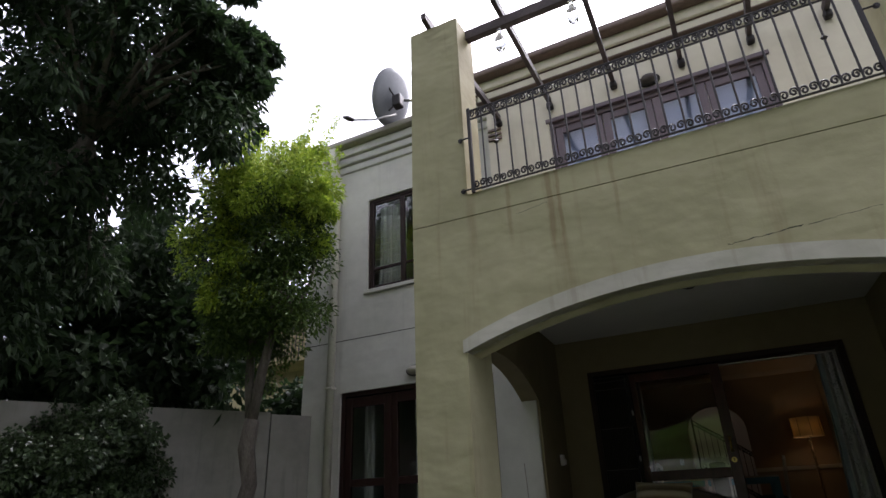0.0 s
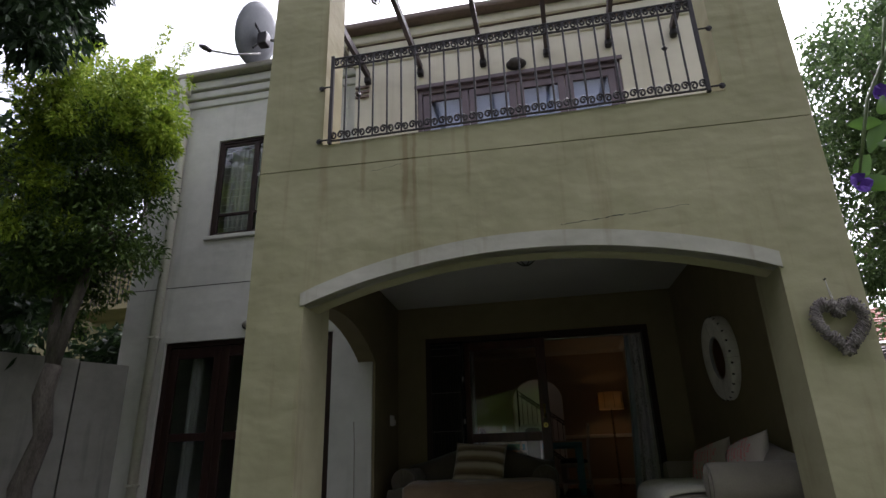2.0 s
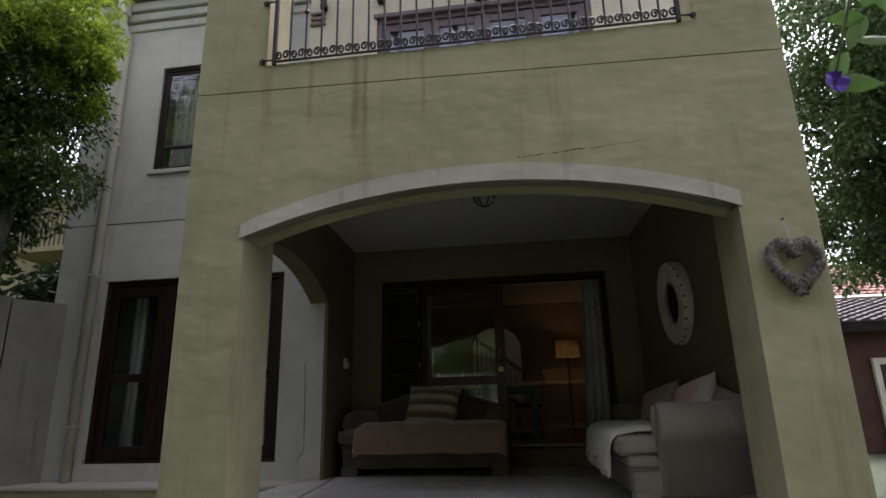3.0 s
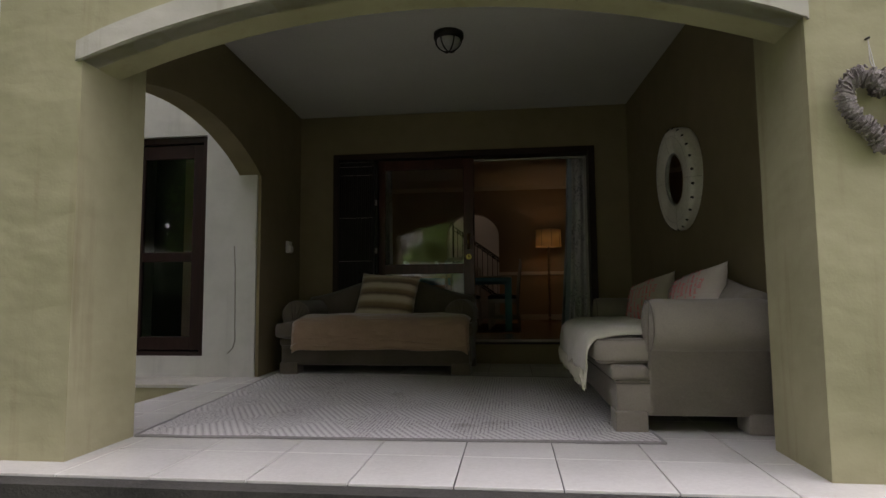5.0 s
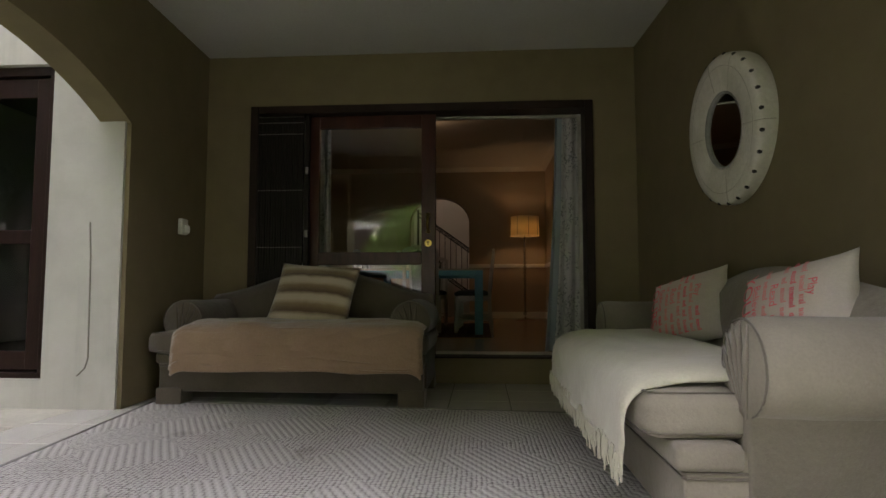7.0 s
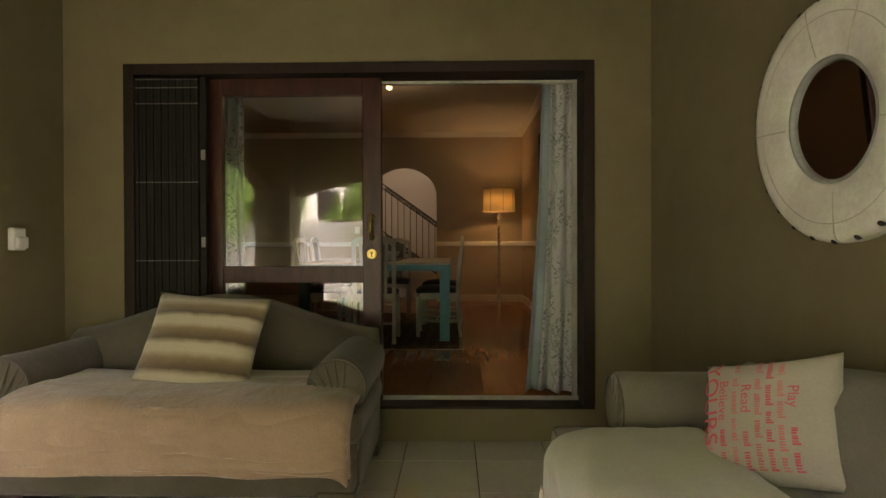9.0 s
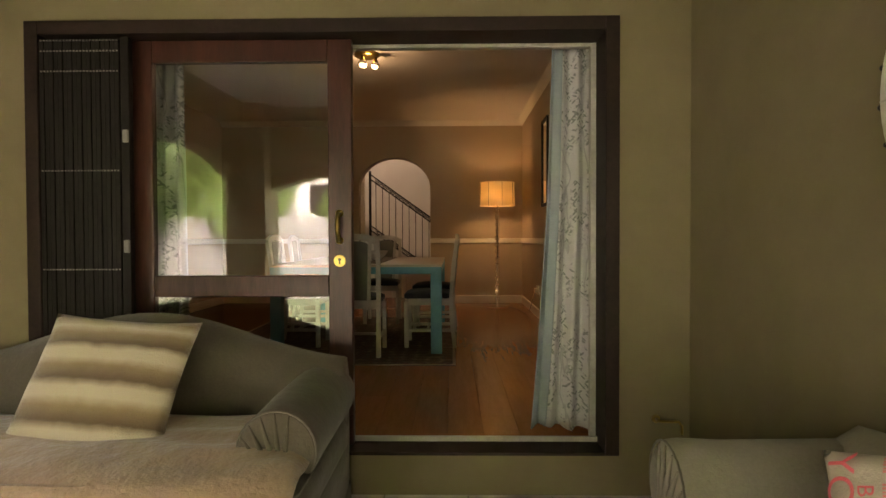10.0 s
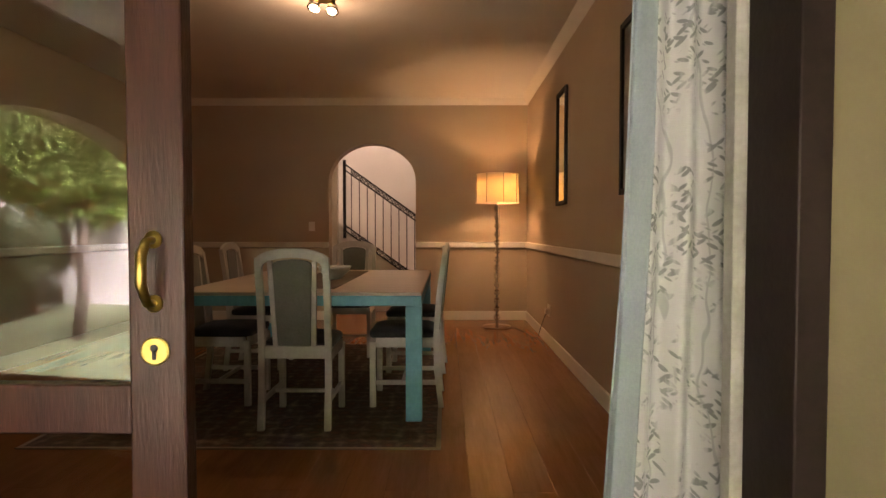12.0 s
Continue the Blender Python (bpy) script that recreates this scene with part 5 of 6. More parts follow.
def curtain(name, at, z0, z1, top, bottom, folds, amp, mat, label, seed=1, lining=None):
    """A hanging curtain: top and bottom are the (x0, x1) that it spans, folded in soft pleats."""
    c = thing(name, at, label, "curtain")
    def sheet(xa, xb, ya, yb, u0, u1, cols):
        bm, rows = bmesh.new(), []
        for i in range(41):
            t = i / 40
            z = z1 + (z0 - z1) * t
            row = []
            for k in range(cols + 1):
                u = u0 + (u1 - u0) * k / cols
                x = (top[0] + (top[1] - top[0]) * u) * (1 - t ** 1.6) + (bottom[0] + (bottom[1] - bottom[0]) * u) * t ** 1.6
                y = amp * math.sin(u * folds * math.tau + 0.5 * math.sin(t * 2 + seed)) * (0.7 + 0.5 * t) + 0.01 * noise.noise(Vector((u * 6, t * 4, seed)))
                row.append(bm.verts.new((x + 0.006 * noise.noise(Vector((u * 8, t * 3, seed + 4))), y, z + (0.01 * math.sin(u * 9) if i == 40 else 0))))
            rows.append(row)
        for a, b in zip(rows, rows[1:]):
            for k in range(cols):
                bm.faces.new((a[k], a[k + 1], b[k + 1], b[k]))
        return bm
    ob = part("cloth", sheet(0, 0, 0, 0, 0.16 if lining else 0.0, 1.0, 100), mat, c, smooth=True)
    md = ob.modifiers.new("thick", "SOLIDIFY")
    md.thickness = 0.004
    if lining:
        ob = part("lining", sheet(0, 0, 0, 0, -0.02, 0.165, 24), lining, c, "pale blue turned-back lining", True)
        md = ob.modifiers.new("thick", "SOLIDIFY")
        md.thickness = 0.005
    return c


curtain("curtain", (0, 8.17, 0), 0.215, 2.33, (1.045, 1.36), (0.93, 1.37), 4.0, 0.035, M_PRINT, "pale curtain with a grey botanical print and blue lining", 2, M_LINING)
curtain("curtain", (0, 8.2, 0), 0.215, 2.33, (-1.38, -0.95), (-1.38, -0.93), 6.0, 0.03, M_PRINT, "pale printed curtain drawn back behind the fixed glass", 6)
crod = thing("curtain_rail", (-1.45, 8.17, 2.335), "slim white curtain rail above the door", "curtain rail")
part("rail", boxes(((0, -0.012, 0), (2.95, 0.05, 0.025)), bevel=0.005), M_WHITE, crod)
for x in (-4.40, -3.62):
    curtain("curtain", (x, 7.02, 0), 0.2, 2.3, (0, 0.17), (0, 0.16), 2.0, 0.025, M_SHEER, "pale curtain hanging inside the garden doors", x)
curtain("net_curtain", (WX0 + 0.07, WING + 0.24, 0), WZ0 + 0.03, WZ1 - 0.04, (0, 0.46), (0, 0.44), 6.0, 0.018, M_SHEER, "pale net curtain hanging inside the upper window", 3)

# ---- dining room ----
M_TOP = surface("pale_scrubbed_tabletop", (0.44, 0.37, 0.29), (0.55, 0.47, 0.38), 0.35, 3, 40, 0.001, stretch=(0.6, 5, 5))
M_BLUE = surface("turquoise_chalk_paint", (0.07, 0.27, 0.37), (0.11, 0.35, 0.47), 0.5, 4, 50, 0.001)
M_CHAIR = surface("pale_grey_painted_wood", (0.42, 0.40, 0.36), (0.54, 0.52, 0.47), 0.5, 5, 50, 0.001)
M_PANEL = fabric("grey_green_upholstery", (0.13, 0.13, 0.11), (0.19, 0.19, 0.16))
M_SEAT = fabric("black_seat_cloth", (0.018, 0.018, 0.022), (0.032, 0.032, 0.037))
FZ = 0.19
table = thing("dining_table", (-0.36, 11.2, FZ + 0.006), "turquoise painted dining table with a pale scrubbed top", "table")
TX, TY, TH = 0.77, 1.0, 0.80
part("tabletop", boxes(((-TX, -TY, TH - 0.022), (TX, TY, TH)), bevel=0.004), M_TOP, table, "pale scrubbed timber top")
for lo, hi in (((-TX, -TY, TH - 0.085), (TX, -TY + 0.03, TH - 0.0225)), ((-TX, TY - 0.03, TH - 0.085), (TX, TY, TH - 0.0225)), ((-TX, -TY + 0.03, TH - 0.085), (-TX + 0.03, TY - 0.03, TH - 0.0225)), ((TX - 0.03, -TY + 0.03, TH - 0.085), (TX, TY - 0.03, TH - 0.0225))):
    part("apron", boxes((lo, hi), bevel=0.003), M_BLUE, table)
for sx in (-1, 1):
    for sy in (-1, 1):
        x, y = sx * (TX - 0.05), sy * (TY - 0.05)
        part("leg", boxes(((x - 0.05, y - 0.05, 0), (x + 0.05, y + 0.05, TH - 0.085)), bevel=0.004), M_BLUE, table)
runner = thing("table_runner", (-0.36, 11.2, FZ + 0.006 + TH), "narrow brown woven table runner", "table runner")
M_RUNNER = fabric("brown_runner_cloth", (0.10, 0.075, 0.05), (0.15, 0.115, 0.08))
part("cloth", boxes(((-0.2, -0.8, 0.0005), (0.2, 0.8, 0.005)), bevel=0.001), M_RUNNER, runner)
bowl = thing("bowl", (-0.30, 11.1, FZ + 0.011 + TH), "pale ceramic bowl on the table runner", "bowl")
part("body", lathe(bmesh.new(), [(0, 0), (0.05, 0), (0.06, 0.015), (0.11, 0.06), (0.13, 0.10), (0.124, 0.1), (0.1, 0.06), (0.05, 0.02), (0, 0.018)], 28), M_CHAIR, bowl, smooth=True)


def dining_chair(m):
    """Seat faces local +y; the back stands at -y."""
    c = new("dining_chair")
    c.matrix_basis = m
    tagged(c, "pale painted dining chair with a dark seat and upholstered back", "chair", "chairs round the dining table")
    W, D = 0.215, 0.22
    for sx in (-1, 1):
        x = sx * (W - 0.018)
        bm = bmesh.new()
        rake = [(-D - 0.035, 0.0), (-D - 0.005, 0.25), (-D, 0.46), (-D - 0.02, 0.75), (-D - 0.06, 1.02)]
        prev = None
        for y, z in rake:
            ring = [bm.verts.new((x + dx * 0.019, y + dy * 0.017, z)) for dx, dy in ((-1, -1), (1, -1), (1, 1), (-1, 1))]
            if prev:
                for i in range(4):
                    bm.faces.new((prev[i], prev[(i + 1) % 4], ring[(i + 1) % 4], ring[i]))
            else:
                bm.faces.new(ring)
            prev = ring
        bm.faces.new(prev[::-1])
        part("back_leg", bm, M_CHAIR, c)
        part("leg", boxes(((x - 0.019, D - 0.04, 0), (x + 0.019, D, 0.44)), bevel=0.004), M_CHAIR, c)
        part("stretcher", boxes(((x - 0.01, -D, 0.15), (x + 0.01, D - 0.04, 0.18)), bevel=0.003), M_CHAIR, c)
        part("side_rail", boxes(((x - 0.012, -D + 0.015, 0.40), (x + 0.012, D - 0.04, 0.465)), bevel=0.003), M_CHAIR, c)
        bm = bmesh.new()
        xi = sx * 0.112
        prism(bm, [(xi - 0.014, 0.49), (xi + 0.014, 0.49), (xi * 1.16 + 0.013, 1.0), (xi * 1.16 - 0.013, 1.0)], "xz", -0.012, 0.012)
        for v in bm.verts:
            v.co.y += -D - 0.005 - max(0, v.co.z - 0.46) * 0.1
        part("slat", bm, M_CHAIR, c)
    part("front_rail", boxes(((-W + 0.037, D - 0.03, 0.40), (W - 0.037, D - 0.006, 0.465)), bevel=0.003), M_CHAIR, c)
    part("back_rail", boxes(((-W + 0.037, -D - 0.014, 0.42), (W - 0.037, -D + 0.012, 0.495)), bevel=0.003), M_CHAIR, c)
    part("cross_stretcher", boxes(((-W + 0.03, -0.01, 0.155), (W - 0.03, 0.01, 0.178)), bevel=0.003), M_CHAIR, c)
    bm = bmesh.new()
    top = [(W * math.cos(t), 1.0 + 0.075 * math.sin(t)) for t in np.linspace(0, math.pi, 17)]
    low = [((W - 0.04) * math.cos(t), 0.965 + 0.055 * math.sin(t)) for t in np.linspace(math.pi, 0, 17)]
    prism(bm, top + low, "xz", -0.014, 0.014)
    for v in bm.verts:
        v.co.y += -D - 0.058
    part("top_rail", bm, M_CHAIR, c)
    bm = bmesh.new()
    pan = [(-0.095, 0.5), (0.095, 0.5), (0.112, 0.98)] + [(0.112 * math.cos(t), 0.98 + 0.03 * math.sin(t)) for t in np.linspace(0.3, math.pi - 0.3, 7)] + [(-0.112, 0.98)]
    prism(bm, pan, "xz", -0.016, 0.016)
    for v in bm.verts:
        v.co.y += -D - 0.005 - max(0, v.co.z - 0.46) * 0.1
    part("back_panel", bm, M_PANEL, c, "grey-green upholstered back panel")
    part("seat", soft_box((-W + 0.005, -D + 0.012, 0.455), (W - 0.005, D + 0.005, 0.52), 0.03, 8, 0.025, 2), M_SEAT, c, "black upholstered seat", True)
    return c


ch0 = dining_chair(pose(-0.335, 10.30, FZ + 0.006))
for x, y, r in ((0.27, 10.70, 90), (0.29, 11.62, 88), (-0.97, 10.72, -91), (-1.05, 11.7, -88), (-0.36, 12.2, 181)):
    copy_thing(ch0, pose(x, y, FZ + 0.006, 0, 0, r))

# patterned dining rug
M_DRUG, n_, l_, p_ = nodes_of("dark_patterned_rug")
v_ = coords(n_, l_, vary=False)
vo = n_.new("ShaderNodeTexVoronoi")
vo.inputs["Scale"].default_value, vo.inputs["Randomness"].default_value = 9.0, 0.35
l_.new(v_, vo.inputs["Vector"])
pat = mix(n_, l_, 0.5, vo.outputs["Distance"], noise_tex(n_, l_, v_, 22, 4))
l_.new(ramp(n_, l_, pat, [(0.25, (0.16, 0.075, 0.045)), (0.42, (0.075, 0.05, 0.037)), (0.55, (0.14, 0.10, 0.07)), (0.68, (0.25, 0.18, 0.12))]), p_.inputs["Base Color"])
p_.inputs["Roughness"].default_value = 0.95
l_.new(bump(n_, l_, noise_tex(n_, l_, v_, 300, 2), 0.8, 0.002), p_.inputs["Normal"])
drug = thing("dining_rug", (0, 0, FZ), "dark brown patterned rug with a pale woven edge", "rug")
part("weave", boxes(((-1.75, 9.785, 0.0), (0.505, 12.62, 0.005))), M_DRUG, drug)
M_EDGE = fabric("pale_rug_edge", (0.25, 0.19, 0.12), (0.34, 0.26, 0.17))
part("edge", boxes(((-1.775, 9.76, 0.0), (0.53, 9.785, 0.006)), ((-1.775, 12.62, 0.0), (0.53, 12.645, 0.006)), ((0.505, 9.785, 0.0), (0.53, 12.62, 0.006)), ((-1.775, 9.785, 0.0), (-1.75, 12.62, 0.006))), M_EDGE, drug)

# floor lamp
M_CHROME = surface("polished_chrome", (0.55, 0.52, 0.48), (0.65, 0.62, 0.58), 0.12, 6, 60, metal=1.0, relief=0)
M_SHADE, n_, l_, p_ = nodes_of("cream_lampshade")
p_.inputs["Base Color"].default_value, p_.inputs["Roughness"].default_value = (0.85, 0.72, 0.50, 1), 0.9
tr = n_.new("ShaderNodeBsdfTranslucent")
tr.inputs["Color"].default_value = (0.92, 0.75, 0.46, 1)
ms = n_.new("ShaderNodeMixShader")
ms.inputs[0].default_value = 0.32
l_.new(p_.outputs[0], ms.inputs[1])
l_.new(tr.outputs[0], ms.inputs[2])
l_.new(ms.outputs[0], n_["Material Output"].inputs["Surface"])
LX, LY = 1.18, 13.72
fl = thing("floor_lamp", (LX, LY, FZ), "lit floor lamp with a stacked crystal stem and cream drum shade", "floor lamp")
fl.matrix_basis = fl.matrix_basis @ Matrix.Diagonal((1.07, 1.07, 1.028, 1))
part("base", lathe(bmesh.new(), [(0, 0), (0.16, 0), (0.165, 0.008), (0.15, 0.022), (0.03, 0.03), (0.02, 0.05), (0, 0.05)], 32), M_CHROME, fl, smooth=True)
part("stem", tube(bmesh.new(), [(0, 0, 0.04), (0, 0, 1.60)], 0.007, 8), M_CHROME, fl)
ball = part("crystal", lathe(bmesh.new(), [(0.008, -0.036), (0.024, -0.03), (0.036, 0), (0.024, 0.03), (0.008, 0.036)], 12), M_CRYSTAL, fl)
ring = part("spacer", lathe(bmesh.new(), [(0.008, -0.012), (0.017, -0.007), (0.017, 0.007), (0.008, 0.012)], 12), M_CHROME, fl)
for k in range(14):
    z = 0.12 + k * 0.099
    if k:
        piece("crystal", ball.data, fl, pose(0, 0, z))
        piece("spacer", ring.data, fl, pose(0, 0, z + 0.049))
    else:
        ball.matrix_basis, ring.matrix_basis = pose(0, 0, z), pose(0, 0, z + 0.049)
bm = bmesh.new()
SEG = 48
lo = [bm.verts.new((0.245 * math.cos(k * math.tau / SEG), 0.245 * math.sin(k * math.tau / SEG), 1.48)) for k in range(SEG)]
hi = [bm.verts.new((0.238 * math.cos(k * math.tau / SEG), 0.238 * math.sin(k * math.tau / SEG), 1.815)) for k in range(SEG)]
for k in range(SEG):
    bm.faces.new((lo[k], lo[(k + 1) % SEG], hi[(k + 1) % SEG], hi[k]))
shade = part("shade", bm, M_SHADE, fl, "cream pleated drum shade", True)
md = shade.modifiers.new("thick", "SOLIDIFY")
md.thickness = 0.003
for z, r in ((1.48, 0.247), (1.815, 0.24)):
    part("hoop", tube(bmesh.new(), [(r * math.cos(k * math.tau / 40), r * math.sin(k * math.tau / 40), z) for k in range(40)], 0.004, 6, True), M_SHADE, shade)
for k in range(8):
    a = k * math.tau / 8 + 0.2
    part("rib", tube(bmesh.new(), [(0.247 * math.cos(a), 0.247 * math.sin(a), 1.48), (0.24 * math.cos(a), 0.24 * math.sin(a), 1.815)], 0.0035, 5), M_EDGE, shade)
part("bulb", lathe(bmesh.new(), [(0, 1.57), (0.014, 1.58), (0.03, 1.63), (0.026, 1.66), (0, 1.675)], 14), glow("warm_bulb", (1.0, 0.66, 0.3), 2.5), fl, "glowing warm bulb", True)
lamp("lamp_bulb", "POINT", LAMP_W, (1.0, 0.65, 0.33), pose(LX, LY, FZ + 1.67), 0.038)
cab = thing("lamp_cable", (LX, LY, FZ), "thin black lamp cable running to the socket", "cable")
part("cord", tube(bmesh.new(), [(0.17, 0, 0.008), (0.28, -0.3, 0.006), (0.33, -0.7, 0.006), (0.35, -0.95, 0.05), (0.38, -1.05, 0.22), (0.41, -1.12, 0.34)], 0.004, 6), M_IRON, cab, smooth=True)
sock = thing("wall_socket", (RX1, 12.6, 0.55), "cream plastic double wall socket", "socket")
part("plate", boxes(((-0.012, -0.075, -0.06), (0, 0.075, 0.06)), bevel=0.005), M_WHITE, sock)
part("plug", boxes(((-0.05, -0.03, -0.035), (-0.012, 0.025, 0.02)), bevel=0.008), M_WHITE, sock)
swi = thing("light_switch", (-1.22, RY1, 1.43), "small cream wall switch plate", "switch")
part("plate", boxes(((-0.04, -0.012, -0.06), (0.04, 0, 0.06)), bevel=0.004), M_WHITE, swi)

# framed mirror and picture on the long wall
wm = thing("wall_mirror", (RX1, 11.97, 1.61), "tall narrow mirror in a black frame", "mirror")
part("frame", boxes(((-0.028, -0.21, 0.0), (0, -0.175, 1.04)), ((-0.028, 0.175, 0.0), (0, 0.21, 1.04)), ((-0.028, -0.175, 0.0), (0, 0.175, 0.035)), ((-0.028, -0.175, 1.005), (0, 0.175, 1.04)), bevel=0.004), M_GATE, wm)
part("glass", boxes(((-0.014, -0.175, 0.035), (-0.004, 0.175, 1.005))), M_MIRROR, wm)
pic = thing("framed_picture", (RX1, 9.75, 1.585), "tall dark framed print behind glass", "picture")
part("frame", boxes(((-0.03, -0.36, 0.0), (0, -0.325, 1.01)), ((-0.03, 0.385, 0.0), (0, 0.42, 1.01)), ((-0.03, -0.325, 0.0), (0, 0.385, 0.035)), ((-0.03, -0.325, 0.975), (0, 0.385, 1.01)), bevel=0.004), M_GATE, pic)
part("print", boxes(((-0.012, -0.325, 0.035), (-0.004, 0.385, 0.975))), surface("dim_print", (0.16, 0.13, 0.10), (0.26, 0.22, 0.17), 0.25, 4, 20, 0.0), pic)

# twin ceiling spotlights
spot = thing("ceiling_spotlight", (-0.36, 10.95, RZ1), "brass ceiling plate with two lit spotlights", "ceiling light")
part("plate", lathe(bmesh.new(), [(0, 0), (0.13, 0), (0.13, -0.015), (0.1, -0.03), (0, -0.032)], 28), M_BRASS, spot, smooth=True)
for x, y in ((-0.03, -0.05), (0.09, 0.02)):
    hd = part("head", lathe(bmesh.new(), [(0.0, 0.0), (0.018, -0.0), (0.02, -0.04), (0.04, -0.075), (0.045, -0.12), (0.04, -0.12), (0.0, -0.1)], 16, Matrix.Translation((x, y, -0.03)) @ Matrix.Rotation(radians(-25), 4, "X")), M_CHROME, spot, smooth=True)
    part("bulb", lathe(bmesh.new(), [(0.0, -0.14), (0.03, -0.125), (0.036, -0.105), (0, -0.1)], 14, Matrix.Translation((x, y - 0.0, -0.03)) @ Matrix.Rotation(radians(-25), 4, "X")), glow("spot_bulb", (1.0, 0.70, 0.34), 0.08), hd, "glowing spot bulb", True)
lamp("spot_bulbs", "POINT", SPOT_W, (1.0, 0.72, 0.43), pose(-0.34, 10.9, RZ1 - 0.22), 0.05)

# stair hall
stair = thing("staircase", (0, 0, FZ), "pale timber stair rising behind a white wall", "staircase")
M_TREAD = surface("pale_brown_tread", (0.34, 0.22, 0.13), (0.44, 0.30, 0.18), 0.45, 4, 30, 0.001, stretch=(5, 1, 5))
for k in range(9):
    x1 = 0.45 - k * 0.25
    part("tread", boxes(((x1 - 0.27, 15.12, (k + 1) * 0.178 - 0.03), (x1, 16.38, (k + 1) * 0.178)), bevel=0.006), M_TREAD, stair)
    part("riser", boxes(((x1 - 0.25, 15.14, 0.0), (x1 - 0.012, 16.38, (k + 1) * 0.178 - 0.031))), M_HALL, stair)
part("stringer", prism(bmesh.new(), [(0.47, 0.0), (0.47, 0.22), (-1.8, 1.84), (-1.8, 1.5), (0.2, 0.0)], "xz", 15.09, 15.12), M_HALL, stair)
srl = thing("stair_railing", (0, 15.06, 0), "black wrought iron stair railing with scrolls", "railing")
def slope(x, z0):
    return z0 - 0.715 * x
for z0 in (1.685, 1.60, 0.80, 0.72):
    part("rail", tube(bmesh.new(), [(-0.92, 0, slope(-0.92, z0)), (0.42, 0, slope(0.42, z0))], 0.011, 6), M_IRON, srl)
part("newel", boxes(((-0.94, -0.02, slope(-0.93, 0.60)), (-0.90, 0.02, slope(-0.92, 1.74))), bevel=0.003), M_IRON, srl)
part("newel", boxes(((0.40, -0.02, FZ), (0.44, 0.02, slope(0.42, 1.74))), bevel=0.003), M_IRON, srl)
for k in range(11):
    x = -0.82 + k * 0.115
    part("baluster", tube(bmesh.new(), [(x, 0, slope(x, 0.72)), (x, 0, slope(x, 1.685))], 0.007, 6), M_IRON, srl)
    for zz in (1.642, 0.76):
        o = piece("scroll", scroll.data, srl, Matrix.Translation((x + 0.057, 0, slope(x + 0.057, zz))) @ Matrix.Rotation(math.atan(0.715), 4, "Y"))
# unseen ceiling light, assumed here to brighten the stair hall
hl = thing("hall_light", (-0.9, 15.6, 4.5), "assumed white ceiling light, out of view, that brightens the stair hall", "ceiling light")
part("base", lathe(bmesh.new(), [(0, 0), (0.14, 0), (0.14, -0.03), (0, -0.03)], 24), M_HALL, hl, smooth=True)
part("bowl", lathe(bmesh.new(), [(0.13, -0.03), (0.11, -0.08), (0.06, -0.11), (0, -0.12)], 24), glow("assumed_hall_bowl", (1.0, 0.86, 0.7), 0.6), hl, "glowing white bowl", True)
lamp("assumed_hall_bulb", "POINT", HALL_W, (1.0, 0.78, 0.58), pose(-0.9, 15.6, 4.3), 0.1)
part("door_post", boxes(((-1.25, 14.9, FZ), (-1.0, 15.02, 2.4)), bevel=0.004), M_WHITE, None)
structure(bpy.data.objects["door_post"], "cream painted hall door post", "trim")
heater = thing("oil_heater", (-2.62, 7.35, 0.17), "white finned oil heater inside the glazed doors", "heater")
for k in range(7):
    part("fin", boxes(((-0.2 + k * 0.055, -0.07, 0.08), (-0.185 + k * 0.055, 0.07, 0.42)), bevel=0.006), M_HALL, heater)
part("foot", boxes(((-0.19, -0.1, 0.0), (-0.15, 0.1, 0.08)), ((0.11, -0.1, 0.0), (0.15, 0.1, 0.08)), bevel=0.01), M_GATE, heater)

# ---- planting ----
def leaf_cloud(centres, spread, count, length, width, droop, seed):
    """Folded four-cornered leaves scattered in clumps; returns vertices and quads."""
    r = np.random.default_rng(seed)
    c = np.asarray(centres, float)
    pick = r.integers(0, len(c), count)
    off = r.normal(0, 1, (count, 3))
    off /= np.maximum(1e-6, np.linalg.norm(off, axis=1, keepdims=True))
    rad = r.random((count, 1)) ** 0.45
    p = c[pick][:, :3] + off * rad * (c[pick][:, 3:4] * spread)
    d = off * 0.8 + r.normal(0, 0.6, (count, 3))
    d[:, 2] -= droop
    d /= np.maximum(1e-6, np.linalg.norm(d, axis=1, keepdims=True))
    s = np.cross(d, r.normal(0, 1, (count, 3)))
    s /= np.maximum(1e-6, np.linalg.norm(s, axis=1, keepdims=True))
    n = np.cross(s, d)
    ln = length * r.uniform(0.6, 1.25, (count, 1))
    wd = width * r.uniform(0.7, 1.2, (count, 1))
    a, t = p, p + d * ln - np.array([[0, 0, 1]]) * ln * 0.12
    mid = p + d * ln * 0.45
    left, right = mid + s * wd + n * wd * 0.35, mid - s * wd + n * wd * 0.35
    v = np.stack([a, left, t, right], 1).reshape(-1, 3)
    f = np.arange(count * 4).reshape(-1, 4)
    return v, f


def mesh_part(name, v, f, mat, parent):
    me = bpy.data.meshes.new(name)
    me.from_pydata(v.tolist(), [], f.tolist())
    me.materials.append(mat)
    ob = new(name, me)
    ob.parent = parent
    return ob


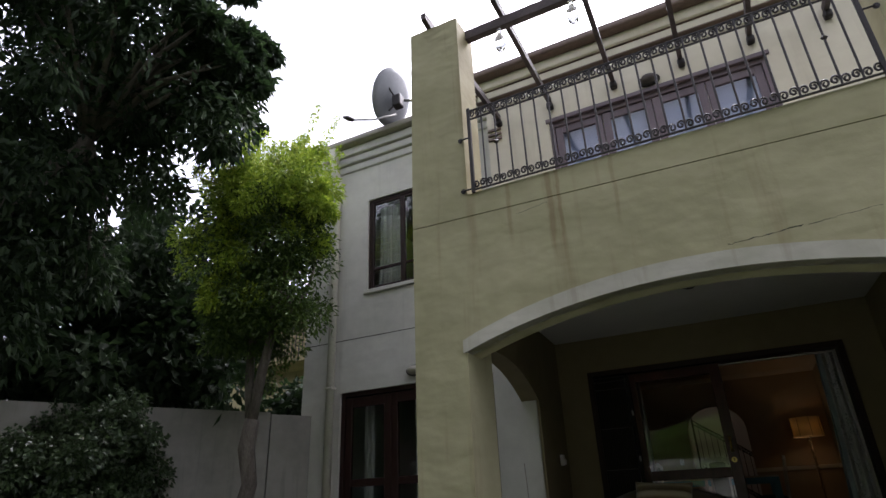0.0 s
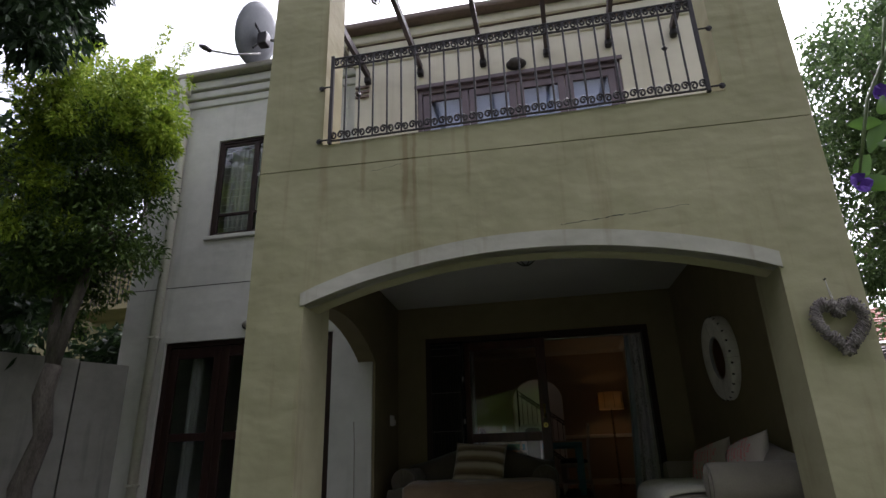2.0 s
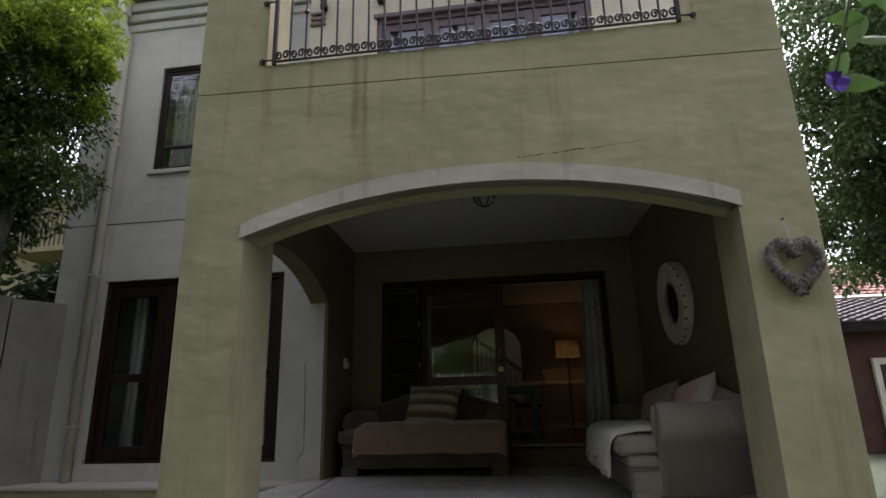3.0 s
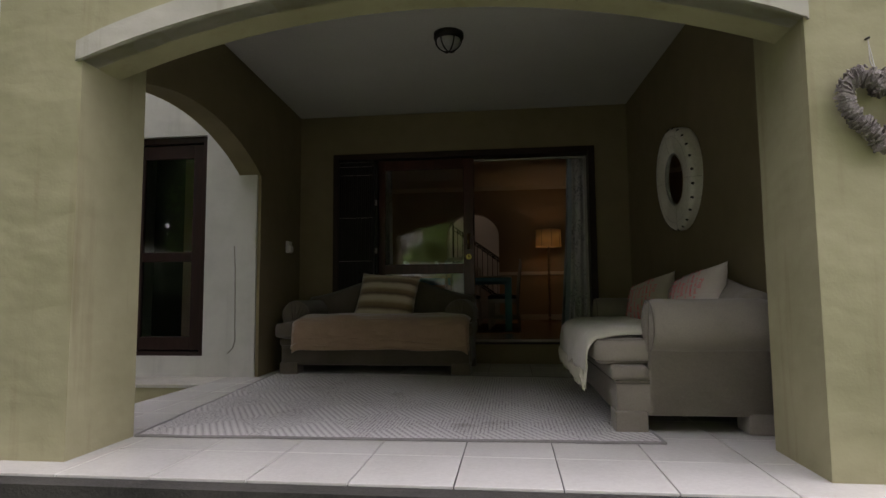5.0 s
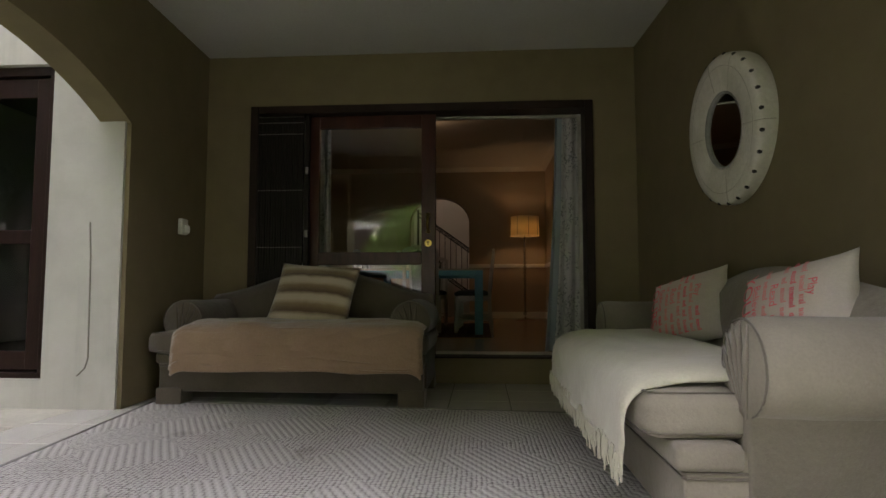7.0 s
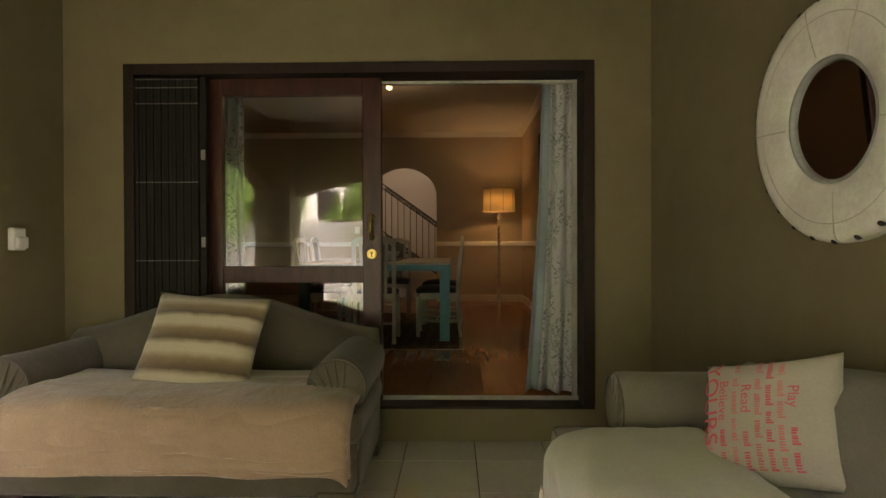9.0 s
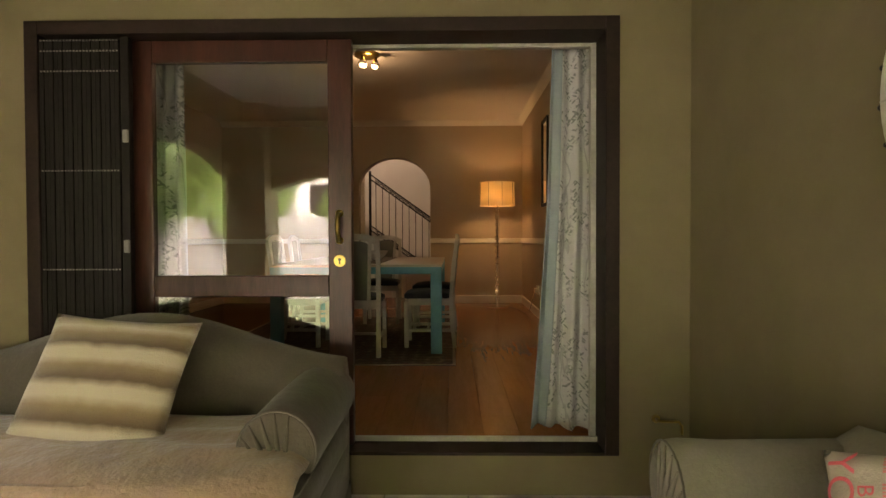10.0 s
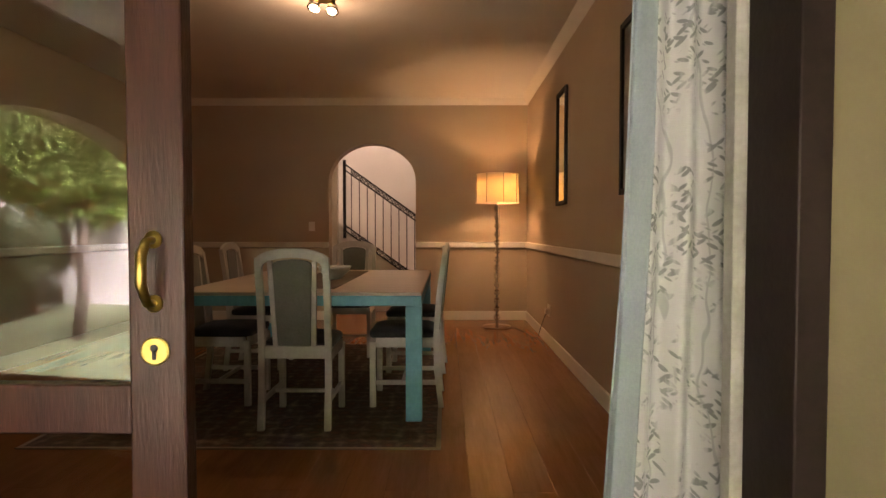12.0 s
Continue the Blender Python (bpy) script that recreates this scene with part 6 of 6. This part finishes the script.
def crown_points(centre, radii, n, seed, size=(0.22, 0.42), low=-1.0):
    """Clump centres thrown into an uneven ellipsoid, thinner inside and with bays left open."""
    r = random.Random(seed)
    out = []
    while len(out) < n:
        d = Vector((r.gauss(0, 1), r.gauss(0, 1), r.gauss(0, 1))).normalized()
        k = r.random() ** 0.4
        if d.z * k < low:
            continue
        bay = noise.noise(d * 1.7 + Vector((seed * 1.3, 0, 0)))
        k *= 1 + 0.35 * bay
        out.append((centre[0] + d.x * k * radii[0], centre[1] + d.y * k * radii[1], centre[2] + d.z * k * radii[2], r.uniform(*size)))
    return out


M_BARK = surface("grey_brown_bark", (0.055, 0.045, 0.035), (0.14, 0.12, 0.095), 0.9, 5, 40, 0.012, stretch=(3, 3, 0.8))


def tree(name, base, trunk, crown, leaves, leaf, mat, label, seed, droop=0.4, limbs=14, spread=1.0, category="tree"):
    """trunk: paths of (point, radius); crown: clumps; leaf: (length, width)."""
    t = thing(name, base, label, category)
    bm = bmesh.new()
    tips = []
    for path in trunk:
        tube(bm, [p for p, _ in path], [q for _, q in path], 9)
        tips.append((Vector(path[-1][0]), path[-1][1]))
        mid = path[len(path) // 2]
        tips.append((Vector(mid[0]), mid[1]))
    r = random.Random(seed)
    for c in r.sample(crown, min(limbs, len(crown))):
        e = Vector(c[:3])
        s, rad = min(tips, key=lambda q: (q[0] - e).length)
        k = s.lerp(e, 0.5) + Vector((r.uniform(-0.15, 0.15), r.uniform(-0.15, 0.15), r.uniform(-0.05, 0.2)))
        tube(bm, [s, s.lerp(k, 0.5), k, k.lerp(e, 0.6), e], [rad * 0.7, rad * 0.55, rad * 0.4, rad * 0.25, 0.006], 6)
    part("trunk", bm, M_BARK, t, smooth=True)
    v, f = leaf_cloud(crown, spread, leaves, *leaf, droop, seed)
    tagged(mesh_part("crown", v, f, mat, t), kind="stuff")
    return t


# lit and shaded greens for the feathery tree's leaves
M_LEAF_BRIGHT = leafy("lit_yellow_green_leaf", (0.14, 0.23, 0.015), (0.38, 0.48, 0.05), 0.55)
M_LEAF_UNLIT = leafy("unlit_green_leaf", (0.026, 0.052, 0.009), (0.09, 0.145, 0.022), 0.55)
M_LEAF_DARK = leafy("dark_glossy_leaf", (0.008, 0.018, 0.006), (0.027, 0.049, 0.016), 0.8)
M_LEAF_MID = leafy("mid_green_leaf", (0.03, 0.06, 0.015), (0.08, 0.13, 0.035), 0.45)
M_LEAF_LAWN = leafy("fresh_green_leaf", (0.07, 0.13, 0.025), (0.17, 0.27, 0.06), 0.45)
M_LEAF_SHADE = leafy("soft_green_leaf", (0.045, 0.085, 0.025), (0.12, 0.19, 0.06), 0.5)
M_LEAF_IVY = leafy("ivy_leaf", (0.02, 0.035, 0.012), (0.05, 0.08, 0.03), 0.4)

G = GROUND
# feathery bright tree before the garden wall (coordinates from its foot)
bx, by = -4.6, 5.1
# inner and lower clumps take the shaded green, top and rim the lit one
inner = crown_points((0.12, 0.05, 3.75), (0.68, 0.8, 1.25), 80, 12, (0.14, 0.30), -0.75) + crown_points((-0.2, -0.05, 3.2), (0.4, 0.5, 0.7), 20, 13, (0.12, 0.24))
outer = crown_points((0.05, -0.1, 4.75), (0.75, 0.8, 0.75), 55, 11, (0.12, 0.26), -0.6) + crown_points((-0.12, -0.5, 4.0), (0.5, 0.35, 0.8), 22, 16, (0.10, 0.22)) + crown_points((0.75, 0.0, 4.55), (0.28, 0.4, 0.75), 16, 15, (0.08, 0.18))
rs = random.Random(29)
sprigs = []
for k in range(26):
    a, out = rs.uniform(0, math.tau), rs.uniform(0.5, 1.0)
    foot = Vector((0.05 + 0.75 * out * math.cos(a), -0.1 + 0.7 * out * math.sin(a), rs.uniform(4.4, 5.35)))
    way = Vector((0.35 * math.cos(a), 0.35 * math.sin(a), rs.uniform(0.5, 1.0)))
    sprigs += [(*(foot + way * rs.uniform(0.45, 0.75) * q / 5), 0.075 - 0.009 * q) for q in range(6)]
feathery = tree("feathery_tree", (bx, by, G), [
    [((0, 0, -0.05), 0.11), ((0.05, 0, 0.45), 0.085), ((-0.06, 0.02, 0.95), 0.10), ((0.07, 0.02, 1.4), 0.08), ((0.0, 0.0, 1.75), 0.09), ((0.05, 0.0, 2.05), 0.08)],
    [((0.03, 0.0, 2.0), 0.06), ((-0.10, 0.05, 2.5), 0.05), ((-0.12, 0.05, 3.1), 0.045), ((-0.22, 0.05, 3.9), 0.03), ((-0.25, 0.1, 4.6), 0.018)],
    [((0.03, 0.0, 2.0), 0.065), ((0.12, 0.0, 2.5), 0.055), ((0.26, -0.03, 3.0), 0.05), ((0.36, 0.0, 3.6), 0.035), ((0.4, 0.0, 4.6), 0.02)]],
    inner, 26000, (0.07, 0.014), M_LEAF_UNLIT, "slender garden tree with feathery green leaves, painted yellow-green at the lit top", 21, 0.2, 26)
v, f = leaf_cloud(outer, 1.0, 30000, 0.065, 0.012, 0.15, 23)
tagged(mesh_part("lit_crown", v, f, M_LEAF_BRIGHT, feathery), kind="stuff")
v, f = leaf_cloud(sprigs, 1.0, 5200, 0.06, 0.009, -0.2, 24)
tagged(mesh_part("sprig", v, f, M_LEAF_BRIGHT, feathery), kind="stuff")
# large dark tree that overhangs the lawn
crown = crown_points((1.5, 1.3, 5.65), (1.55, 1.5, 1.5), 105, 31, (0.25, 0.48), -0.85) + crown_points((0.35, 0.85, 3.9), (1.35, 1.35, 1.4), 80, 32, (0.25, 0.45)) + [(2.75, 1.7, 4.6, 0.18), (2.75, 1.7, 5.9, 0.2)]
rs = random.Random(37)
for k in range(34):
    a = rs.uniform(-1.6, 1.4)
    foot = Vector((1.5 + 1.2 * math.cos(a), 1.3 + 1.0 * math.sin(a), rs.uniform(5.5, 6.9)))
    way, reach = Vector((math.cos(a), math.sin(a), 0.25)), rs.uniform(0.25, 0.6)
    crown += [(*(foot + way * reach * q / 5 - Vector((0, 0, 0.035 * q * q * reach))), 0.13 - 0.012 * q) for q in range(6)]
tree("dark_evergreen_tree", (-6.75, 2.0, G), [
    [((0, 0, -0.05), 0.17), ((0.05, 0.05, 1.2), 0.15), ((0.3, 0.3, 2.4), 0.13), ((0.8, 0.7, 3.6), 0.10), ((1.4, 1.2, 4.8), 0.06)],
    [((0.3, 0.3, 2.4), 0.09), ((-0.3, 0.3, 3.4), 0.07), ((-0.5, 0.5, 4.4), 0.04)]],
    crown, 66000, (0.12, 0.027), M_LEAF_DARK, "large dark evergreen tree overhanging the lawn", 33, 0.7, 34)
# screen of trees behind the garden wall
# the last three stand out of view, raised to cut sky light
for i, (x, y, h, rx) in enumerate(((-7.3, 5.6, 3.2, 1.5), (-8.9, 3.2, 3.4, 1.7), (-6.6, 8.6, 1.6, 1.2), (-9.6, 7.4, 4.0, 2.0), (-10.4, 0.6, 4.8, 2.0), (-10.0, -2.2, 4.8, 2.1), (-11.2, -5.0, 4.8, 2.3))):
    crown = crown_points((0, 0, h), (rx, rx, min(2.4, h)), 80, 41 + i, (0.3, 0.55))
    tree("screen_tree", (x, y, G), [[((0, 0, -0.05), 0.12), ((0.1, 0.05, 1.5), 0.1), ((0.05, 0.1, h), 0.06)], [((0.1, 0.05, 1.3), 0.07), ((0.4, 0.1, 2.2), 0.05), ((0.6, 0.2, h), 0.03)]], crown, 26000, (0.15, 0.048), M_LEAF_DARK, "dark leafy tree behind the garden wall", 51 + i, 0.4, 16)
# clipped creeper against the wall
crown = crown_points((0.05, -0.12, 1.3), (0.62, 0.85, 1.15), 130, 61, (0.14, 0.26))
tree("creeper_bush", (-6.02, 4.45, G), [[((0, 0, -0.05), 0.05), ((0.03, 0.05, 0.6), 0.045), ((0, 0, 1.3), 0.03)]], crown, 28000, (0.06, 0.025), M_LEAF_IVY, "tall dense creeper bush against the garden wall", 62, 0.5, 8, category="bush")
# dark bushes added along the far garden wall to darken the wing's reflections
for i, (x, y) in enumerate(((-7.85, 0.1), (-7.8, -1.3), (-7.9, -2.7))):
    crown = crown_points((0, 0, 1.2), (0.5, 0.8, 1.0), 60, 161 + i, (0.16, 0.28))
    tree("wall_bush", (x, y, G), [[((0, 0, -0.05), 0.05), ((0.03, 0.05, 0.6), 0.045), ((0, 0, 1.3), 0.03)]], crown, 9000, (0.08, 0.03), M_LEAF_DARK, "unseen dark bush added along the garden wall to darken its reflection", 171 + i, 0.4, 8, category="bush")
# tree beside the porch
crown = crown_points((0.2, 0, 5.3), (1.75, 1.4, 2.2), 200, 71, (0.26, 0.48)) + crown_points((0.3, 0.3, 3.5), (1.4, 1.0, 0.9), 70, 73, (0.22, 0.4))
tree("shade_tree", (5.4, 8.6, G), [[((0, 0, -0.05), 0.14), ((0.05, 0, 1.5), 0.12), ((0, 0.05, 3.4), 0.09), ((0.1, 0, 5.4), 0.05)], [((0.05, 0, 1.5), 0.08), ((-0.4, 0, 2.6), 0.06), ((-0.7, 0.1, 4.0), 0.03)]], crown, 70000, (0.09, 0.026), M_LEAF_SHADE, "green shade tree beside the porch", 72, 0.3, 28)
# trees behind the lawn
for i, (x, y, h) in enumerate(((-7.2, -4.9, 2.8), (-5.2, -5.1, 2.7), (-1.5, -5.0, 2.6), (0.8, -4.9, 2.8), (2.9, -4.9, 2.9), (5.6, -4.9, 2.8), (-5.2, 0.2, 3.1))):
    crown = crown_points((0, 0, h), (1.4, 1.3, 1.5), 60, 81 + i, (0.3, 0.5), -0.6)
    tree("garden_tree", (x, y, G), [[((0, 0, -0.05), 0.1), ((0.1, 0, 1.0), 0.09), ((0.15, 0.1, h), 0.05)], [((0.1, 0, 0.9), 0.07), ((-0.2, 0.05, 1.8), 0.06), ((-0.4, 0.1, h), 0.03)]], crown, 9000, (0.15, 0.045), M_LEAF_LAWN, "leafy green tree at the edge of the lawn", 91 + i, 0.4, 12)

# tall trees added out of view to keep sky light off the porch
for i, (x, y, h) in enumerate(((-5.4, -6.0, 6.6), (-1.8, -6.2, 6.8), (2.0, -6.1, 6.6), (5.6, -6.0, 6.6), (0.3, -8.6, 4.8), (4.0, -8.4, 4.6))):
    crown = crown_points((0, 0, h), (2.7, 2.2, 2.7), 130, 181 + i, (0.45, 0.75))
    tree("tall_tree", (x, y, G), [[((0, 0, -0.05), 0.16), ((0.1, 0, 2.0), 0.13), ((0.15, 0.1, h), 0.06)], [((0.1, 0, 1.9), 0.09), ((-0.4, 0.05, 3.4), 0.07), ((-0.9, 0.1, h), 0.03)]], crown, 34000, (0.2, 0.06), M_LEAF_MID, "unseen tall leafy tree added behind the lawn wall to block sky light", 191 + i, 0.4, 14)

# flowering shrub that hangs into the path
M_PETAL = surface("purple_petal", (0.075, 0.02, 0.28), (0.15, 0.05, 0.42), 0.6, 20, 90, 0.001)
M_STEM = surface("green_stem", (0.06, 0.09, 0.025), (0.1, 0.14, 0.04), 0.6, 10, 60)
M_LEAF_BIG = leafy("broad_soft_leaf", (0.05, 0.11, 0.02), (0.11, 0.20, 0.04), 0.5)
fs = thing("flowering_shrub", (2.25, 2.1, G), "arching shrub with broad leaves and purple flowers", "shrub")
ends = [(-1.22, -0.1, 1.72), (-1.10, -0.1, 1.98), (-0.95, -0.05, 2.02), (-0.98, -0.12, 1.62), (-0.8, 0.1, 2.2), (-0.7, -0.2, 1.9)]
bm = bmesh.new()
for e in ends:
    e = Vector(e)
    tube(bm, [(0, 0, -0.02), (-0.02, 0.0, 0.9), (-0.2, 0.0, 2.1), (e.x * 0.75, e.y, 2.35), (e.x * 0.93, e.y, e.z + 0.25), e], [0.02, 0.018, 0.012, 0.008, 0.005, 0.003], 6)
part("stem", bm, M_STEM, fs, smooth=True)
rng = random.Random(17)
def broad_leaf(at, direction, length, width):
    bm = bmesh.new()
    d = Vector(direction).normalized()
    s = d.cross(Vector((rng.uniform(-0.4, 0.4), 1, rng.uniform(-0.5, 0.5)))).normalized()
    n = s.cross(d)
    rows = []
    for i in range(9):
        t = i / 8
        w = width * math.sin(math.pi * min(1, t ** 0.8)) ** 0.8 if 0 < i < 8 else 0.0008
        c = Vector(at) + d * length * t - Vector((0, 0, 1)) * 0.25 * length * t * t
        rows.append([bm.verts.new(c + s * w + n * w * 0.3), bm.verts.new(c), bm.verts.new(c - s * w + n * w * 0.3)])
    for a, b in zip(rows, rows[1:]):
        for k in range(2):
            bm.faces.new((a[k], a[k + 1], b[k + 1], b[k]))
    part("leaf", bm, M_LEAF_BIG, fs, smooth=True)
for e in ends:
    for k in range(6):
        t = rng.uniform(0.0, 0.3)
        p = Vector(e) + Vector((t * 0.5, rng.uniform(-0.03, 0.03), t * 0.8))
        broad_leaf(p, (rng.uniform(-1, 1), rng.uniform(-0.6, 0.6), rng.uniform(-1.2, 0.3)), rng.uniform(0.07, 0.11), rng.uniform(0.018, 0.026))
for e in ends[:4]:
    fl_ = part("flower", bmesh.new(), M_PETAL, fs, "purple five-petalled flower")
    bm = bmesh.new()
    for k in range(6):
        a = k * math.tau / 6 + rng.random()
        d = Vector((math.cos(a) * 0.8, -0.5, math.sin(a) * 0.8)).normalized()
        s = d.cross(Vector((0, 1, 0))).normalized()
        c = Vector(e)
        rr = 0.026
        pts = [c, c + d * rr * 0.5 + s * rr * 0.5, c + d * rr * 1.05 + s * rr * 0.55, c + d * rr * 1.25, c + d * rr * 1.05 - s * rr * 0.55, c + d * rr * 0.5 - s * rr * 0.5]
        vs = [bm.verts.new(p + Vector((0, rng.uniform(-0.006, 0.006), rng.uniform(-0.004, 0.004)))) for p in pts]
        bm.faces.new(vs)
    bm.to_mesh(fl_.data)
    bm.free()

# short grass by the steps
r_ = np.random.default_rng(5)
cnt = 16000
p = np.stack([r_.uniform(-5.6, -2.15, cnt), r_.uniform(3.6, 5.88, cnt), np.full(cnt, GROUND)], 1)
h_ = r_.uniform(0.03, 0.075, (cnt, 1))
t_ = p + np.concatenate([r_.normal(0, 0.018, (cnt, 2)), h_], 1)
w_ = np.concatenate([r_.normal(0, 0.0025, (cnt, 2)), np.zeros((cnt, 1))], 1)
grass = mesh_part("grass", np.stack([p - w_, p + w_, t_], 1).reshape(-1, 3), np.arange(cnt * 3).reshape(-1, 3), M_LEAF_MID, None)
tagged(grass, "short shaded lawn grass beside the steps", "grass", kind="stuff")

# ---- neighbouring houses ----
def tiled_roof(parent, x0, x1, y0, z0, y1, z1, mat):
    """Wavy tile courses up a slope."""
    bm = bmesh.new()
    n, cols = 12, int((x1 - x0) / 0.06)
    for i in range(n):
        ya, yb = y0 + (y1 - y0) * i / n, y0 + (y1 - y0) * (i + 1.12) / n
        za, zb = z0 + (z1 - z0) * i / n + 0.05, z0 + (z1 - z0) * (i + 1.12) / n
        top = [bm.verts.new((x0 + k * 0.06, ya, za + 0.022 * math.sin(k * 1.5))) for k in range(cols)]
        bot = [bm.verts.new((x0 + k * 0.06, yb, zb + 0.022 * math.sin(k * 1.5))) for k in range(cols)]
        low = [bm.verts.new((x0 + k * 0.06, ya, za - 0.05)) for k in range(cols)]
        for k in range(cols - 1):
            bm.faces.new((top[k], top[k + 1], bot[k + 1], bot[k]))
            bm.faces.new((low[k], low[k + 1], top[k + 1], top[k]))
    roof = part("roof", bm, mat, parent)
    tagged(roof, kind="stuff")
    return roof


nh = thing("neighbour_house", (0, 0, GROUND), "low neighbouring house with a dark tiled roof", "house")
M_NWALL = plaster("neighbour_wall", (0.05, 0.026, 0.02), (0.085, 0.042, 0.032), 0.1)
part("wall", boxes(((6.2, 13.2, 0), (12.0, 18.0, 2.3))), M_NWALL, nh)
tiled_roof(nh, 6.0, 12.2, 12.8, 2.45, 15.6, 3.3, M_ROOF)
part("fascia", boxes(((6.0, 12.82, 2.26), (12.2, 12.9, 2.46))), M_GATE, nh)
part("garage_frame", boxes(((6.95, 13.1, 1.65), (10.0, 13.19, 1.77)), ((6.95, 13.1, 0), (7.05, 13.19, 1.65))), M_PIPE, nh)
part("garage_door", boxes(((7.06, 13.15, 0.0), (10.0, 13.195, 1.645))), M_GARDENDOOR, nh)
nh2 = thing("neighbour_house", (0, 0, GROUND), "cream neighbouring house behind the wing with a red tiled roof", "house")
M_YELLOW = plaster("yellow_house_paint", (0.17, 0.145, 0.07), (0.24, 0.205, 0.11), 0.3)
part("wall", boxes(((-17.0, 15.0, 0), (-9.2, 20.0, 7.4))), M_YELLOW, nh2)
tiled_roof(nh2, -17.3, -8.9, 14.6, 7.4, 17.5, 8.8, M_BRICKRED)
part("window", boxes(((-10.8, 14.93, 4.9), (-9.9, 15.0, 6.4))), M_GATE, nh2)
part("balcony", boxes(((-13.6, 13.9, 5.35), (-11.3, 15.0, 5.5)), bevel=0.02), M_YELLOW, nh2)
part("balcony_rail", boxes(((-13.6, 13.9, 6.42), (-11.3, 13.94, 6.46))), M_IRON, nh2)
for k in range(17):
    part("baluster", boxes(((-13.58 + k * 0.141, 13.91, 5.5), (-13.555 + k * 0.141, 13.93, 6.42))), M_IRON, nh2)
nh3 = thing("neighbour_house", (0, 0, GROUND), "far neighbouring house with a red tiled roof", "house")
part("wall", boxes(((7.5, 22.0, 0), (16.0, 28.0, 4.4))), M_CREAM, nh3)
tiled_roof(nh3, 7.2, 16.3, 21.6, 4.4, 25.0, 6.2, M_BRICKRED)

nh4 = thing("neighbour_house", (0, 0, GROUND), "pale grey neighbouring house beyond the lawn wall", "house")
part("wall", boxes(((-7.0, -20.0, 0), (3.0, -14.0, 4.6))), M_WING, nh4)
for x in (-5.6, -3.4, -1.2, 1.0):
    part("window", boxes(((x, -14.0, 2.7), (x + 0.9, -13.95, 3.9))), M_GATE, nh4)
bm = bmesh.new()
prism(bm, [(-13.6, 4.6), (-17.0, 6.0), (-20.4, 4.6)], "yz", -7.4, 3.4)
part("roof", bm, M_ROOF, nh4)

# ---- floor pieces ----
patio = bpy.data.objects["patio_slab"]
T = 0.4
bm = bmesh.new()
box(bm, (0, 0, -0.012), (T - 0.005, T - 0.005, 0.0), 0.0015, 1)
tile = part("tile", bm, M_TILE, patio)
first = True
y = 4.31 - T
while y < BACK:
    x = -0.22 - 5 * T
    while x < 1.80:
        x0, x1, y0, y1 = max(x, -2.12), min(x + T - 0.005, 1.80), max(y, 3.82), min(y + T - 0.005, BACK)
        if x1 - x0 > 0.02 and y1 - y0 > 0.02:
            m = Matrix.Translation((x0, y0, 0)) @ Matrix.Diagonal(((x1 - x0) / (T - 0.005), (y1 - y0) / (T - 0.005), 1, 1))
            if first:
                tile.matrix_basis, first = m, False
            else:
                piece("tile", tile.data, patio, m)
        x += T
    y += T

floor_room = bpy.data.objects["room_floor_base"]
M_PLANK, n_, l_, p_ = nodes_of("orange_brown_laminate")
v_ = coords(n_, l_, (9, 0.7, 1))
gr = mix(n_, l_, 0.4, noise_tex(n_, l_, v_, 3, 5, 0.6), noise_tex(n_, l_, v_, 14, 4))
base = ramp(n_, l_, gr, [(0.30, (0.25, 0.098, 0.030)), (0.70, (0.33, 0.138, 0.047))])
oi = n_.new("ShaderNodeObjectInfo")
tint = ramp(n_, l_, oi.outputs["Random"], [(0, (0.9, 0.9, 0.9)), (1, (1.0, 1.0, 1.0))])
l_.new(mix(n_, l_, 1.0, base, tint, "MULTIPLY"), p_.inputs["Base Color"])
p_.inputs["Roughness"].default_value = 0.25
bm = bmesh.new()
box(bm, (0, 0, -0.012), (0.1931, 1.2795, 0.0), 0.0006, 1)
plank = part("plank", bm, M_PLANK, floor_room)
first, col, x = True, 0, RX0
while x < RX1 - 0.01:
    y = 8.05 - (col * 0.43) % 1.28
    while y < RY1 + 0.9:
        y0, y1, x1 = max(y, 8.05), min(y + 1.2795, RY1 + 0.9), min(x + 0.1931, RX1)
        if y1 - y0 > 0.02:
            m = Matrix.Translation((x, y0, RZ0)) @ Matrix.Diagonal(((x1 - x) / 0.1931, (y1 - y0) / 1.2795, 1, 1))
            if first:
                plank.matrix_basis, first = m, False
            else:
                piece("plank", plank.data, floor_room, m)
        y += 1.28
    x += 0.1935
    col += 1
